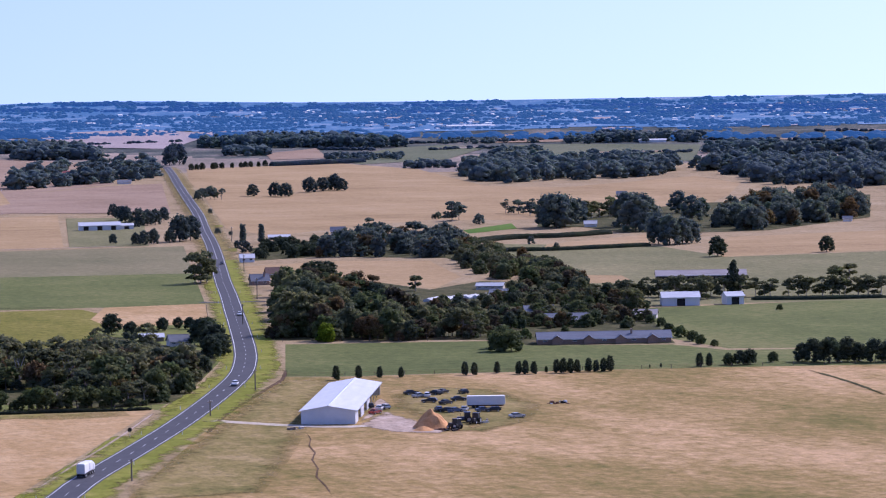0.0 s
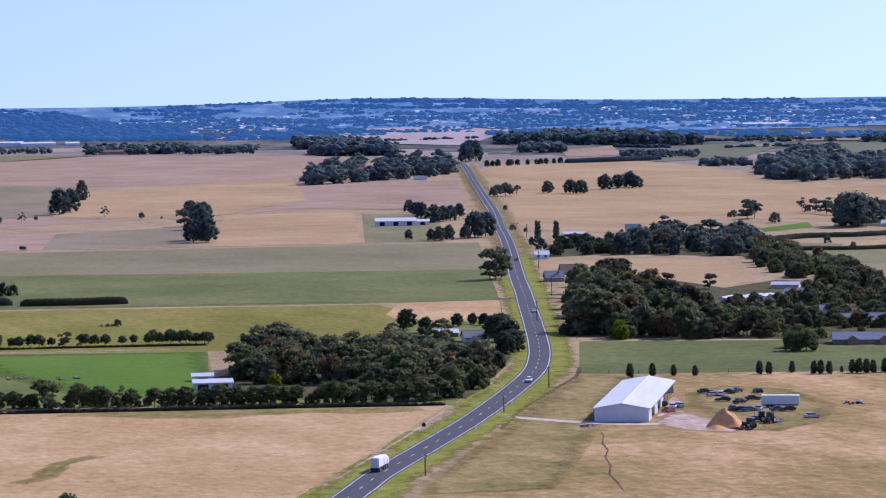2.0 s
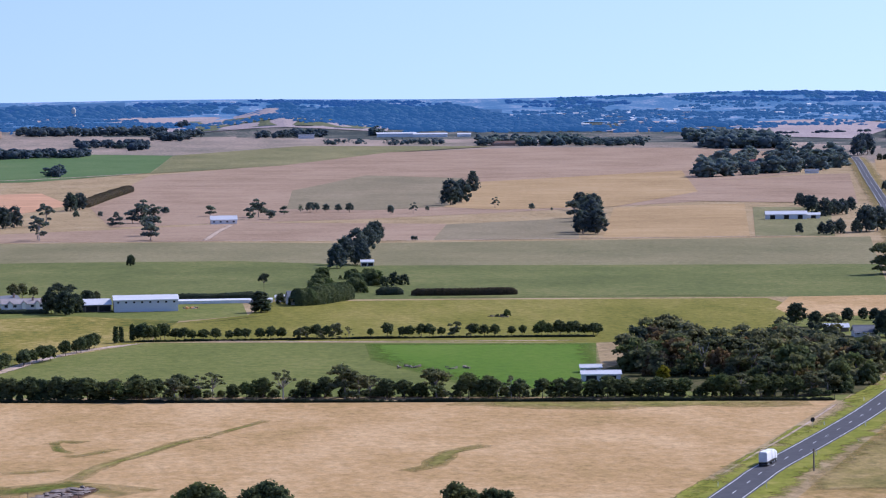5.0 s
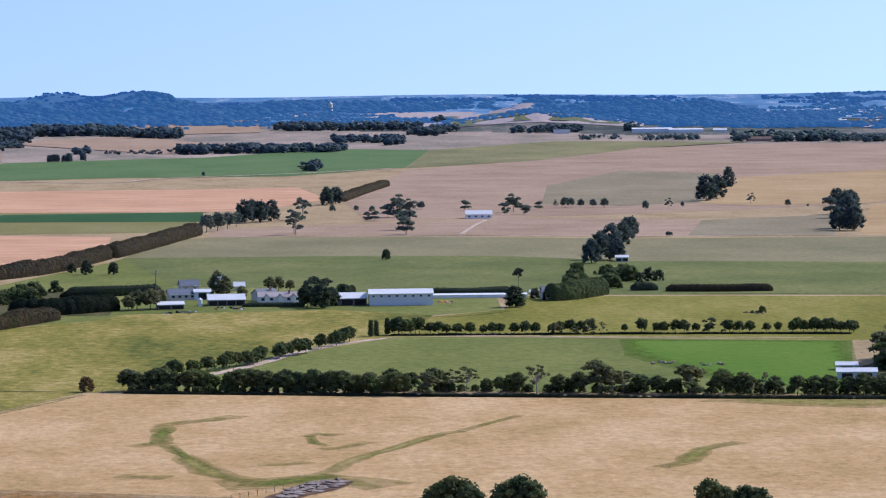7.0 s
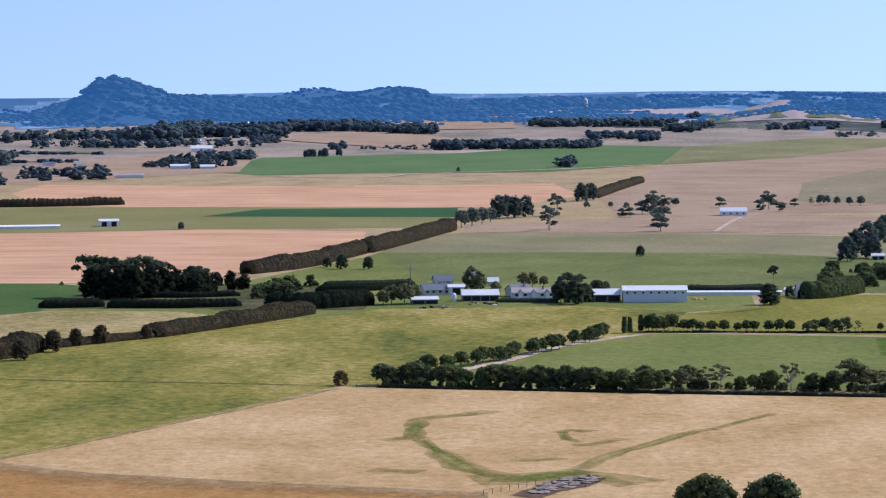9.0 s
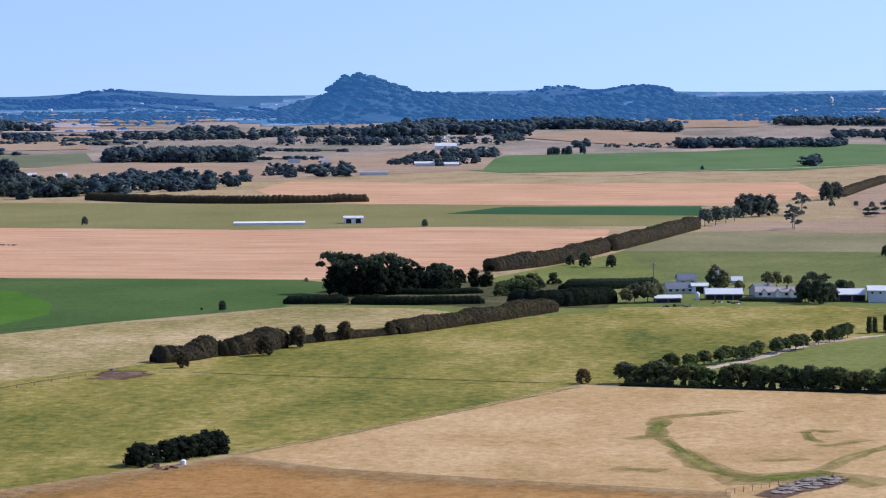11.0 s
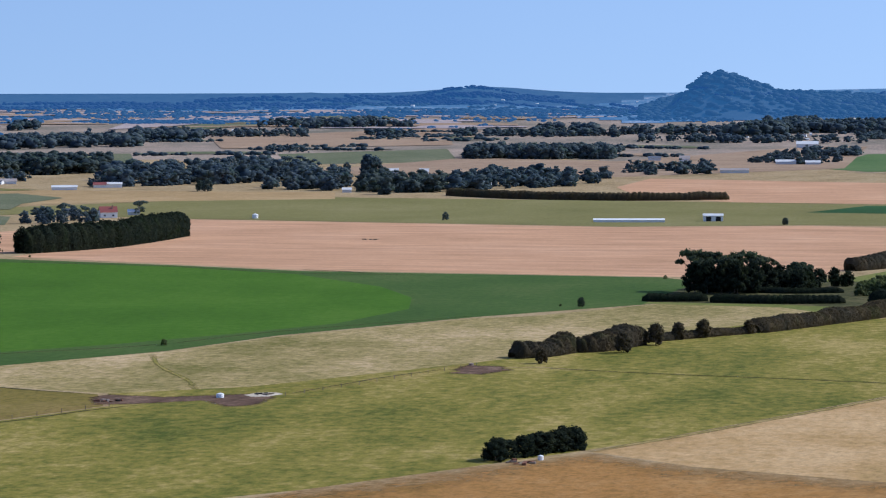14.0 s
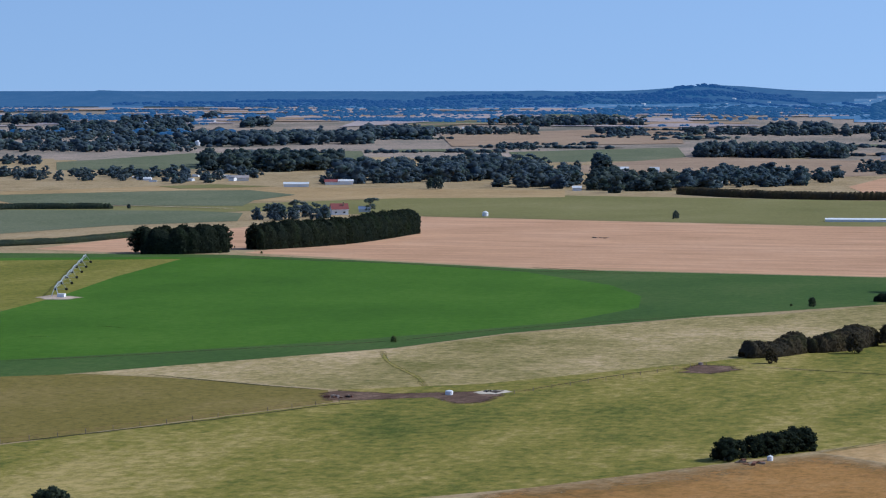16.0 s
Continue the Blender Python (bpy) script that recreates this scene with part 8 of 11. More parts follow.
woods("distant belt of hazy woods", [(658.2, 4550.7), (779.8, 4507), (788, 4554.3), (667.2, 4613)], 77, 2.9, 6.6, 245, ("shrub", "round"), "far", 0)
woods("distant belt of hazy woods", [(306.6, 4407.3), (470, 4368.8), (471.6, 4383.7), (307.7, 4422.3)], 106, 2.8, 6.3, 246, ("shrub", "round"), "far", 0)
woods("distant belt of hazy woods", [(677.9, 4769.1), (864.5, 4702.2), (868.3, 4722.8), (681.8, 4795.8)], 113, 3, 6.9, 247, ("shrub", "round"), "rim", 0)
woods("distant belt of hazy woods", [(-233.8, 4297.6), (3, 4289), (3, 4331), (-235.7, 4333.6)], 154, 2.7, 6.2, 248, ("shrub", "round"), "far", 0)
woods("distant belt of hazy woods", [(-505.6, 4319.5), (-302.7, 4434.7), (-303.3, 4443.7), (-508, 4340.4)], 137, 2.8, 6.3, 249, ("shrub", "round"), "rim", 0)
woods("distant belt of hazy woods", [(-83.1, 4522.2), (111.1, 4611.7), (111.6, 4629.7), (-83.6, 4552.2)], 119, 2.9, 6.5, 250, ("shrub", "round"), "far", 0)
woods("distant belt of hazy woods", [(-278.2, 4322.1), (-141.3, 4322.7), (-142.7, 4364.7), (-280.3, 4355)], 88, 2.7, 6.2, 251, ("shrub", "round"), "far", 0)
woods("distant belt of hazy woods", [(-343.8, 4467.8), (-123.6, 4791.4), (-123.9, 4803.4), (-344.9, 4482.7)], 143, 2.9, 6.6, 252, ("shrub", "round"), "rim", 0)
woods("distant belt of hazy woods", [(-93.2, 4597.1), (62.4, 4702.6), (62.6, 4717.6), (-95.7, 4720)], 94, 2.9, 6.7, 253, ("shrub", "round"), "rim", 0)
woods("distant belt of hazy woods", [(48, 4561.7), (143.2, 4595.8), (144.3, 4628.8), (48.5, 4612.7)], 57, 2.9, 6.6, 254, ("shrub", "round"), "far", 0)
woods("distant belt of hazy woods", [(-215.3, 4454.8), (-91.8, 4741.1), (-92.3, 4768.1), (-215.8, 4466.8)], 81, 2.9, 6.6, 255, ("shrub", "round"), "rim", 0)
woods("distant belt of hazy woods", [(-16.4, 4586), (64.9, 4720.6), (65.1, 4732.6), (-16.5, 4640)], 48, 2.9, 6.7, 256, ("shrub", "round"), "rim", 0)
woods("distant belt of hazy woods", [(-30.4, 4735.9), (177.6, 4741.7), (177.9, 4750.7), (-30.7, 4783.9)], 122, 3, 6.8, 257, ("shrub", "round"), "rim", 0)
woods("distant belt of hazy woods", [(89.5, 4426.1), (326.4, 4126.1), (327.9, 4144.1), (90.8, 4489.1)], 164, 2.7, 6.1, 258, ("shrub", "round"), "far", 0)
woods("distant belt of hazy woods", [(3.2, 4460), (111.4, 4497.6), (111.9, 4515.6), (3.2, 4496)], 67, 2.8, 6.4, 259, ("shrub", "round"), "far", 0)
woods("distant belt of hazy woods", [(-81.3, 4582.3), (11.6, 4622), (11.7, 4649), (-82.2, 4636.3)], 56, 2.9, 6.6, 260, ("shrub", "round"), "rim", 0)
woods("distant belt of hazy woods", [(-430.5, 4400), (-249.7, 4420), (-250.3, 4431.9), (-432.8, 4423.9)], 116, 2.8, 6.3, 261, ("shrub", "round"), "rim", 0)
woods("distant belt of hazy woods", [(-145.9, 4772.8), (-67, 4660.5), (-68.5, 4768.5), (-146.8, 4805.8)], 45, 3, 6.8, 262, ("shrub", "round"), "rim", 0)
woods("distant belt of hazy woods", [(-469.5, 4311.5), (-404, 4384.4), (-404.5, 4390.4), (-471.8, 4332.4)], 47, 2.7, 6.3, 263, ("shrub", "round"), "far", 0)
woods("distant belt of hazy woods", [(27, 4561.9), (120.9, 4617.4), (122.1, 4659.4), (27.3, 4606.9)], 56, 2.9, 6.6, 264, ("shrub", "round"), "far", 0)
woods("distant belt of hazy woods", [(-143.9, 4256.6), (9.6, 4232), (9.8, 4283), (-146, 4319.5)], 101, 2.7, 6.1, 265, ("shrub", "round"), "far", 0)
woods("distant belt of hazy woods", [(-491.8, 4423.8), (-295, 4471.3), (-295.4, 4477.3), (-532.8, 4793.5)], 127, 2.9, 6.5, 266, ("shrub", "round"), "rim", 0)
woods("distant belt of hazy woods", [(-207.9, 4404.1), (34.4, 4522.9), (34.6, 4543.9), (-208.6, 4419.1)], 153, 2.8, 6.4, 267, ("shrub", "round"), "far", 0)
woods("distant belt of hazy woods", [(-362.6, 4439.2), (-191.9, 4470.9), (-192.2, 4476.9), (-363.8, 4454.2)], 108, 2.8, 6.4, 268, ("shrub", "round"), "rim", 0)
woods("distant belt of hazy woods", [(-203.1, 4455.4), (-119.6, 4710.5), (-120.7, 4755.5), (-203.7, 4470.4)], 56, 2.9, 6.6, 269, ("shrub", "round"), "rim", 0)
woods("distant belt of hazy woods", [(-63.4, 4426.5), (35.3, 4435.9), (35.5, 4462.9), (-63.9, 4465.5)], 62, 2.8, 6.4, 270, ("shrub", "round"), "far", 0)
woods("distant belt of hazy woods", [(-511.4, 4780.7), (-281.9, 4469.1), (-282.7, 4481.1), (-513.6, 4801.6)], 123, 2.9, 6.6, 271, ("shrub", "round"), "rim", 0)
woods("distant belt of hazy woods", [(-149.5, 4310.4), (-42.2, 4303.8), (-42.6, 4348.8), (-151.1, 4358.4)], 69, 2.7, 6.2, 272, ("shrub", "round"), "far", 0)
woods("distant belt of hazy woods", [(-327.5, 4478), (-112.4, 4791.7), (-112.8, 4806.7), (-328.6, 4493)], 139, 2.9, 6.6, 273, ("shrub", "round"), "rim", 0)
woods("distant belt of hazy woods", [(-469.2, 4205.9), (-386.4, 4262.5), (-388, 4280.5), (-471.8, 4229.8)], 58, 2.7, 6.1, 274, ("shrub", "round"), "far", 0)
woods("distant belt of hazy woods", [(-371.2, 4242.8), (-290.2, 4261.1), (-292, 4288.1), (-374.8, 4284.6)], 54, 2.7, 6.1, 275, ("shrub", "round"), "far", 0)
woods("distant belt of hazy woods", [(-10.5, 4469), (81.5, 4486.3), (82.3, 4531.3), (-10.5, 4499)], 57, 2.8, 6.4, 276, ("shrub", "round"), "far", 0)
woods("distant belt of hazy woods", [(-375.4, 4377.9), (-248.9, 4389.9), (-249.6, 4401.9), (-376.9, 4395.9)], 81, 2.8, 6.3, 277, ("shrub", "round"), "far", 0)
woods("distant belt of hazy woods", [(-278.6, 4331), (-191, 4338.8), (-191.6, 4353.8), (-280.5, 4361)], 57, 2.7, 6.2, 278, ("shrub", "round"), "far", 0)
woods("distant belt of hazy woods", [(-20.1, 4316), (124.3, 4293.2), (125.6, 4338.2), (-20.4, 4382)], 94, 2.7, 6.2, 279, ("shrub", "round"), "far", 0)
woods("distant belt of hazy woods", [(-152.9, 4385.3), (21.8, 4405.9), (22, 4444.9), (-154, 4418.3)], 111, 2.8, 6.3, 280, ("shrub", "round"), "far", 0)
woods("distant belt of hazy woods", [(-466.2, 4426.5), (-398.2, 4442.2), (-399.7, 4460.1), (-503.5, 4781.6)], 44, 2.8, 6.5, 281, ("shrub", "round"), "rim", 0)
woods("distant belt of hazy woods", [(32.6, 4384.9), (187, 4330), (190.1, 4401.9), (33.1, 4444.9)], 100, 2.7, 6.3, 282, ("shrub", "round"), "far", 0)
woods("distant belt of hazy woods", [(-229.3, 4385), (7.2, 4475), (7.2, 4502), (-230.2, 4403)], 151, 2.8, 6.3, 283, ("shrub", "round"), "far", 0)
woods("distant belt of hazy woods", [(-235.4, 4450.8), (-162.7, 4754.2), (-163.8, 4787.2), (-235.9, 4459.8)], 52, 2.9, 6.6, 284, ("shrub", "round"), "rim", 0)
woods("distant belt of hazy woods", [(-284.1, 4309.6), (-148.4, 4298.4), (-150, 4346.4), (-286.2, 4342.6)], 88, 2.7, 6.2, 285, ("shrub", "round"), "far", 0)
woods("distant belt of hazy woods", [(-1096.7, 4585.7), (-975.7, 4616), (-978.1, 4627.8), (-1100.2, 4600.3)], 74, 3, 6.7, 286, ("shrub", "round"), "rim", 0)
woods("distant belt of hazy woods", [(-1116.1, 4605.7), (-959.7, 4680.6), (-961.5, 4689.4), (-1123.8, 4637.8)], 100, 3, 6.8, 287, ("shrub", "round"), "rim", 0)
woods("distant belt of hazy woods", [(-966.4, 4394), (-709.6, 4381.9), (-717.7, 4432.3), (-979.9, 4455.5)], 157, 2.8, 6.4, 288, ("shrub", "round"), "far", 0)
woods("distant belt of hazy woods", [(-945.8, 4665.1), (-615.5, 4253.7), (-616.3, 4259.6), (-951.8, 4694.5)], 158, 2.8, 6.5, 289, ("shrub", "round"), "rim", 0)
woods("distant belt of hazy woods", [(-1014.7, 4355.4), (-815.5, 4363.4), (-826, 4419.5), (-1029, 4416.7)], 124, 2.8, 6.4, 290, ("shrub", "round"), "far", 0)
woods("distant belt of hazy woods", [(-1138.2, 4587.9), (-1060.8, 4572.6), (-1063.4, 4584.3), (-1144.7, 4614.1)], 43, 3, 6.7, 291, ("shrub", "round"), "rim", 0)
woods("distant belt of hazy woods", [(-981.5, 4574.9), (-668.5, 4312.5), (-671.7, 4333.3), (-985.3, 4592.5)], 161, 2.8, 6.5, 292, ("shrub", "round"), "rim", 0)
woods("distant belt of hazy woods", [(-887.8, 4364.6), (-770.9, 4389.8), (-776.6, 4422.3), (-900.9, 4429.3)], 75, 2.8, 6.4, 293, ("shrub", "round"), "far", 0)
woods("distant belt of hazy woods", [(-1116.9, 4389.1), (-1011.3, 4430), (-1015.3, 4447.6), (-1132.4, 4450.2)], 70, 2.8, 6.5, 294, ("shrub", "round"), "far", 0)
woods("distant belt of hazy woods", [(-722.6, 4154.6), (-574.4, 4114.1), (-579, 4146.8), (-734.4, 4222.6)], 93, 2.6, 6, 295, ("shrub", "round"), "far", 0)
woods("distant belt of hazy woods", [(-1226.4, 4512.3), (-1002.4, 4548.9), (-1006.9, 4569.4), (-1231.1, 4529.7)], 137, 2.9, 6.7, 296, ("shrub", "round"), "rim", 0)
woods("distant belt of hazy woods", [(-860.1, 4526), (-551.2, 4235.3), (-552.4, 4244.2), (-870.7, 4582)], 163, 2.8, 6.4, 297, ("shrub", "round"), "far", 0)
woods("distant belt of hazy woods", [(-1117.4, 4196.8), (-1044.3, 4212.5), (-1054.4, 4253.3), (-1135.2, 4263.5)], 48, 2.7, 6.2, 298, ("shrub", "round"), "far", 0)
woods("distant belt of hazy woods", [(-540.8, 4282), (-475.3, 4344.1), (-477.9, 4367.9), (-542.7, 4296.9)], 46, 2.7, 6.2, 299, ("shrub", "round"), "rim", 0)
woods("distant belt of hazy woods", [(-988, 4591.9), (-919.1, 4652.1), (-923.7, 4675.6), (-991.1, 4606.6)], 47, 3, 6.8, 300, ("shrub", "round"), "rim", 0)
woods("distant belt of hazy woods", [(-1057.4, 4588.7), (-986.8, 4629), (-988.1, 4634.9), (-1060.1, 4600.4)], 46, 3, 6.8, 301, ("shrub", "round"), "rim", 0)
woods("distant belt of hazy woods", [(-1143.8, 4543.2), (-974.1, 4570.4), (-977.2, 4585), (-1150.3, 4569.4)], 103, 2.9, 6.7, 302, ("shrub", "round"), "rim", 0)
woods("distant belt of hazy woods", [(-1222, 4563.2), (-1093.4, 4592.6), (-1095.5, 4601.4), (-1227.4, 4583.5)], 79, 3, 6.8, 303, ("shrub", "round"), "rim", 0)
woods("distant belt of hazy woods", [(-537, 4173.6), (-370.3, 4242.9), (-373.4, 4278.7), (-539.3, 4191.4)], 114, 2.7, 6.1, 304, ("shrub", "round"), "far", 0)
woods("distant belt of hazy woods", [(-1251.7, 4483.6), (-1080.6, 4524.8), (-1084.8, 4542.3), (-1258.1, 4506.7)], 107, 2.9, 6.7, 305, ("shrub", "round"), "far", 0)
woods("distant belt of hazy woods", [(-954, 4362.9), (-770.9, 4405), (-774.5, 4425.7), (-968, 4427.4)], 118, 2.8, 6.4, 306, ("shrub", "round"), "far", 0)
woods("distant belt of hazy woods", [(-983.8, 4273.2), (-832.9, 4280.7), (-843.7, 4336.7), (-999.2, 4340.5)], 96, 2.8, 6.3, 307, ("shrub", "round"), "far", 0)
woods("distant belt of hazy woods", [(-1203.9, 4586.6), (-1069.6, 4592.1), (-1070.3, 4595), (-1230.5, 4688.2)], 78, 3, 6.8, 308, ("shrub", "round"), "rim", 0)
woods("distant belt of hazy woods", [(-618.1, 4253.3), (-505.8, 4337.6), (-508.9, 4364.4), (-618.9, 4259.3)], 79, 2.7, 6.2, 309, ("shrub", "round"), "rim", 0)
woods("distant belt of hazy woods", [(-1093, 4540.3), (-1010.3, 4553.3), (-1012.9, 4565), (-1098.6, 4563.6)], 50, 2.9, 6.7, 310, ("shrub", "round"), "rim", 0)
woods("distant belt of hazy woods", [(-1052.7, 4374.1), (-973.5, 4367.8), (-987.2, 4429.3), (-1067.4, 4435.4)], 47, 2.8, 6.5, 311, ("shrub", "round"), "far", 0)
woods("distant belt of hazy woods", [(-1131.2, 4555.7), (-1003.6, 4560.9), (-1006.8, 4575.5), (-1136.9, 4579)], 75, 2.9, 6.7, 312, ("shrub", "round"), "rim", 0)
woods("distant belt of hazy woods", [(-917.8, 4343.1), (-794.5, 4364.3), (-801.5, 4402.6), (-932, 4410.6)], 79, 2.8, 6.4, 313, ("shrub", "round"), "far", 0)
woods("distant belt of hazy woods", [(-556.7, 4192.2), (-381.9, 4299.1), (-383.5, 4317), (-558.6, 4207.1)], 121, 2.7, 6.1, 314, ("shrub", "round"), "far", 0)
woods("distant belt of hazy woods", [(-918.6, 4422.6), (-662.4, 4261.8), (-663.3, 4267.8), (-931.4, 4484.3)], 142, 2.8, 6.3, 315, ("shrub", "round"), "far", 0)
woods("distant belt of hazy woods", [(-749.8, 4676.3), (-494, 4335.9), (-494.7, 4341.9), (-756.9, 4720.7)], 127, 2.9, 6.5, 316, ("shrub", "round"), "rim", 0)
woods("distant belt of hazy woods", [(-1002.1, 4604.2), (-924.4, 4696.9), (-929, 4720.5), (-1005.2, 4618.9)], 56, 3, 6.8, 317, ("shrub", "round"), "rim", 0)
woods("distant belt of hazy woods", [(-1086.4, 4569.6), (-889.2, 4642.6), (-896.5, 4680.9), (-1089.8, 4584.2)], 124, 3, 6.8, 318, ("shrub", "round"), "rim", 0)
woods("distant belt of hazy woods", [(-733.9, 4751.7), (-500, 4362.4), (-505.1, 4407.1), (-738.4, 4781.3)], 109, 2.9, 6.6, 319, ("shrub", "round"), "rim", 0)
woods("distant belt of hazy woods", [(-1100.8, 4232.2), (-977.2, 4277.8), (-981.2, 4295.3), (-1118.2, 4299)], 84, 2.8, 6.3, 320, ("shrub", "round"), "far", 0)
woods("distant belt of hazy woods", [(-823.4, 4587.7), (-661.1, 4286.3), (-663, 4298.2), (-832.4, 4637.9)], 68, 2.8, 6.5, 321, ("shrub", "round"), "rim", 0)
woods("distant belt of hazy woods", [(-1011.3, 4467), (-948.4, 4496.1), (-952.7, 4516.6), (-1023.1, 4519.6)], 41, 2.9, 6.6, 322, ("shrub", "round"), "far", 0)
woods("distant belt of hazy woods", [(-726, 4522.1), (-597.1, 4216.9), (-598.4, 4225.8), (-736.4, 4587.3)], 51, 2.8, 6.3, 323, ("shrub", "round"), "far", 0)
woods("distant belt of hazy woods", [(-1338.4, 3910.3), (-1211.9, 3979.6), (-1219.8, 4005.4), (-1361.8, 3978.4)], 95, 2.6, 6, 324, ("shrub", "round"), "far", 0)
woods("distant belt of hazy woods", [(-1795.5, 3755.9), (-1691.1, 3807.3), (-1709.3, 3848.5), (-1825.3, 3818.1)], 79, 2.6, 6, 325, ("shrub", "round"), "far", 0)
woods("distant belt of hazy woods", [(-1608.5, 3979.2), (-1483.3, 4059.5), (-1490.5, 4079.2), (-1634.3, 4043.2)], 95, 2.7, 6.2, 326, ("shrub", "round"), "far", 0)
woods("distant belt of hazy woods", [(-1582.3, 4144.2), (-1339.1, 4219.6), (-1357.2, 4276.8), (-1605.9, 4205.8)], 161, 2.8, 6.4, 327, ("shrub", "round"), "far", 0)
woods("distant belt of hazy woods", [(-1438.6, 4505.9), (-1279.5, 4516.3), (-1280.3, 4519.1), (-1452.3, 4548.8)], 92, 3, 6.7, 328, ("shrub", "round"), "rim", 0)
woods("distant belt of hazy woods", [(-2019.2, 4050.6), (-1868.6, 4148.6), (-1877.2, 4167.8), (-2047.2, 4107)], 112, 2.8, 6.5, 329, ("shrub", "round"), "far", 0)
woods("distant belt of hazy woods", [(-1776.1, 4293.1), (-1672.6, 4331.3), (-1689.9, 4376), (-1793.3, 4334.7)], 66, 2.9, 6.7, 330, ("shrub", "round"), "rim", 0)
woods("distant belt of hazy woods", [(-1512.6, 4032.6), (-1388.4, 4070.7), (-1406.8, 4124.7), (-1536.8, 4097.3)], 84, 2.7, 6.2, 331, ("shrub", "round"), "far", 0)
woods("distant belt of hazy woods", [(-1594.4, 3767.5), (-1509, 3831.6), (-1518.8, 3856.7), (-1622.4, 3833.8)], 71, 2.6, 5.9, 332, ("shrub", "round"), "far", 0)
woods("distant belt of hazy woods", [(-1362.2, 4372.7), (-1176.7, 4420.1), (-1189.8, 4469.3), (-1379.1, 4427.2)], 117, 2.9, 6.6, 333, ("shrub", "round"), "rim", 0)
woods("distant belt of hazy woods", [(-1422.1, 4508), (-1248, 4518.8), (-1251.3, 4530.4), (-1434.8, 4548.1)], 101, 3, 6.7, 334, ("shrub", "round"), "rim", 0)
woods("distant belt of hazy woods", [(-1814.9, 3759.9), (-1637, 3827.6), (-1660.6, 3882.8), (-1846.2, 3824.7)], 129, 2.6, 6, 335, ("shrub", "round"), "far", 0)
woods("distant belt of hazy woods", [(-1342.4, 4155.6), (-1230.8, 4221.2), (-1237.6, 4244.3), (-1363.6, 4221.2)], 80, 2.8, 6.3, 336, ("shrub", "round"), "far", 0)
woods("distant belt of hazy woods", [(-1561, 4318.5), (-1340, 4379.6), (-1356.7, 4434.1), (-1581.4, 4374.9)], 140, 2.9, 6.6, 337, ("shrub", "round"), "rim", 0)
woods("distant belt of hazy woods", [(-1692.4, 4378.3), (-1515.3, 4445.8), (-1527, 4479.9), (-1709.7, 4423.1)], 113, 2.9, 6.7, 338, ("shrub", "round"), "rim", 0)
woods("distant belt of hazy woods", [(-1832.4, 4249.8), (-1768.1, 4280.2), (-1781.9, 4313.4), (-1845.4, 4280.1)], 43, 2.9, 6.6, 339, ("shrub", "round"), "rim", 0)
woods("distant belt of hazy woods", [(-1680.1, 4257.5), (-1494.4, 4357.9), (-1500.2, 4374.9), (-1702.2, 4313.3)], 127, 2.9, 6.6, 340, ("shrub", "round"), "rim", 0)
woods("distant belt of hazy woods", [(-1324.4, 4151.9), (-1098.3, 4242.1), (-1106.6, 4274.1), (-1345.4, 4217.6)], 155, 2.7, 6.3, 341, ("shrub", "round"), "far", 0)
woods("distant belt of hazy woods", [(-1637.7, 4299.7), (-1425.2, 4387.3), (-1435.4, 4418.7), (-1658, 4352.9)], 139, 2.9, 6.6, 342, ("shrub", "round"), "rim", 0)
woods("distant belt of hazy woods", [(-1530.6, 4386.6), (-1361.3, 4429.5), (-1373.7, 4469.7), (-1548.4, 4437.6)], 105, 2.9, 6.7, 343, ("shrub", "round"), "rim", 0)
woods("distant belt of hazy woods", [(-1945, 4006.9), (-1832.9, 4079.1), (-1844, 4103.8), (-1972.5, 4063.6)], 84, 2.8, 6.4, 344, ("shrub", "round"), "far", 0)
woods("distant belt of hazy woods", [(-1337.5, 3920.1), (-1226.5, 3953.1), (-1243.4, 4007.6), (-1360.7, 3988.3)], 78, 2.6, 6, 345, ("shrub", "round"), "far", 0)
woods("distant belt of hazy woods", [(-1388.5, 4073.9), (-1322.5, 4114.7), (-1333.6, 4148.9), (-1410.7, 4139.2)], 49, 2.7, 6.2, 346, ("shrub", "round"), "far", 0)
woods("distant belt of hazy woods", [(-1209.3, 4193.1), (-988, 4284.6), (-994.1, 4310.9), (-1228.4, 4259.4)], 152, 2.8, 6.3, 347, ("shrub", "round"), "far", 0)
woods("distant belt of hazy woods", [(-1490.6, 4438.4), (-1301.8, 4484.9), (-1305.1, 4496.4), (-1506.8, 4486.7)], 116, 2.9, 6.7, 348, ("shrub", "round"), "rim", 0)
woods("distant belt of hazy woods", [(-1183.5, 3925.5), (-1089.2, 3968.2), (-1100.3, 4008.7), (-1204.2, 3994.4)], 69, 2.6, 5.9, 349, ("shrub", "round"), "far", 0)
woods("distant belt of hazy woods", [(-1751.5, 4235.1), (-1688.5, 4254.2), (-1707.3, 4301.6), (-1773.3, 4287.8)], 40, 2.9, 6.6, 350, ("shrub", "round"), "rim", 0)
woods("distant belt of hazy woods", [(-1391, 3920.6), (-1180.9, 4007.6), (-1191.9, 4045), (-1415.1, 3988.4)], 152, 2.6, 6, 351, ("shrub", "round"), "far", 0)
woods("distant belt of hazy woods", [(-1672, 4027.7), (-1598.5, 4067.2), (-1613.8, 4106.3), (-1698.5, 4091.5)], 53, 2.7, 6.3, 352, ("shrub", "round"), "far", 0)
woods("distant belt of hazy woods", [(-1349.4, 3957.2), (-1225.4, 3994.2), (-1243, 4051.6), (-1372.7, 4025.4)], 86, 2.6, 6, 353, ("shrub", "round"), "far", 0)
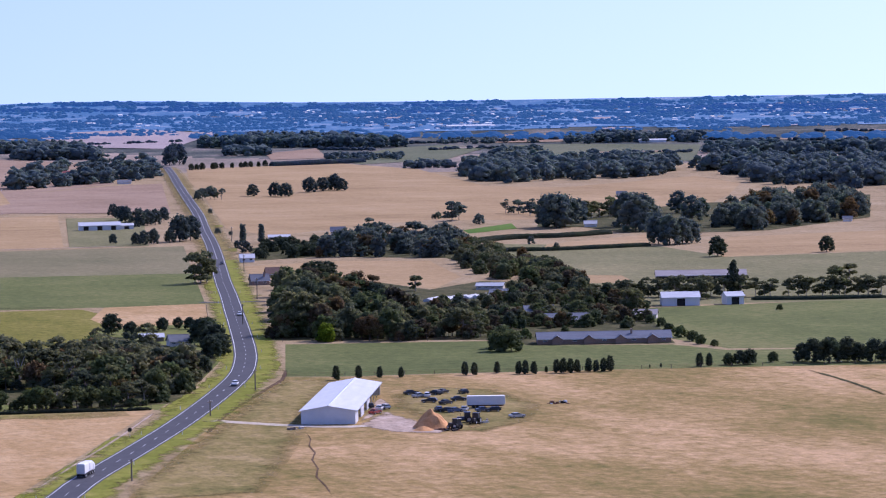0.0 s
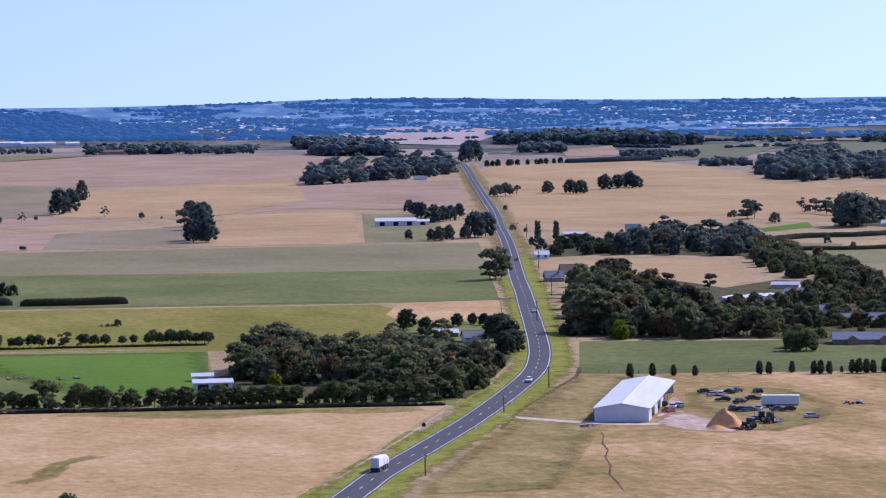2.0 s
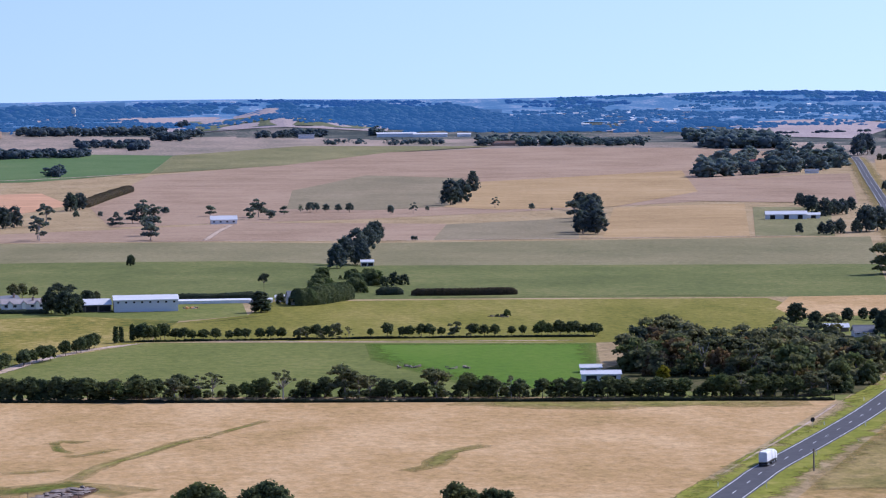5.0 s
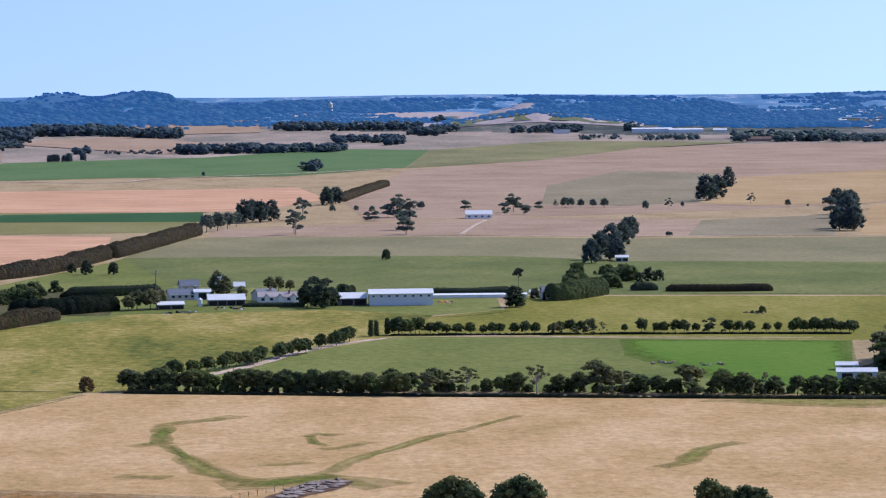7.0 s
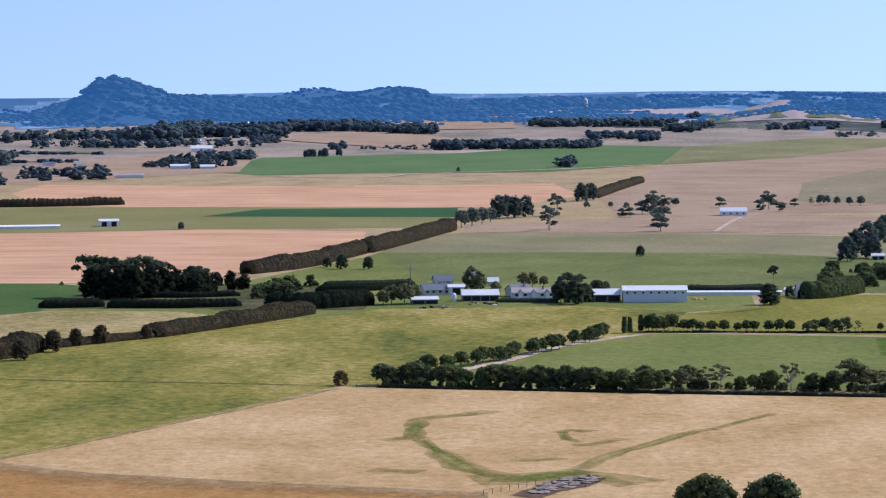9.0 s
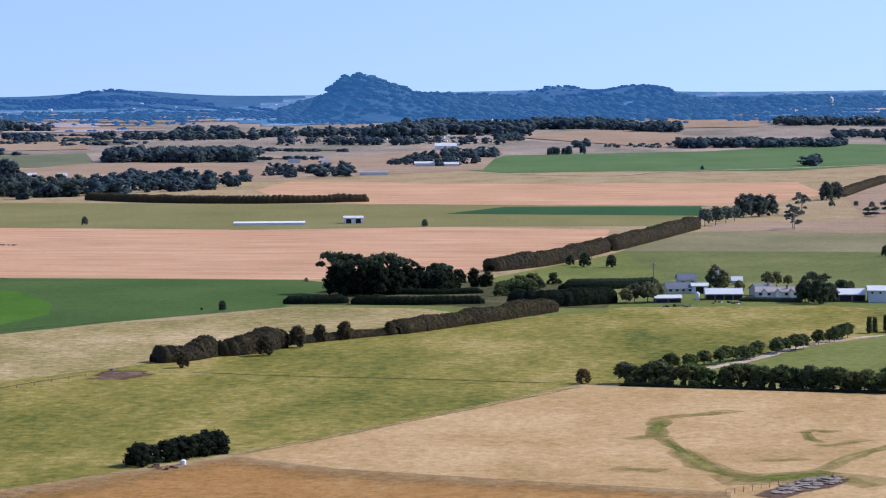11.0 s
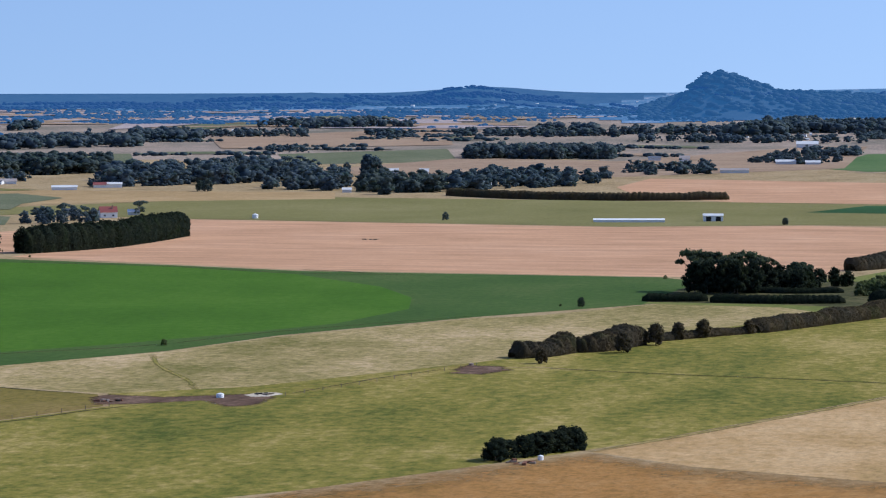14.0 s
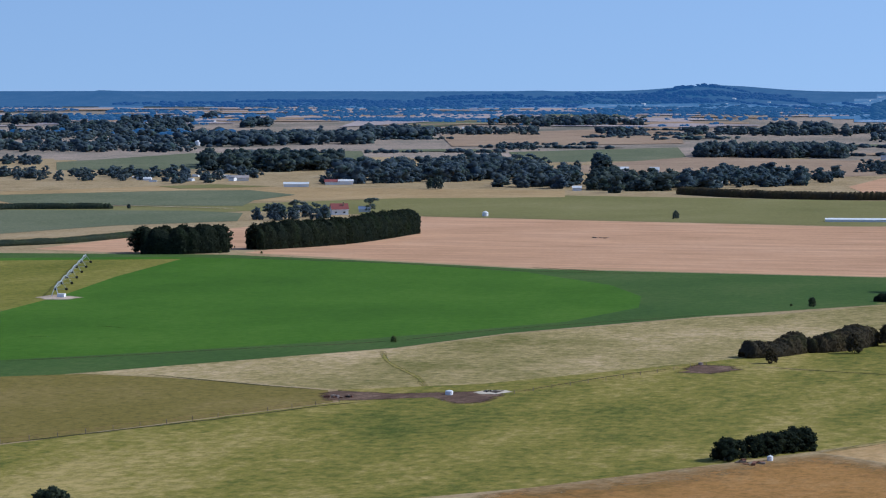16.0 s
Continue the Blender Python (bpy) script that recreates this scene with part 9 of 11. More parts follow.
woods("distant belt of hazy woods", [(-1758.5, 4052.9), (-1662.7, 4122.3), (-1670.6, 4141.8), (-1784.8, 4113.5)], 73, 2.8, 6.4, 354, ("shrub", "round"), "far", 0)
woods("distant belt of hazy woods", [(-1816.5, 3895.3), (-1646.9, 3957), (-1669.9, 4012.4), (-1845.7, 3957.8)], 119, 2.7, 6.2, 355, ("shrub", "round"), "far", 0)
woods("distant belt of hazy woods", [(-1870.2, 3806.4), (-1730.8, 3898), (-1740.5, 3920), (-1901.9, 3871)], 110, 2.7, 6.1, 356, ("shrub", "round"), "far", 0)
woods("distant belt of hazy woods", [(-1461.5, 4321.6), (-1321.3, 4375.9), (-1332.6, 4413.2), (-1480.7, 4378.4)], 92, 2.9, 6.6, 357, ("shrub", "round"), "rim", 0)
woods("distant belt of hazy woods", [(-1333.5, 4450.5), (-1211.2, 4491.6), (-1215.8, 4508.9), (-1343, 4482.1)], 77, 2.9, 6.7, 358, ("shrub", "round"), "rim", 0)
woods("distant belt of hazy woods", [(-1290.5, 4506.9), (-1191.4, 4546.5), (-1196, 4563.9), (-1294.7, 4521.3)], 63, 2.9, 6.7, 359, ("shrub", "round"), "rim", 0)
woods("distant belt of hazy woods", [(-1648.4, 4395.1), (-1464.4, 4453.4), (-1477.5, 4493.3), (-1666.3, 4442.8)], 115, 2.9, 6.7, 360, ("shrub", "round"), "rim", 0)
woods("distant belt of hazy woods", [(-1504.6, 4090), (-1334.5, 4173.9), (-1343.6, 4202.4), (-1528.5, 4154.8)], 120, 2.7, 6.3, 361, ("shrub", "round"), "far", 0)
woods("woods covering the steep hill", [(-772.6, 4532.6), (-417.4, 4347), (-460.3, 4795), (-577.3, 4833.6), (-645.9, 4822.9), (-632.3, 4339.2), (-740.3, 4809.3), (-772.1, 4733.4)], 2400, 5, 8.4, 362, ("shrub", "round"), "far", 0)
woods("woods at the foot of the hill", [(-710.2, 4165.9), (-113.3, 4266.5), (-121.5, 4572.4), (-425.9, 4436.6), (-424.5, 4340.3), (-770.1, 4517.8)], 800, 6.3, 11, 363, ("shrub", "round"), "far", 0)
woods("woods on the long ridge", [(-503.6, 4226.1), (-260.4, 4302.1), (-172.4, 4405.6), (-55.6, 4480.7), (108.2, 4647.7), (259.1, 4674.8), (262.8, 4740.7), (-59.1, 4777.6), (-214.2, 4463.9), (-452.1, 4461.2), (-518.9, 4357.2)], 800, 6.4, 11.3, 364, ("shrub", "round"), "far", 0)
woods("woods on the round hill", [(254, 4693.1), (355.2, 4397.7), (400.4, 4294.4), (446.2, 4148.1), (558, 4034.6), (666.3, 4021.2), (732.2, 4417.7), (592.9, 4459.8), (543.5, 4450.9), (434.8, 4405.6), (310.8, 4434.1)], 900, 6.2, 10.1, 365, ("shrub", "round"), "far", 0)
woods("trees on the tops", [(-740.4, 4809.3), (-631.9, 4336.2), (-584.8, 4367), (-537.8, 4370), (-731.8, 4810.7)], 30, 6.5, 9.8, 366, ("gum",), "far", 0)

# ---- buildings ----
gable("homestead", "long brick homestead with a blue-grey metal roof", "house", 410.6, 1007.1, -18.2, 11.3, 45.8, 1.8, 1.9, BRICK, BLUEROOF, windows=9, chimney=True, fronts=4)
gable("house", "cream farmhouse with a blue-grey roof", "house", 429.1, 1089.8, -15.5, 9.6, 19.9, 2.1, 1.9, CREAM, BLUEROOF, windows=4)
gable("house", "small cream house with a blue-grey roof", "house", 437, 1137.7, -13, 9.2, 11.3, 2, 1.7, CREAM, BLUEROOF, windows=2)
gable("house", "small cream house with a weathered roof", "house", 466.6, 1101.7, -28, 7.3, 8.6, 1.7, 1.5, CREAM, RUSTROOF, windows=2)
gable("farm_shed", "white steel farm shed with a pale roof", "shed", 505.2, 1157.9, -17.6, 10, 14.9, 3.4, 1.8, STEEL, ROOFSTEEL, doors=1)
gable("farm_shed", "small white steel shed", "shed", 525.7, 1152, -4.5, 5.9, 7.3, 3.4, 1.4, STEEL, ROOFSTEEL, doors=1)
gable("farm_shed", "long weathered shearing shed with a dull roof", "shed", 579.1, 1303.5, -21, 10.2, 40.3, 2, 2, TIMBER, RUSTROOF, bays=6)
gable("cottage", "white cottage with a pale metal roof", "house", 441.6, 1566.4, -10.7, 6.4, 7.3, 2.3, 1.7, WHITE, ROOFSTEEL, windows=2)
gable("cottage", "brick cottage with a dark hipped roof", "house", 395.7, 1383.7, -6, 7.2, 8.2, 2.1, 2.6, BRICK, GREYROOF, windows=2, chimney=True)
gable("cottage", "brick cottage with a brown tile roof", "house", 417.8, 1432.4, -8.3, 8, 9.6, 1.9, 2.7, BRICK, BROWNROOF, windows=2)
gable("farm_shed", "long low white shed", "shed", 523.4, 1785.9, -13.3, 4.7, 12.6, 1.7, 1, WHITE, ROOFSTEEL, doors=3)
gable("cottage", "cream cottage half hidden by trees", "house", 569.1, 1815.9, -17.4, 6.8, 8.8, 2.4, 2.4, CREAM, BLUEROOF, windows=2)
gable("barn", "long white steel barn beside the road", "barn", 460.9, 1980.1, -9.1, 9.4, 26.2, 3.3, 1.8, STEEL, ROOFSTEEL, doors=3)
gable("farm_shed", "lean pale shed at the end of the barn", "shed", 479.1, 1981.9, -9.6, 5.8, 8.7, 2.6, 1.1, STEEL, ROOFSTEEL, doors=1)
gable("cottage", "cream cottage behind dark trees", "house", 526, 2103.2, -14, 8.5, 11.6, 2.7, 3.1, CREAM, GREYROOF, windows=2)
gable("farm_shed", "white-roofed shed by the grove", "shed", 273.2, 1096.6, -9, 5.3, 8.5, 1.6, 1, TIMBER, ROOFSTEEL, doors=1)
gable("cottage", "grey weatherboard cottage with a grey roof", "house", 276.8, 1072.1, -2.5, 6.7, 7.1, 1.8, 2, CREAM, GREYROOF, windows=3)
gable("house", "house with a grey roof among the trees", "house", 361.4, 1083, -8.5, 7, 8.2, 2, 1.8, CREAM, BLUEROOF, windows=3)
gable("house", "pale building among the trees", "house", 474.3, 1292.8, -26.1, 8.9, 11.8, 1.7, 1, CREAM, GREYSTEEL, windows=4)
gable("house", "pale building with a low roof", "house", 462, 1245.6, -26.4, 7.1, 9.5, 1.9, 1.2, CREAM, BLUEROOF, windows=3)
gable("cottage", "small far white house", "house", 655.2, 2892.7, -10.8, 8.5, 15.9, 2.6, 1.6, WHITE, ROOFSTEEL, windows=2)
gable("cottage", "small far house with a red roof", "house", 669.9, 3006.3, -10.6, 8.8, 9.9, 2.2, 2.2, WHITE, REDROOF)
gable("farm_shed", "small grey far shed", "shed", 669.8, 2775.3, -11.6, 7.1, 12.2, 2, 1.5, STEEL, GREYROOF)
gable("cottage", "small house with a pale roof", "house", 729.6, 1807.8, -22, 5.6, 7.7, 2.1, 1.7, WHITE, ROOFSTEEL)
gable("factory", "long white far factory", "factory", 1436.8, 3993.4, -19.8, 18.2, 57.6, 3, 1.5, WHITE, ROOFSTEEL)
gable("factory", "long white far packing shed", "factory", 1454.5, 3406.5, -23.1, 13.2, 31.8, 2.6, 1.3, WHITE, ROOFSTEEL)
gable("cottage", "far pale cottage by the wood", "house", 929.1, 2237.8, -22.5, 5.2, 7.8, 2.2, 1.7, CREAM, GREYROOF)
gable("cottage", "small far white cottage", "house", 886, 1769.3, -26.6, 4.2, 5.7, 1.8, 1.4, WHITE, GREYROOF)
gable("greenhouse", "long pale greenhouse with a white roof", "greenhouse", 427.8, 1236.1, 48.9, 3.3, 11.7, 0.7, 0.6, STEEL, GREYSTEEL, over=0.1)
gable("greenhouse", "long pale greenhouse with a white roof", "greenhouse", 432.5, 1237.7, 48.7, 3.3, 11.7, 0.7, 0.6, STEEL, GREYSTEEL, over=0.1)
gable("greenhouse", "long pale greenhouse with a white roof", "greenhouse", 437.3, 1239.3, 48.6, 3.3, 11.8, 0.7, 0.6, STEEL, GREYSTEEL, over=0.1)
gable("greenhouse", "long pale greenhouse with a white roof", "greenhouse", 442.2, 1240.9, 48.4, 3.3, 11.8, 0.7, 0.6, STEEL, GREYSTEEL, over=0.1)
gable("greenhouse", "long pale greenhouse with a white roof", "greenhouse", 447, 1242.6, 48.2, 3.3, 11.8, 0.7, 0.6, STEEL, GREYSTEEL, over=0.1)
gable("greenhouse", "long pale greenhouse with a white roof", "greenhouse", 451.9, 1244.2, 48, 3.3, 11.8, 0.7, 0.6, STEEL, GREYSTEEL, over=0.1)
gable("greenhouse", "long pale greenhouse with a white roof", "greenhouse", 456.8, 1245.8, 47.9, 3.3, 11.9, 0.7, 0.6, STEEL, GREYSTEEL, over=0.1)
gable("farm_shed", "white steel farm shed beside the grove", "shed", 160.3, 933.4, -6.7, 5.1, 11.6, 2.2, 0.8, STEEL, ROOFSTEEL, doors=2)
gable("farm_shed", "small shed with a white roof", "shed", 162, 961.6, -6.6, 4.2, 6.3, 1.6, 0.7, STEEL, ROOFSTEEL, doors=1)
gable("cottage", "pale cottage half hidden in the grove", "house", 186.3, 972.3, -2.8, 5, 6, 1.8, 1.6, CREAM, GREYROOF, windows=2)
gable("cottage", "white farmhouse with a pale roof", "house", 105.1, 2045.3, 0.1, 8.8, 16.8, 2.9, 2.2, WHITE, ROOFSTEEL, windows=4)
gable("farm_shed", "small white open shed", "shed", 149.7, 1546.4, -3.5, 3.9, 6.1, 2.2, 0.8, STEEL, ROOFSTEEL, bays=2)
gable("cottage", "farm cottage with a steep grey roof", "house", 95.8, 1287.6, 5.7, 8.3, 8.3, 2.5, 2.8, CREAM, GREYROOF, windows=2)
gable("factory", "long white far packing shed", "factory", 418.8, 3927.7, -6.1, 16.9, 49.4, 4.2, 1.4, WHITE, ROOFSTEEL)
gable("factory", "long white far packing shed", "factory", 459.3, 3911.1, -6.7, 16.9, 42.2, 3.5, 1.4, WHITE, ROOFSTEEL)
gable("factory", "small white far shed", "factory", 501.5, 3909, -7.3, 11.3, 16.9, 2.8, 1.4, WHITE, ROOFSTEEL)
gable("factory", "far shed with a blue roof", "factory", 305.8, 3923.1, -4.5, 11.2, 19.7, 3.5, 1.4, STEEL, BLUEROOF)
gable("cottage", "long low brown far house", "house", 509.1, 3611.3, -8, 11.7, 26.1, 3.3, 2, BRICK, BROWNROOF)
gable("hay_shed", "large white steel shed with a row of vents", "shed", 33.4, 1266.4, 1.5, 11.8, 25.4, 4.8, 1.4, STEEL, ROOFSTEEL, vents=8)
gable("farm_shed", "open-fronted shed with a pale roof", "shed", 14.1, 1269.2, 5.4, 10.9, 10.5, 3, 1.8, TIMBER, ROOFSTEEL, bays=2)
gable("crop_cover", "long low white plastic cover", "cover", 66.5, 1301.3, -0.9, 3.3, 40.1, 1.2, 0.5, WHITE, WHITE, over=0.05)
gable("homestead", "white farm homestead with gabled fronts and chimneys", "house", -15.4, 1289.7, 4.7, 8.3, 17.5, 2.5, 1.6, WHITE, RUSTROOF, windows=5, chimney=True, fronts=3)
gable("house", "cream wing of the farm homestead", "house", -21.6, 1300.6, 31, 7, 8.4, 2.8, 1.9, CREAM, GREYROOF, windows=2, chimney=True)
gable("farm_shed", "open machinery shed with a white roof", "shed", -36.7, 1276.4, 4.6, 10.1, 14.6, 2.5, 1.8, TIMBER, ROOFSTEEL, bays=4)
gable("house", "grey-roofed farmhouse with verandah", "house", -56.5, 1312.4, 12.5, 10.3, 10.8, 2.4, 1.9, CREAM, BLUEROOF, windows=4)
gable("house", "small farmhouse with a grey roof", "house", -55.2, 1361.7, 12.3, 7.3, 7.8, 2.9, 2, CREAM, BLUEROOF, windows=2)
gable("farm_shed", "white shed beside the farmhouse", "shed", -47.5, 1311.1, 2.1, 5.6, 6.6, 3.3, 0.9, WHITE, ROOFSTEEL, doors=1)
gable("farm_shed", "open lean-to with a pale roof", "shed", -58.4, 1257.2, 10.7, 5.4, 10.4, 2, 0.9, TIMBER, ROOFSTEEL, bays=2)
gable("farm_shed", "small pale shed beside a dark hedge", "shed", 90.1, 1304.7, -0.9, 3.3, 4.2, 1.9, 0.7, WHITE, ROOFSTEEL)
gable("cottage", "small pale house among the farm trees", "house", -33.6, 1365.9, 5.4, 4.4, 4.4, 2, 1.5, CREAM, ROOFSTEEL)
gable("farm_shed", "small white hut beside the stubble", "shed", -283.9, 1935.1, 12.3, 7.7, 11.9, 3.5, 1, WHITE, ROOFSTEEL, doors=2)
gable("silage_cover", "long low white silage cover", "cover", -332.2, 1911.2, 10.9, 6.2, 43.7, 1.4, 0.7, WHITE, WHITE, over=0.05)
gable("house", "far white house on a rise", "house", -395.2, 3384, 6.7, 12.2, 23.1, 4.3, 3, WHITE, ROOFSTEEL)
gable("farm_shed", "far long pale shed", "shed", -366.2, 2964.5, 7, 8.5, 19.2, 2.7, 1.6, STEEL, ROOFSTEEL)
gable("farm_shed", "far pale steel farm shed", "shed", -340.9, 2964.5, 6.6, 7.5, 13.9, 2.1, 1.6, STEEL, ROOFSTEEL)
gable("house", "far white cottage among trees", "house", -466.2, 2989.9, 8.9, 8.6, 9.7, 3.8, 2.7, WHITE, RUSTROOF)
gable("farm_shed", "far shed with blue roof", "shed", -502.3, 3032.7, 9.4, 7.7, 12.1, 2.7, 1.6, STEEL, BLUEROOF)
gable("farm_shed", "far long grey shed", "shed", -386.4, 2762.1, 8, 9, 24.9, 2.5, 1.5, STEEL, RUSTROOF)
gable("house", "far white cottage beside trees", "house", -536.1, 2430.6, 12.4, 6.2, 7.1, 2.7, 2.2, WHITE, ROOFSTEEL)
gable("house", "far white cottage among trees", "house", -678.3, 2692.9, 14.1, 6.9, 9.9, 2.5, 2, WHITE, ROOFSTEEL)
gable("house", "far white house among trees", "house", -644.6, 2670.3, 13.6, 5.9, 7.9, 2.9, 2.5, WHITE, ROOFSTEEL)
gable("farm_shed", "far low pale farm shed", "shed", -622, 2326.3, 15, 5.2, 6.9, 2.2, 1.3, STEEL, ROOFSTEEL)
gable("house", "white house with a red roof behind dark pines", "house", -667.3, 1907.7, 29.3, 7.9, 10.8, 3.6, 3.3, WHITE, REDROOF, windows=2, chimney=True)
gable("house", "pale house behind the dark pines", "house", -701.7, 1930.4, 20, 5.1, 5.1, 2.6, 1.8, WHITE, BLUEROOF)
gable("farm_shed", "pale shed behind dark pines", "shed", -662.6, 1944.2, 18.8, 5.9, 7.3, 2.2, 1.5, STEEL, ROOFSTEEL)
gable("farm_shed", "long white far farm shed", "shed", -848.4, 2324, 21.1, 7.1, 19.5, 2.2, 1.3, WHITE, ROOFSTEEL)
gable("farm_shed", "far shed with a red roof", "shed", -835.8, 2373.1, 19.4, 7.2, 11.7, 2.2, 1.8, WHITE, REDROOF)
gable("farm_shed", "far white farm shed", "shed", -825.6, 2376.7, 19.2, 7.2, 11.7, 2.7, 1.3, WHITE, ROOFSTEEL)
gable("farm_shed", "far pale farm shed", "shed", -932.4, 2420.6, 21.1, 7.4, 13.9, 2.3, 1.9, STEEL, RUSTROOF)

# ---- far houses ----
far_houses("pale roofs of a distant town", [(1145.4, 4459.3), (1617.1, 4095.3), (1735.2, 4393.8), (1194.2, 4648)], 90, 2.5, 8.3, 367)
far_houses("pale roofs of a distant town", [(1282.3, 3954.3), (1437.2, 3881.5), (1541.6, 4162.7), (1379.7, 4253.8)], 30, 3.1, 10.8, 368)
far_houses("pale roofs of distant sheds", [(1617.1, 4095.3), (2025.2, 3923.1), (2179.5, 4221.6), (1751.8, 4435.6)], 40, 3.3, 9.8, 369)
far_houses("pale roofs of a distant town", [(541.7, 4191.1), (836.2, 4127.2), (937.7, 4626.9), (576.3, 4455.9)], 110, 3.2, 9.5, 370)
far_houses("pale roofs of a distant town", [(106.9, 4755.8), (334.1, 4429.4), (361.1, 4785.4), (107.9, 4794.8)], 12, 3.4, 8.4, 371)
far_houses("pale roofs of distant houses", [(-1203, 4263.5), (-748, 4387.7), (-813.3, 4772.2), (-1280.1, 4537.9)], 30, 2.5, 6.6, 372)
far_houses("pale roofs of a small far settlement", [(-1013.3, 2335.6), (-914.2, 2405.1), (-953.6, 2508.9), (-1062.3, 2448.5)], 16, 3.7, 7.5, 373)
far_houses("pale roofs of distant houses", [(-1491.6, 3146.3), (-1280.3, 3315.4), (-1594.7, 4129.8), (-1897.4, 4003.1)], 30, 2.8, 8.5, 374)
far_houses("pale roofs of distant houses", [(-1173.4, 3354.7), (-1063.4, 3657.5), (-1112.8, 3827.5), (-1227.9, 3510.5)], 14, 3.4, 8.1, 375)
far_houses("pale roofs of distant houses", [(-504.2, 3478.7), (-353.4, 3611.8), (-419.3, 4286.5), (-559.9, 4179.7)], 18, 2.8, 8.4, 376)
far_houses("pale roofs of distant houses", [(-487.5, 4089), (-348.4, 4163.5), (-362.5, 4333.9), (-502.2, 4214.2)], 8, 3.8, 10.6, 377)

# ---- the road ----
ROAD = [(130.1, 636.7),(141.4, 664.3),(152.8, 691.8),(161.7, 713.1),(185.3, 763.3),(212.2, 822),(242, 892.2),(264.8, 950.2),(280.2, 998.3),(292.3, 1041.3),(304.7, 1088.7),
        (325.1, 1168.6),(340.3, 1228.7),(361.8, 1312.9),(385.9, 1409.7),(414.5, 1521.2),(448, 1651.7),(478.6, 1773.7),(513.1, 1915.8),(543.3, 2036.8),(575.5, 2167.9),(644.8, 2463),(698, 2690.9),(758.3, 2948),(795.5, 3115)]
centre = smooth_line(ROAD, 5.0)
strip("verge", "mown yellow-green verge beside the road", None, 25.0, VERGE, 6, 1.0, category="verge", ragged=0.12, line=[p for p in centre if p.length < 1660])
strip("verge", "dry unmown verge beside the far road", None, 22.0, YARDGRASS, 6, 1.0, category="verge", ragged=0.2, line=[p for p in centre if p.length > 1640])
road = strip("road", "grey sealed two-lane country road", None, 8.2, ASPHALT, 8, category="road", line=centre)
for side in (-3.5, 3.5):
    strip("edge_line", "", None, 0.2, LINE, 10.5, side, parent=road, line=centre)
walked, dash = 0.0, None
for i in range(len(centre) - 1):
    a, b = centre[i], centre[i + 1]
    if walked < 950 and i % 3 == 0:
        c = a.lerp(b, 0.8)
        strip("centre_dash", "", None, 0.16, LINE, 10.5, parent=road, line=[a, a.lerp(c, 0.5), c])
    walked += (b - a).length
if walked > 950:
    far_line = [p for p in centre if p.length > 1650]
    strip("centre_line", "", None, 0.16, LINE, 10.5, parent=road, line=far_line)
strip("side_lane", "sealed side lane crossing the verge", [(340.9, 1281.8), (349.2, 1276.4)], 6.0, ASPHALT, 7, category="road")
strip("side_lane", "sealed side lane between the cottages", [(352.7, 1274), (366.6, 1272.8)], 5.0, ASPHALT, 7, category="road")
for x, y, h in [(*(170.6, 706.2), 5.2), (*(255.5, 900), 6.5), (*(224.5, 836.4), 4.5), (*(367.4, 1288.4), 9.0), (*(416, 1481.1), 8.5), (*(492.5, 1778.5), 8.5),
                (*(323.1, 1153.5), 8.0), (*(-69.7, 1371.3), 9.0), (*(-68.5, 1348.1), 9.5)]:
    utility_pole(x, y, 40, h)


def road_sign(x, y, turn):
    top = new("road_sign")
    top.matrix_basis = pose(x, y, ground(x, y), 0, 0, turn)
    bm = bmesh.new()
    lathe(bm, [(0.05, -0.2), (0.05, 1.6)], 8)
    part("post", bm, METAL, top)
    bm = bmesh.new()
    bmesh.ops.create_cone(bm, cap_ends=True, segments=20, radius1=0.6, radius2=0.6, depth=0.05, matrix=pose(0, 0, 1.9, 90, 0, 0))
    part("plate", bm, DARK, top, "dark back of a round plate")
    tagged(top, "round road sign seen from behind on a steel post", "road sign")


road_sign(*(192.1, 796.2), 10)


def guide_post(x, y):
    top = new("guide_post")
    top.matrix_basis = pose(x, y, ground(x, y) + 0.1)
    bm = bmesh.new()
    box(bm, -0.08, 0.08, -0.03, 0.03, 0, 1.0)
    part("post", bm, WHITE, top)
    bm = bmesh.new()
    box(bm, -0.04, 0.04, -0.036, 0.036, 0.8, 0.9)
    part("reflector", bm, RUST, top)
    tagged(top, "white roadside guide post with a red reflector", "guide post", "guide posts along the road")


for i in range(8, 150, 12):
    d = (centre[i + 1] - centre[i]).normalized()
    for k in (-5.4, 5.4):
        guide_post(centre[i].x + d.y * k, centre[i].y - d.x * k)


# ---- vehicles on the road ----
PAINT = {"white": surface("white_car_paint", (0.75, 0.75, 0.76), (0.8, 0.8, 0.8), 0.5, 0.3),
         "red": surface("faded_red_paint", (0.3, 0.05, 0.04), (0.38, 0.08, 0.06), 1.0, 0.5, wear=(0.2, 0.09, 0.06)),
         "blue": surface("dull_blue_paint", (0.06, 0.09, 0.16), (0.1, 0.14, 0.22), 1.0, 0.45, wear=(0.16, 0.09, 0.06)),
         "dark": surface("dark_car_paint", (0.025, 0.027, 0.03), (0.05, 0.05, 0.055), 1.0, 0.4),
         "silver": surface("silver_car_paint", (0.4, 0.42, 0.44), (0.5, 0.51, 0.53), 1.0, 0.35, 0.3)}


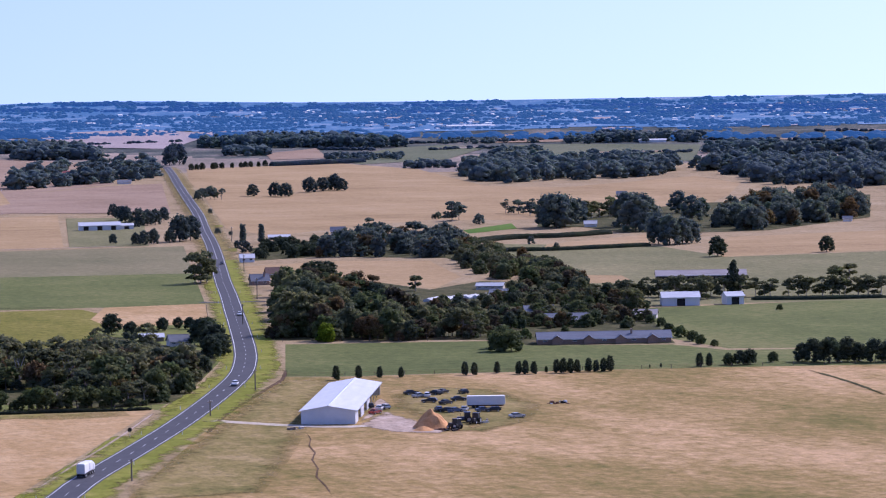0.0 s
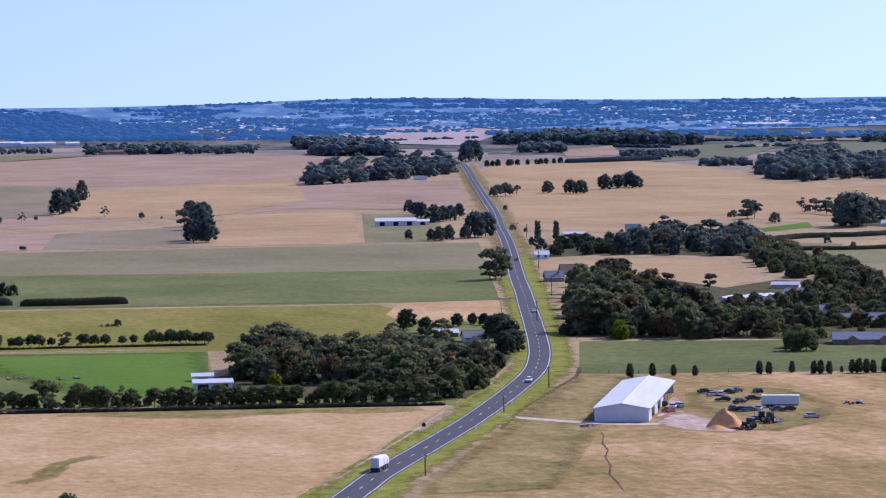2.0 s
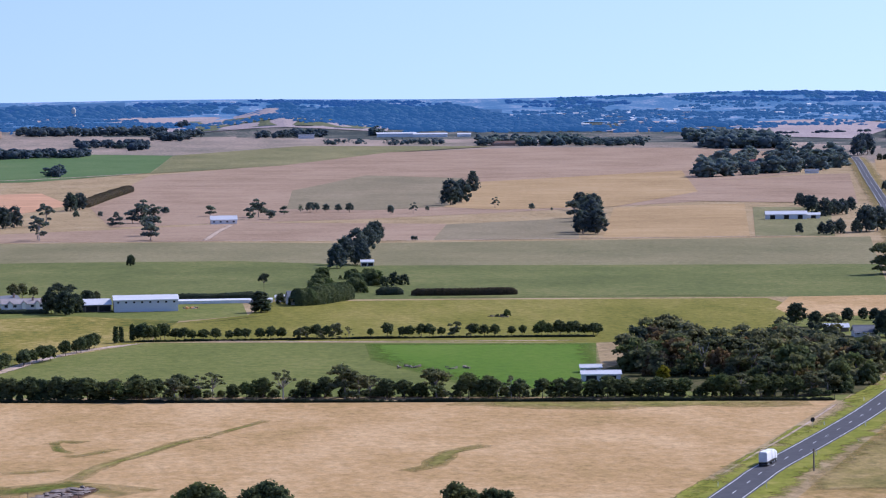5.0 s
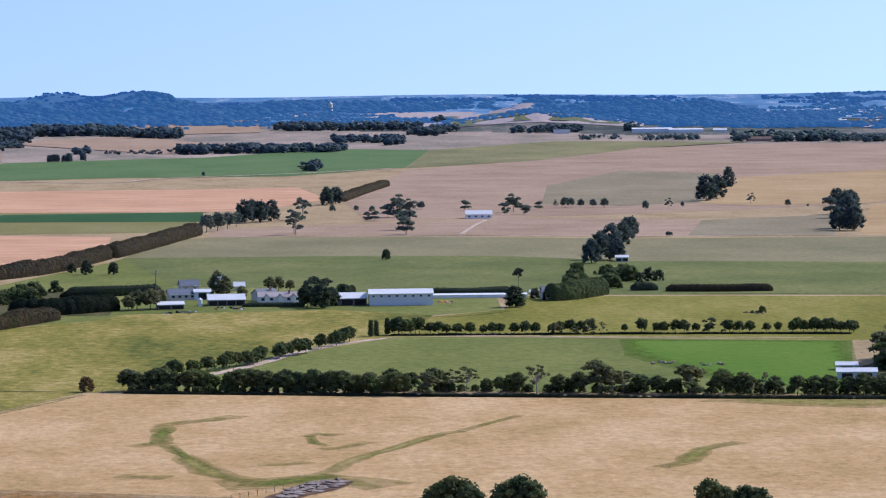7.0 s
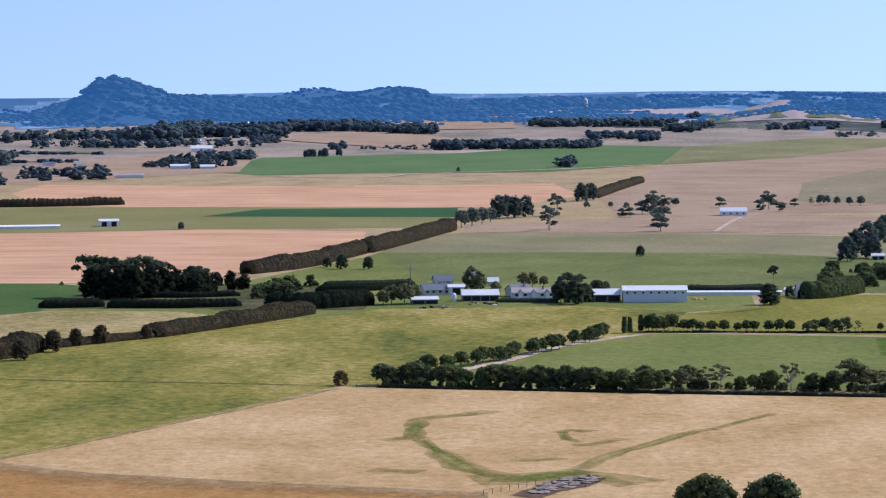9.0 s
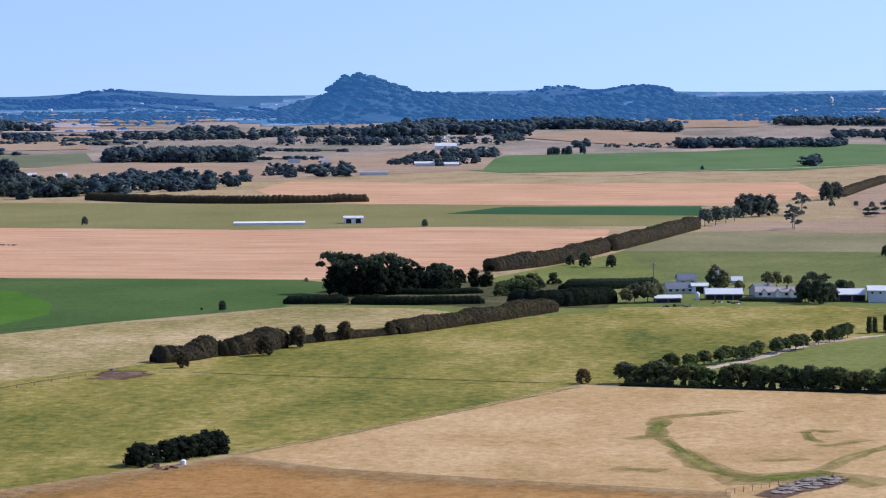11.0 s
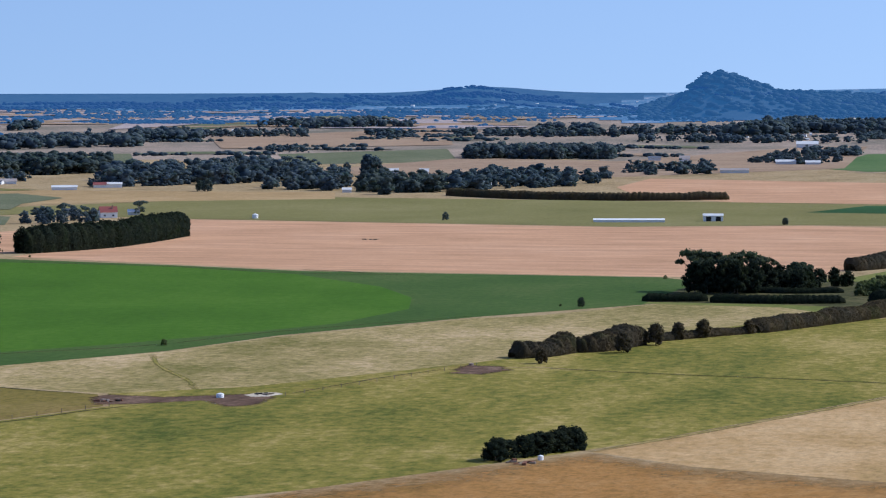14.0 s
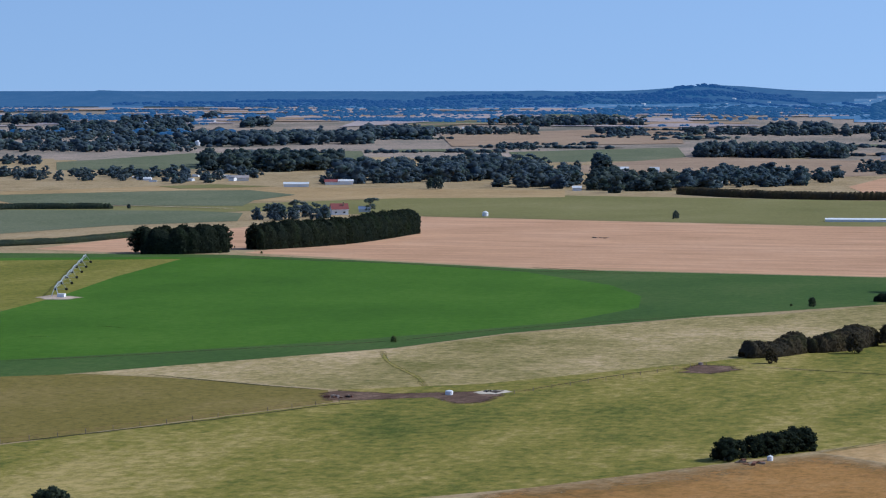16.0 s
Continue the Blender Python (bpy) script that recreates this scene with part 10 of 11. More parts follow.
def truck(x, y, turn, z):
    """A white box truck with a second box behind, facing turn (degrees from +x)."""
    top = new("truck")
    top.matrix_basis = pose(x, y, z, 0, 0, turn - 90)
    top.scale = (0.84, 0.84, 0.84)
    for nm, y0, y1, z0, z1, mat in (("box_body", -7.5, -1.2, 1.1, 3.9, WHITE), ("front_box", -0.7, 3.4, 1.1, 3.7, WHITE), ("cab", 3.7, 5.9, 0.7, 3.0, WHITE),
                                    ("chassis", -7.4, 5.8, 0.6, 1.05, DARK)):
        bm = bmesh.new()
        box(bm, -1.2, 1.2, y0, y1, z0, z1)
        bmesh.ops.bevel(bm, geom=bm.edges[:], offset=0.24 if mat is WHITE else 0.08, segments=3, affect="EDGES")
        part(nm, bm, mat, top)
    bm = bmesh.new()
    box(bm, -1.1, 1.1, 5.88, 5.94, 1.8, 2.7)
    part("windscreen", bm, GLASS, top)
    bm = bmesh.new()
    box(bm, -1.1, 1.1, -7.56, -7.5, 1.2, 3.8)
    part("rear_door", bm, STEEL, top, "pale rear doors")
    for wy in (-6.5, -5.3, -0.2, 2.2, 4.8):
        for sx in (-1.05, 1.05):
            wheel(top, sx, wy, 0.5, 0.35)
    tagged(top, "white box truck with two box bodies on the road", "truck")


def on_road(at, lane):
    """Place and heading on the road, near a point, in the lane at this offset."""
    i = min(range(1, len(centre) - 1), key=lambda k: math.dist(centre[k][:2], at))
    d = (centre[i + 1] - centre[i - 1]).normalized()
    return centre[i].x + d.y * lane, centre[i].y - d.x * lane, math.degrees(math.atan2(d.y, d.x))


tx, ty, ta = on_road((164, 722.9), -1.8)
truck(tx, ty, ta, 0.21)
cx, cy, ca = on_road((253.8, 918.2), 1.8)
car("car", "white car driving on the road bend", cx, cy, ca + 180, PAINT["white"], True, 0.2)
cx, cy, ca = on_road((334.1, 1200.4), 1.8)
car("car", "white car on the straight road", cx, cy, ca + 180, PAINT["white"], False, 0.2)
cx, cy, ca = on_road((421.9, 1550.7), 1.8)
car("car", "dark far car on the road", cx, cy, ca + 180, PAINT["dark"], False, 0.2)


# ---- the white shed and its yard ----
def main_shed(x, y, turn, width, length, eave, rise):
    top = new("hay_shed")
    top.matrix_basis = pose(x, y, ground(x, y), 0, 0, turn - 90)
    hw, hl = width / 2, length / 2
    bm = bmesh.new()
    prism(bm, [(-hw, -0.3), (hw, -0.3), (hw, eave), (0, eave + rise), (-hw, eave)], -hl, -hl + 0.25)
    part("gable_wall", bm, STEEL, top, "white ribbed gable end")
    bm = bmesh.new()
    prism(bm, [(-hw, -0.3), (hw, -0.3), (hw, eave), (0, eave + rise), (-hw, eave)], hl - 0.25, hl)
    part("gable_wall", bm, STEEL, top)
    bm = bmesh.new()
    box(bm, -hw, -hw + 0.2, -hl + 0.25, hl - 0.25, -0.3, eave)
    part("side_wall", bm, STEEL, top)
    bays = 9
    step = length / bays
    for i in range(bays):
        y0 = -hl + i * step
        bm = bmesh.new()
        if i in (0, 2, 4):
            box(bm, hw - 0.2, hw, y0 + 0.25, y0 + step, -0.3, eave)
            part("wall_panel", bm, STEEL, top)
        else:
            box(bm, hw - 0.2, hw, y0 + 0.25, y0 + step, eave - 0.8, eave)
            part("lintel", bm, STEEL, top)
    for i in range(bays + 1):
        bm = bmesh.new()
        y0 = min(max(-hl + i * step, -hl + 0.3), hl - 0.4)
        box(bm, hw - 0.42, hw - 0.2, y0 - 0.12, y0 + 0.12, -0.3, eave)
        part("post", bm, METAL, top)
    k = rise / hw
    over = 0.5
    for s in (-1, 1):
        bm = bmesh.new()
        lo = (s * (hw + over), eave - over * k + 0.05)
        prism(bm, [lo, (0, eave + rise + 0.05), (0, eave + rise + 0.17), (lo[0], lo[1] + 0.12)], -hl - 0.4, hl + 0.4)
        part("roof_slope", bm, ROOFSTEEL, top, "bright pale roof sheets")
        bm = bmesh.new()
        box(bm, s * (hw + over) - 0.1, s * (hw + over) + 0.1, -hl - 0.4, hl + 0.4, eave - over * k - 0.1, eave - over * k + 0.1)
        part("gutter", bm, METAL, top)
    bm = bmesh.new()
    prism(bm, [(-0.35, eave + rise + 0.14), (0.35, eave + rise + 0.14), (0, eave + rise + 0.3)], -hl - 0.4, hl + 0.4)
    part("ridge_cap", bm, METAL, top)
    for i in (1, 3, 5, 6):
        bm = bmesh.new()
        y0 = -hl + i * step
        for r in range(3):
            box(bm, -hw + 1.5, hw - 3.5, y0 + 0.8, y0 + step - 0.8, r * 1.0, r * 1.0 + 0.96)
        part("hay_stack", bm, TIMBER, top, "stacked bales inside")
    tagged(top, "long white steel hay shed with open bays", "shed")


main_shed(262.5, 836.6, 67, 14.5, 78.4, 3.6, 1.25)


def heap(name, label, x, y, r, h, mat, seed, lumps=0.16):
    """A loose heap with an uneven skin."""
    verts, faces = [], []
    rings, sides = 12, 36
    for i in range(rings + 1):
        t = i / rings
        for j in range(sides):
            a = 2 * math.pi * j / sides
            out = r * t * (1 + 0.16 * noise.noise(Vector((math.cos(a) * 1.5, math.sin(a) * 1.5, seed))))
            z = h * (1 - t ** 1.3) ** 1.1 * (1 + lumps * noise.noise(Vector((out * math.cos(a) * 0.6, out * math.sin(a) * 0.6, seed + 4)))) - 0.05
            verts.append((x + out * math.cos(a), y + out * math.sin(a), ground(x, y) + z))
    for i in range(rings):
        for j in range(sides):
            k = (j + 1) % sides
            faces.append((i * sides + j, (i + 1) * sides + j, (i + 1) * sides + k, i * sides + k))
    return tagged(mesh_object(name, verts, faces, mat, smooth=False), label, "heap")


heap("earth_mound", "tall heap of orange sawdust beside the shed", *(269.3, 780), 5.3, 4.9, SAWDUST, 3, 0.3)
heap("earth_mound", "low skirt of orange sawdust", *(265.1, 774.7), 3.2, 1.2, SAWDUST, 6)
drape("yard", "bare pale gravel yard beside the shed", [(253.8, 796.2), (274.6, 846.4), (281.4, 860.7), (277.5, 832.5), (271.4, 797.6), (271.7, 771.2), (266.4, 765.1), (256.9, 773.2), (254.2, 783.7)], TRACK, 4, category="yard", feather=5.0)
drape("yard_grass", "green worn grass round the parked wrecks", [(286.6, 867.1), (305.1, 885.6), (319.8, 867.4), (316.8, 822.9), (298.2, 783), (278.1, 763.2), (270.3, 767.4), (273.7, 804.4), (276.8, 832.9)], YARDGRASS, 3, category="grass", feather=9.0)


def trailer(x, y, turn, length=10.5):
    top = new("trailer")
    top.matrix_basis = pose(x, y, ground(x, y), 0, 0, turn)
    hl = length / 2
    bm = bmesh.new()
    box(bm, -hl, hl, -1.2, 1.2, 0.9, 3.3)
    bmesh.ops.bevel(bm, geom=bm.edges[:], offset=0.1, segments=2, affect="EDGES")
    part("body", bm, STEEL, top)
    bm = bmesh.new()
    box(bm, -hl + 0.1, hl - 0.1, -1.22, 1.22, 3.27, 3.4)
    part("roof", bm, WHITE, top)
    bm = bmesh.new()
    box(bm, hl, hl + 0.08, -1.1, 1.1, 1.0, 3.2)
    part("end_door", bm, WHITE, top)
    bm = bmesh.new()
    box(bm, -hl + 0.3, hl - 0.3, -0.6, 0.6, 0.5, 0.9)
    part("chassis", bm, RUST, top)
    for wx in (-3.4, -2.3, 3.0):
        for wy in (-1.0, 1.0):
            bm = bmesh.new()
            bmesh.ops.create_cone(bm, cap_ends=True, segments=14, radius1=0.48, radius2=0.48, depth=0.3, matrix=pose(wx, wy, 0.48, 90, 0, 0))
            part("wheel", bm, RUBBER, top)
    tagged(top, "long white box trailer parked in the yard", "trailer")


trailer(*(299.1, 820.5), -22)
WRECKS = [(*(292, 856.6), 20, "silver"), (*(294.5, 857), 70, "white"), (*(298.7, 862.2), 110, "dark"), (*(301.8, 864.2), 40, "dark"),
          (*(292.6, 865.6), 10, "dark"), (*(289.8, 841.5), 150, "dark"), (*(292.4, 834.8), 30, "dark"), (*(284.5, 818.4), 80, "blue"),
          (*(285.4, 814.5), 130, "dark"), (*(287.6, 813.3), 20, "blue"), (*(290.8, 814.9), 60, "silver"), (*(298.8, 841.9), 0, "dark"),
          (*(307.1, 861.2), 90, "dark"), (*(294.9, 810.9), 5, "blue"), (*(297.1, 809.7), 170, "dark"), (*(266.6, 819.8), 40, "red"),
          (*(271, 829.2), 60, "white"), (*(273.1, 831.5), 100, "silver"), (*(270.7, 836.3), 75, "dark"), (*(297.4, 791.5), 10, "silver")]
TONE = {"silver": "silver", "white": "white", "dark": "black", "blue": "dull blue", "red": "faded red"}
for x, y, a, tone in WRECKS:
    car("wrecked_car", "old " + TONE[tone] + " car abandoned on the yard grass", x, y, a, PAINT[tone], a > 60)["group"] = "old cars in the yard"


def tractor(x, y, turn, paint):
    top = new("tractor")
    top.matrix_basis = pose(x, y, ground(x, y), 0, 0, turn)
    for nm, b, mat in (("bonnet", (-0.45, 0.45, 0.4, 2.3, 0.8, 1.6), paint), ("cab", (-0.8, 0.8, -1.2, 0.4, 1.0, 2.7), GLASS), ("cab_roof", (-0.9, 0.9, -1.3, 0.5, 2.7, 2.85), paint),
                       ("chassis", (-0.35, 0.35, -1.2, 2.2, 0.5, 0.85), DARK)):
        bm = bmesh.new()
        box(bm, *b)
        bmesh.ops.bevel(bm, geom=bm.edges[:], offset=0.05, segments=1, affect="EDGES")
        part(nm, bm, mat, top)
    for sx in (-0.95, 0.95):
        wheel(top, sx, -0.7, 0.85, 0.45)
        wheel(top, sx * 0.85, 1.8, 0.5, 0.3)
    bm = bmesh.new()
    lathe(bm, [(0.05, 1.6), (0.05, 2.6)], 8, 0.25, 1.4)
    part("exhaust", bm, DARK, top)
    tagged(top, "old dark tractor standing beside the sawdust heap", "tractor")


tractor(*(273.4, 773.3), 30, PAINT["dark"])
tractor(*(281.3, 787.5), 80, PAINT["blue"])
tractor(*(282.7, 783.6), 140, PAINT["dark"])


def scrap(name, label, x, y, r, n, seed, mats, category="scrap"):
    """A low pile of beams, sheets and lumps."""
    rng = random.Random(seed)
    top = new(name)
    top.matrix_basis = pose(x, y, ground(x, y))
    for i in range(n):
        bm = bmesh.new()
        sx, sy, sz = rng.uniform(0.3, 1.0), rng.uniform(0.5, 2.4), rng.uniform(0.15, 0.7)
        bmesh.ops.create_cube(bm, size=1.0, matrix=pose(rng.uniform(-r, r), rng.uniform(-r, r), sz * 0.5, rng.uniform(-8, 8), rng.uniform(-8, 8), rng.uniform(0, 180)) @ Matrix.Diagonal((sx, sy, sz, 1)))
        for v in bm.verts:
            v.co += Vector((rng.uniform(-0.12, 0.12), rng.uniform(-0.12, 0.12), rng.uniform(-0.06, 0.06)))
        part("piece", bm, mats[i % len(mats)], top)
    tagged(top, label, category)


scrap("scrap_pile", "dark pile of scrap machinery in the paddock", *(321.3, 822.2), 2.6, 14, 4, [RUST, DARK, METAL])
scrap("scrap_pile", "scrap and drums beside the tractors", *(271, 771.5), 2.2, 12, 5, [DARK, RUST])
scrap("scrap_pile", "scattered scrap behind the old cars", *(285, 785.5), 3.0, 10, 6, [DARK, METAL, STONE])
scrap("timber_pile", "pale boards lying by the driveway", *(235.9, 793.6), 2.0, 7, 7, [CREAM, STONE], "timber")
scrap("trough", "scrap and troughs on trampled dirt", *(-290, 828.9), 3.0, 12, 8, [RUST, STONE, DARK], "trough")
scrap("feed_pile", "feed and rails on a sandy pad", *(-253.3, 855.5), 2.2, 8, 9, [DARK, TIMBER], "feed")
scrap("pallet_pile", "rusty scrap under the dark clump", *(-149.8, 716), 3.4, 14, 10, [RUST, TIMBER], "scrap")
scrap("fallen_branches", "fallen dark branches in the pasture", *(165.7, 1196.8), 3.5, 10, 11, [BARK, TIMBER], "branches")
scrap("fallen_logs", "pale fallen logs in the green pasture", *(108.2, 991.9), 4.0, 10, 12, [TIMBER, STONE], "logs")
scrap("fallen_logs", "pale fallen logs in the green pasture", *(123.6, 985.2), 4.0, 9, 13, [TIMBER, STONE], "logs")
scrap("stubble_heap", "dark heap of straw in the stubble field", *(-435.7, 1678), 4.0, 9, 14, [BARK], "heap")
scrap("yard_clutter", "machinery parts outside the farm sheds", *(-35.4, 1254), 6.0, 16, 15, [DARK, METAL, RUST])
scrap("yard_clutter", "clutter in the farmyard", *(-53.6, 1235), 6.0, 14, 16, [DARK, METAL, STONE])
scrap("earth_pile", "orange earth and pipes beside the white shed", *(51.8, 1273.5), 3.5, 12, 17, [SAWDUST, STONE], "earth")


def rubble(label, poly, n, seed):
    rng = random.Random(seed)
    V, F = [], []
    base, tri = ICO
    for x, y in scatter(rng, poly, n):
        s = (rng.uniform(0.4, 2.2), rng.uniform(0.4, 1.8), rng.uniform(0.2, 0.6))
        a = rng.uniform(0, 6.28)
        k = len(V)
        for v in base:
            w = [v[i] * s[i] * rng.uniform(0.7, 1.2) for i in range(3)]
            V.append((x + w[0] * math.cos(a) - w[1] * math.sin(a), y + w[0] * math.sin(a) + w[1] * math.cos(a), ground(x, y) + 0.3 + w[2] * 0.6))
        F += (tri + k).tolist()
    tagged(mesh_object("rubble", V, F, STONE), label, "rubble", kind="stuff")


rubble("pale limestone rubble heaped in the paddock", [(-9.4, 684.5), (-4.5, 701.4), (3.7, 710.7), (6.2, 706.5), (4.3, 696.7), (-2, 687.7), (-6.8, 678.7)], 60, 3)
drape("rubble_ground", "bare greyish earth under the rubble", [(-14.1, 677.5), (-8.2, 692), (-2, 707.2), (5.6, 712.6), (8.1, 706.3), (4.8, 692.8), (-2, 683.9), (-6.8, 671.4)], DIRT, 5, category="earth", feather=2.5)
fence("old timber fence beside the rubble", (-19, 677.9), (-8, 693.9), 3.0, 1.3)
fence("old timber fence beside the rubble", (-8, 693.9), (3, 691.1), 3.0, 1.3)
for a, b in (((18.8, 910), (81.8, 890.3)), ((81.8, 890.3), (144.4, 877.1)), ((144.4, 877.1), (215, 864.9)),
             ((-56.5, 916.8), (18.8, 910)), ((-68.5, 917), (-56.5, 916.8)), ((275.8, 937.4), (400.4, 902.1)),
             ((400.4, 902.1), (457, 886.9)), ((335, 1250.8), (291.2, 1082.8)), ((313.1, 1066.6), (377.9, 1035.3)),
             ((-331.6, 698.3), (-285, 814.6)), ((-245.7, 851.3), (-213.2, 952.2))):
    fence("post and wire fence along the paddock", a, b, 9.0)


def tank(name, label, x, y, r, h, mat, stand=0.0, category="tank"):
    top = new(name)
    top.matrix_basis = pose(x, y, ground(x, y))
    bm = bmesh.new()
    lathe(bm, [(r, stand), (r, stand + h * 0.9), (r * 0.85, stand + h * 0.97), (r * 0.15, stand + h * 1.12)], 20)
    part("vessel", bm, mat, top)
    bm = bmesh.new()
    lathe(bm, [(r * 0.16, stand + h * 1.1), (r * 0.16, stand + h * 1.2)], 10)
    part("hatch", bm, METAL, top)
    if stand:
        for a in range(4):
            bm = bmesh.new()
            cx, cy = r * 0.75 * math.cos(a * 1.571 + 0.78), r * 0.75 * math.sin(a * 1.571 + 0.78)
            lathe(bm, [(0.15, -0.2), (0.12, stand)], 8, cx, cy)
            part("leg", bm, TIMBER, top)
    tagged(top, label, category)


tank("water_tank", "white water tank on a tall stand", *(-41.3, 1338), 1.9, 3.6, WHITE, 4.5)
tank("water_tank", "tall white tank beside the farmhouse", *(-47, 1271.4), 0.9, 3.0, WHITE)
tank("water_tank", "round white water tank in the garden", *(129.4, 1405.8), 1.3, 2.4, WHITE)
tank("grain_silo", "white silo on the stubble edge", *(-571.5, 1913.5), 1.9, 2.8, WHITE)
tank("water_trough", "white concrete water trough", *(-262.6, 844.2), 1.1, 1.2, WHITE)
tank("water_trough", "white tank under the dark clump", *(-146.5, 722.7), 0.7, 1.1, WHITE)
tank("water_trough", "pale trough on bare dirt", *(-215.7, 955.4), 0.8, 0.7, STONE)
tank("lookout_tower", "pale far tower on the ridge", *(22.4, 4576.9), 3.2, 12.0, CREAM, category="tower")
tank("water_tank", "far white round tank", *(-1273.5, 3179.4), 3.0, 5.0, WHITE)


def irrigator(a, b, spans=6, h=4.0):
    """A pivot irrigator: a centre tower, and a trussed pipe on wheeled towers."""
    top = new("pivot_irrigator")
    A, B = Vector((*a, ground(*a))), Vector((*b, ground(*b)))
    d = (B - A).normalized()
    side = Vector((-d.y, d.x, 0))
    V, F = [], []
    for sx in (-1, 1):
        for sy in (-1, 1):
            limb(V, F, A + side * 1.6 * sx + d * 1.6 * sy, A + Vector((0, 0, h + 0.6)), 0.12, 0.1)
    mesh_object("centre_tower", V, F, METAL, top)
    bm = bmesh.new()
    box(bm, A.x + 1.5, A.x + 4.6, A.y - 1.6, A.y + 0.2, A.z, A.z + 1.5)
    part("control_cabin", bm, WHITE, top, "white control box at the pivot")
    step = (B - A).length / spans
    for i in range(spans):
        p, q = A + d * step * i + Vector((0, 0, h)), A + d * step * (i + 1) + Vector((0, 0, h))
        V, F = [], []
        mid = p.lerp(q, 0.5) + Vector((0, 0, 0.7))
        limb(V, F, p, mid, 0.16, 0.16)
        limb(V, F, mid, q, 0.16, 0.16)
        for k in range(8):
            t = (k + 0.5) / 8
            c = p.lerp(q, t) + Vector((0, 0, 0.7 * math.sin(t * math.pi)))
            for s in (-1, 1):
                limb(V, F, c, c + side * 0.6 * s - Vector((0, 0, 0.9)), 0.05, 0.05, 4)
        for s in (-1, 1):
            limb(V, F, p, p.lerp(q, 0.5) + side * 0.8 * s - Vector((0, 0, 0.6)), 0.05, 0.05, 4)
            limb(V, F, p.lerp(q, 0.5) + side * 0.8 * s - Vector((0, 0, 0.6)), q, 0.05, 0.05, 4)
        mesh_object("span", V, F, METAL, top)
        V, F = [], []
        foot = q - Vector((0, 0, h - 0.6))
        for s in (-1, 1):
            limb(V, F, foot + side * 2.2 * s, q, 0.09, 0.07, 5)
        limb(V, F, foot + side * 2.2, foot - side * 2.2, 0.08, 0.08, 5)
        tower = mesh_object("tower", V, F, METAL, top)
        for s in (-1, 1):
            bm = bmesh.new()
            c = foot + side * 2.2 * s
            bmesh.ops.create_cone(bm, cap_ends=True, segments=14, radius1=0.6, radius2=0.6, depth=0.35,
                                  matrix=Matrix.Translation((c.x, c.y, c.z)) @ d.to_track_quat("Z", "Y").to_matrix().to_4x4())
            part("wheel", bm, RUBBER, tower)
    tagged(top, "long grey centre-pivot irrigator standing in the crop", "irrigator")


irrigator((-529.1, 1166.5), (-610, 1380.1))
drape("pivot_pad", "bare pale ground round the pivot", [(-535.9, 1160.9), (-535.1, 1178.3), (-516.5, 1167.2), (-517.7, 1153.4), (-526.3, 1150.7)], TRACK, 5, category="earth", feather=2.0)


# ---- distance ----
def ring(name, label, start, rings, lift, mats, wobble=0.0):
    """A band of far country, from an uneven near edge (its distance follows the bearing) to a far one; the hills on it are forest."""
    angles = list(np.arange(-40, 40.01, 0.4))
    verts, faces, kinds = [], [], []
    for r in rings:
        for a in angles:
            x, y = r * math.sin(radians(a)), r * math.cos(radians(a))
            verts.append((x, y, ground(x, y) + lift))
    n = len(angles)
    for i in range(len(rings) - 1):
        for j in range(n - 1):
            edge = start(angles[j]) + wobble * noise.noise(Vector((angles[j] * 0.5, 2.0, 0.5)))
            if rings[i] >= edge:
                faces.append(((i + 1) * n + j, (i + 1) * n + j + 1, i * n + j + 1, i * n + j))
                rise = sum(h for hx, hy, h, sx, sy, turn in HILLS[:14] if abs(verts[i * n + j][0] - hx) < sx * 1.5 and abs(rings[i] - math.hypot(hx, hy)) < sy * 1.6)
                kinds.append(1 if rise > 8 or rings[i] > float(np.interp(angles[j], [-30, -11, -9, 40], [4560, 4640, 4900, 4900])) else 0)
    tagged(mesh_object(name, verts, faces, mats, smooth=True, indices=kinds), label, "distance", kind="structure")


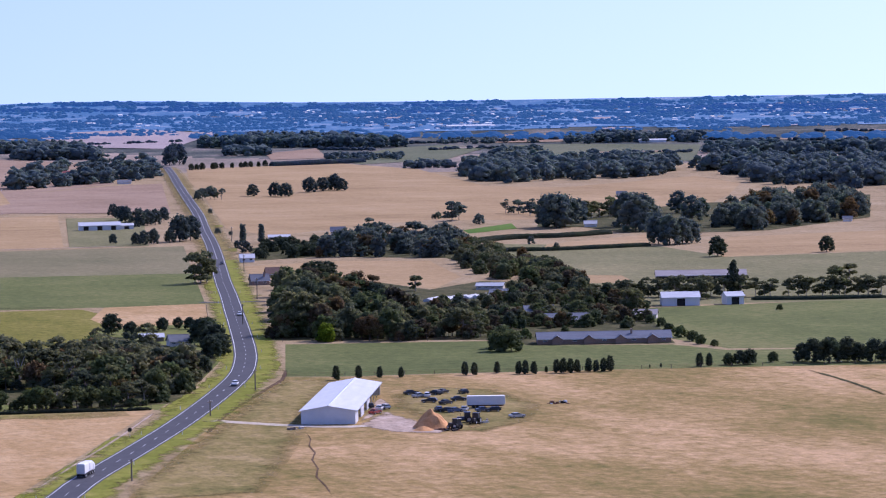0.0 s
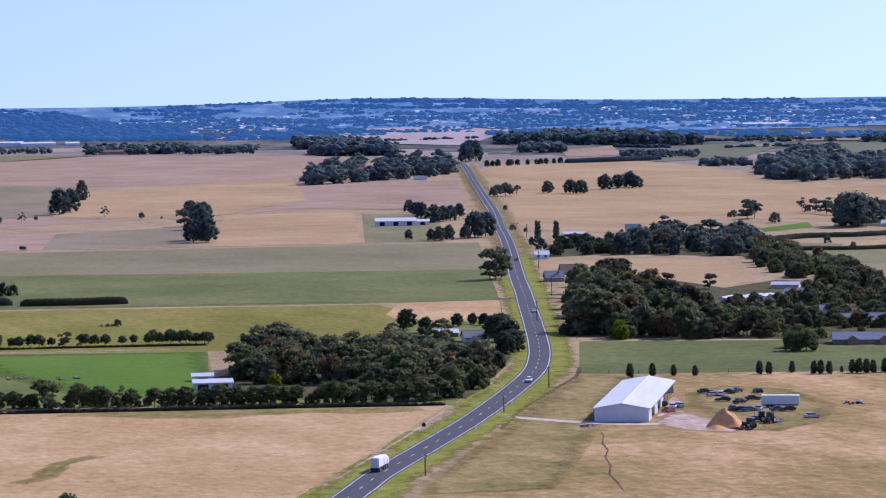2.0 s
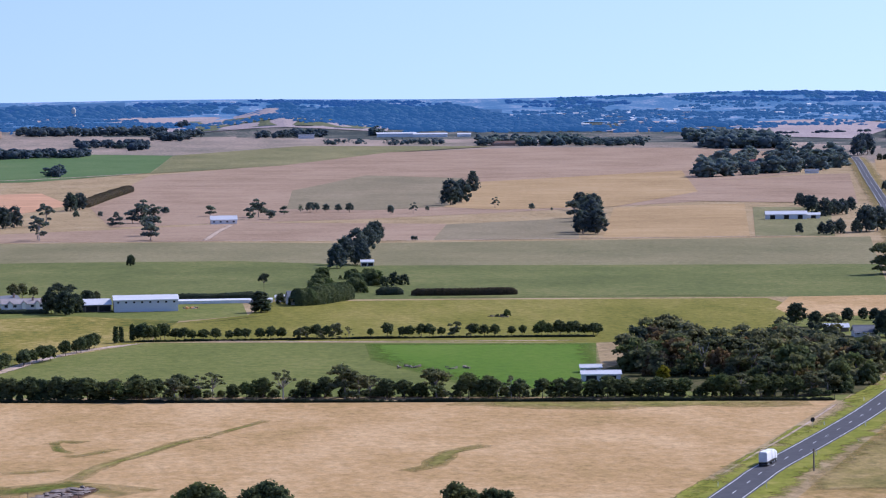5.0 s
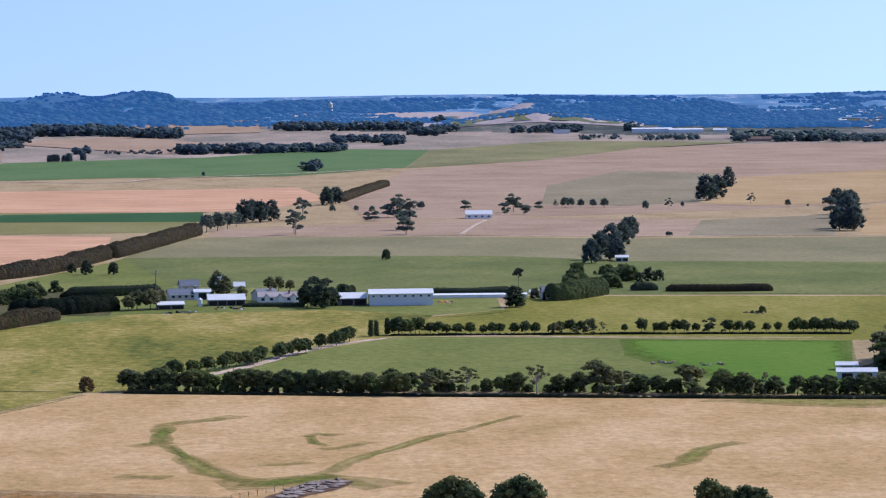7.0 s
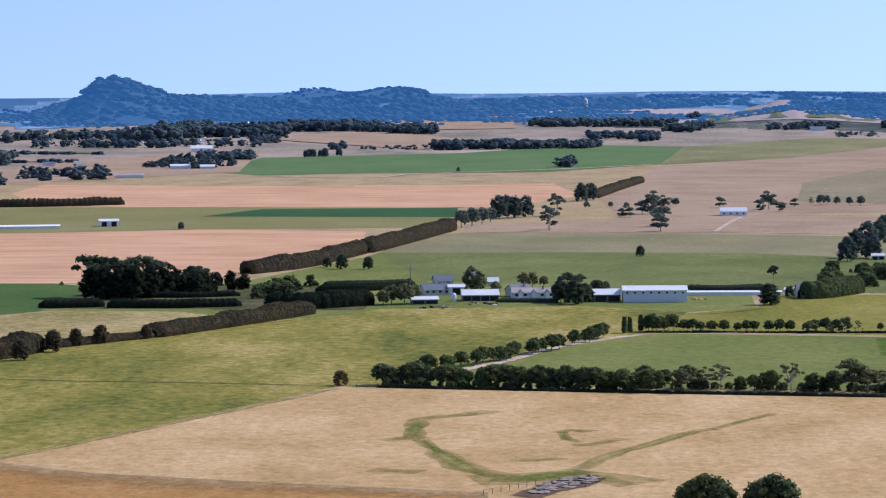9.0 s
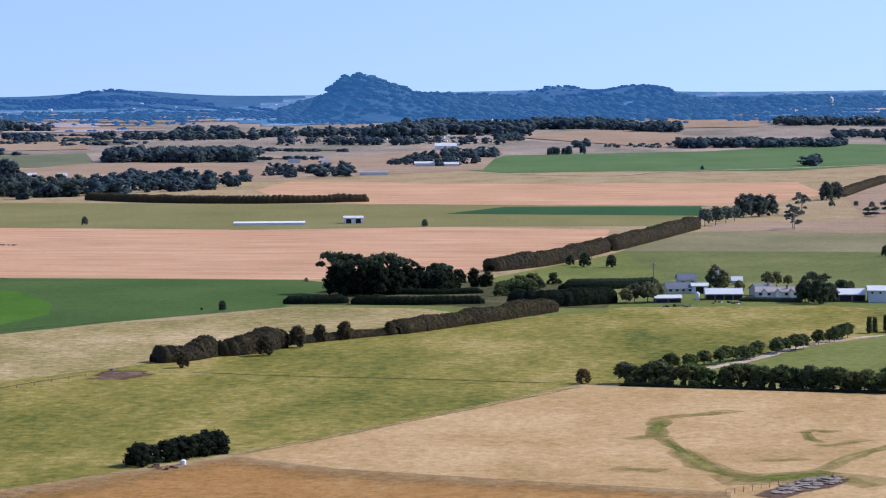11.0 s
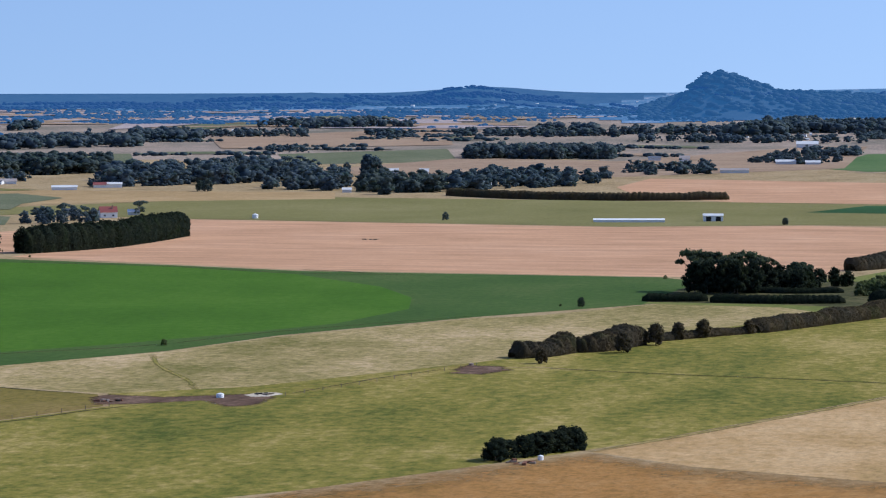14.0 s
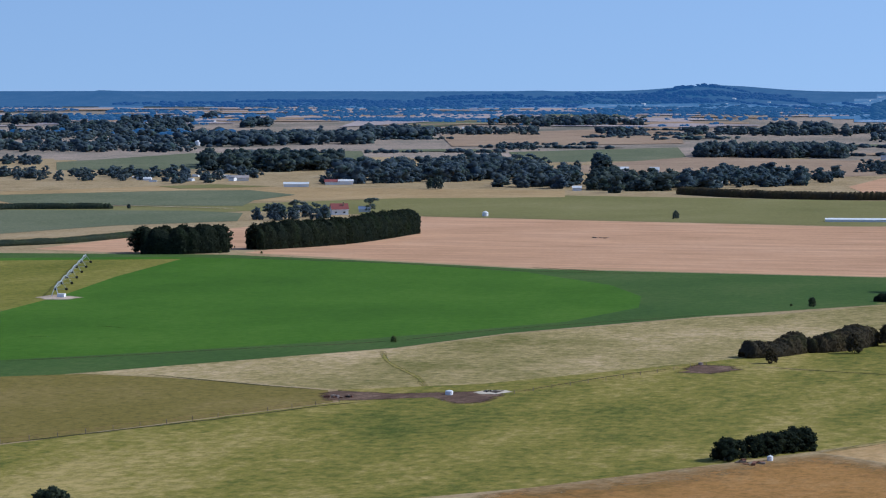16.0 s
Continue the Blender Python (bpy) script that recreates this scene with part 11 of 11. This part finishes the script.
def far_paddocks(label, bearings, reach, n, size, mats, seed, lined=0.75):
    """Far paddocks, too small to tell apart: thin strips that follow the lie of the land, as one mesh, with tree lines along their near edges."""
    rng = random.Random(seed)
    V, F, kinds, lines = [], [], [], []
    for _ in range(n):
        a = rng.uniform(*bearings)
        t = rng.uniform(0, 1)
        r = reach[0] + (reach[1] - reach[0]) * (1 - (1 - t) ** 1.6)
        wide, deep, skew = rng.uniform(0.5, 1.5) * size, rng.uniform(18, 75) * (1.2 - 0.7 * t), rng.uniform(-60, 60)
        m, k, kind = 9, len(V), rng.randrange(len(mats))
        for i in range(m):
            f = i / (m - 1)
            b = a + wide * (f - 0.5)
            near = r + skew * (f - 0.5)
            for q in (near, min(4868, near + deep * (1 - 0.5 * abs(2 * f - 1) ** 3))):
                x, y = q * math.sin(radians(b)), q * math.cos(radians(b))
                V.append((x, y, ground(x, y) + (0.75 if reach[0] < 3950 else 1.15)))
            if rng.random() < lined:
                lines.append((b, near - 12, wide / m))
        for i in range(m - 1):
            F.append((k + 2 * i, k + 2 * i + 1, k + 2 * i + 3, k + 2 * i + 2))
            kinds.append(kind)
    tagged(mesh_object("far_paddocks", V, [f[::-1] for f in F], mats, smooth=True, indices=kinds), label, "fields", kind="stuff")
    spots = []
    for b, r, step in lines:
        for _ in range(5):
            q, c = r + rng.uniform(-14, 8), b + rng.uniform(-0.5, 0.5) * step
            spots.append((q * math.sin(radians(c)), q * math.cos(radians(c)), rng.uniform(2.0, 4.4), "shrub", 1.8, 1))
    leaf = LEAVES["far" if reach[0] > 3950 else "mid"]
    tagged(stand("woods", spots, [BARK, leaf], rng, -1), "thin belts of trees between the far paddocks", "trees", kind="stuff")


def far_scatter(label, bearings, reach, n, low, high, leaf, seed):
    """Loose far trees and copses all over the plain, gathered into drifts, as one mesh."""
    rng = random.Random(seed)
    spots = []
    while len(spots) < n:
        a, t = rng.uniform(*bearings), rng.uniform(0, 1)
        r = reach[0] + (reach[1] - reach[0]) * (1 - (1 - t) ** 1.7)
        if noise.noise(Vector((a * 1.6, r * 0.02, seed))) + 0.6 * noise.noise(Vector((a * 0.5, r * 0.006, seed + 3))) > 0.02:
            spots.append((r * math.sin(radians(a)), r * math.cos(radians(a)), rng.uniform(low, high), "shrub", 1.7, 1))
    tagged(stand("woods", spots, [BARK, LEAVES[leaf]], rng, -1), label, "trees", kind="stuff")


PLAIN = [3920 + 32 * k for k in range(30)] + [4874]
# the plain's materials emit blue to stand in for haze
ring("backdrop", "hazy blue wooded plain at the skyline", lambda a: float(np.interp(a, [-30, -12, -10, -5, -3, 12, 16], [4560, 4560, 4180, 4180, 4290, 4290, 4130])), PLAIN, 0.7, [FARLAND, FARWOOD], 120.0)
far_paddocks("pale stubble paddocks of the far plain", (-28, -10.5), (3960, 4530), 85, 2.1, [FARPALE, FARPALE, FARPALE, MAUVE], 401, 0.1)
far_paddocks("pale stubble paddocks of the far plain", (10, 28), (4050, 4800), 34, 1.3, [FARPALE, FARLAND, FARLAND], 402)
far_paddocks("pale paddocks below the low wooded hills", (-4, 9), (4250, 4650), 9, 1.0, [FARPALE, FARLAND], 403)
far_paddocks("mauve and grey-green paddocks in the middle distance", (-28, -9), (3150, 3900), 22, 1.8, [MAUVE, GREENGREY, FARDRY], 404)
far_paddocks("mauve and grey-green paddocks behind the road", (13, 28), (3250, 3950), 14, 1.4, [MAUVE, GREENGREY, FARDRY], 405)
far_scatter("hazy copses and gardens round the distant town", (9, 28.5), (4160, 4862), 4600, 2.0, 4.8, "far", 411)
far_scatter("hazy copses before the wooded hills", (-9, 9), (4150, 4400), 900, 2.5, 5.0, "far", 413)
far_houses("pale roofs of the distant town", [(960, 4330), (1960, 3860), (2180, 4230), (1040, 4690)], 150, 3.5, 9.0, 414)
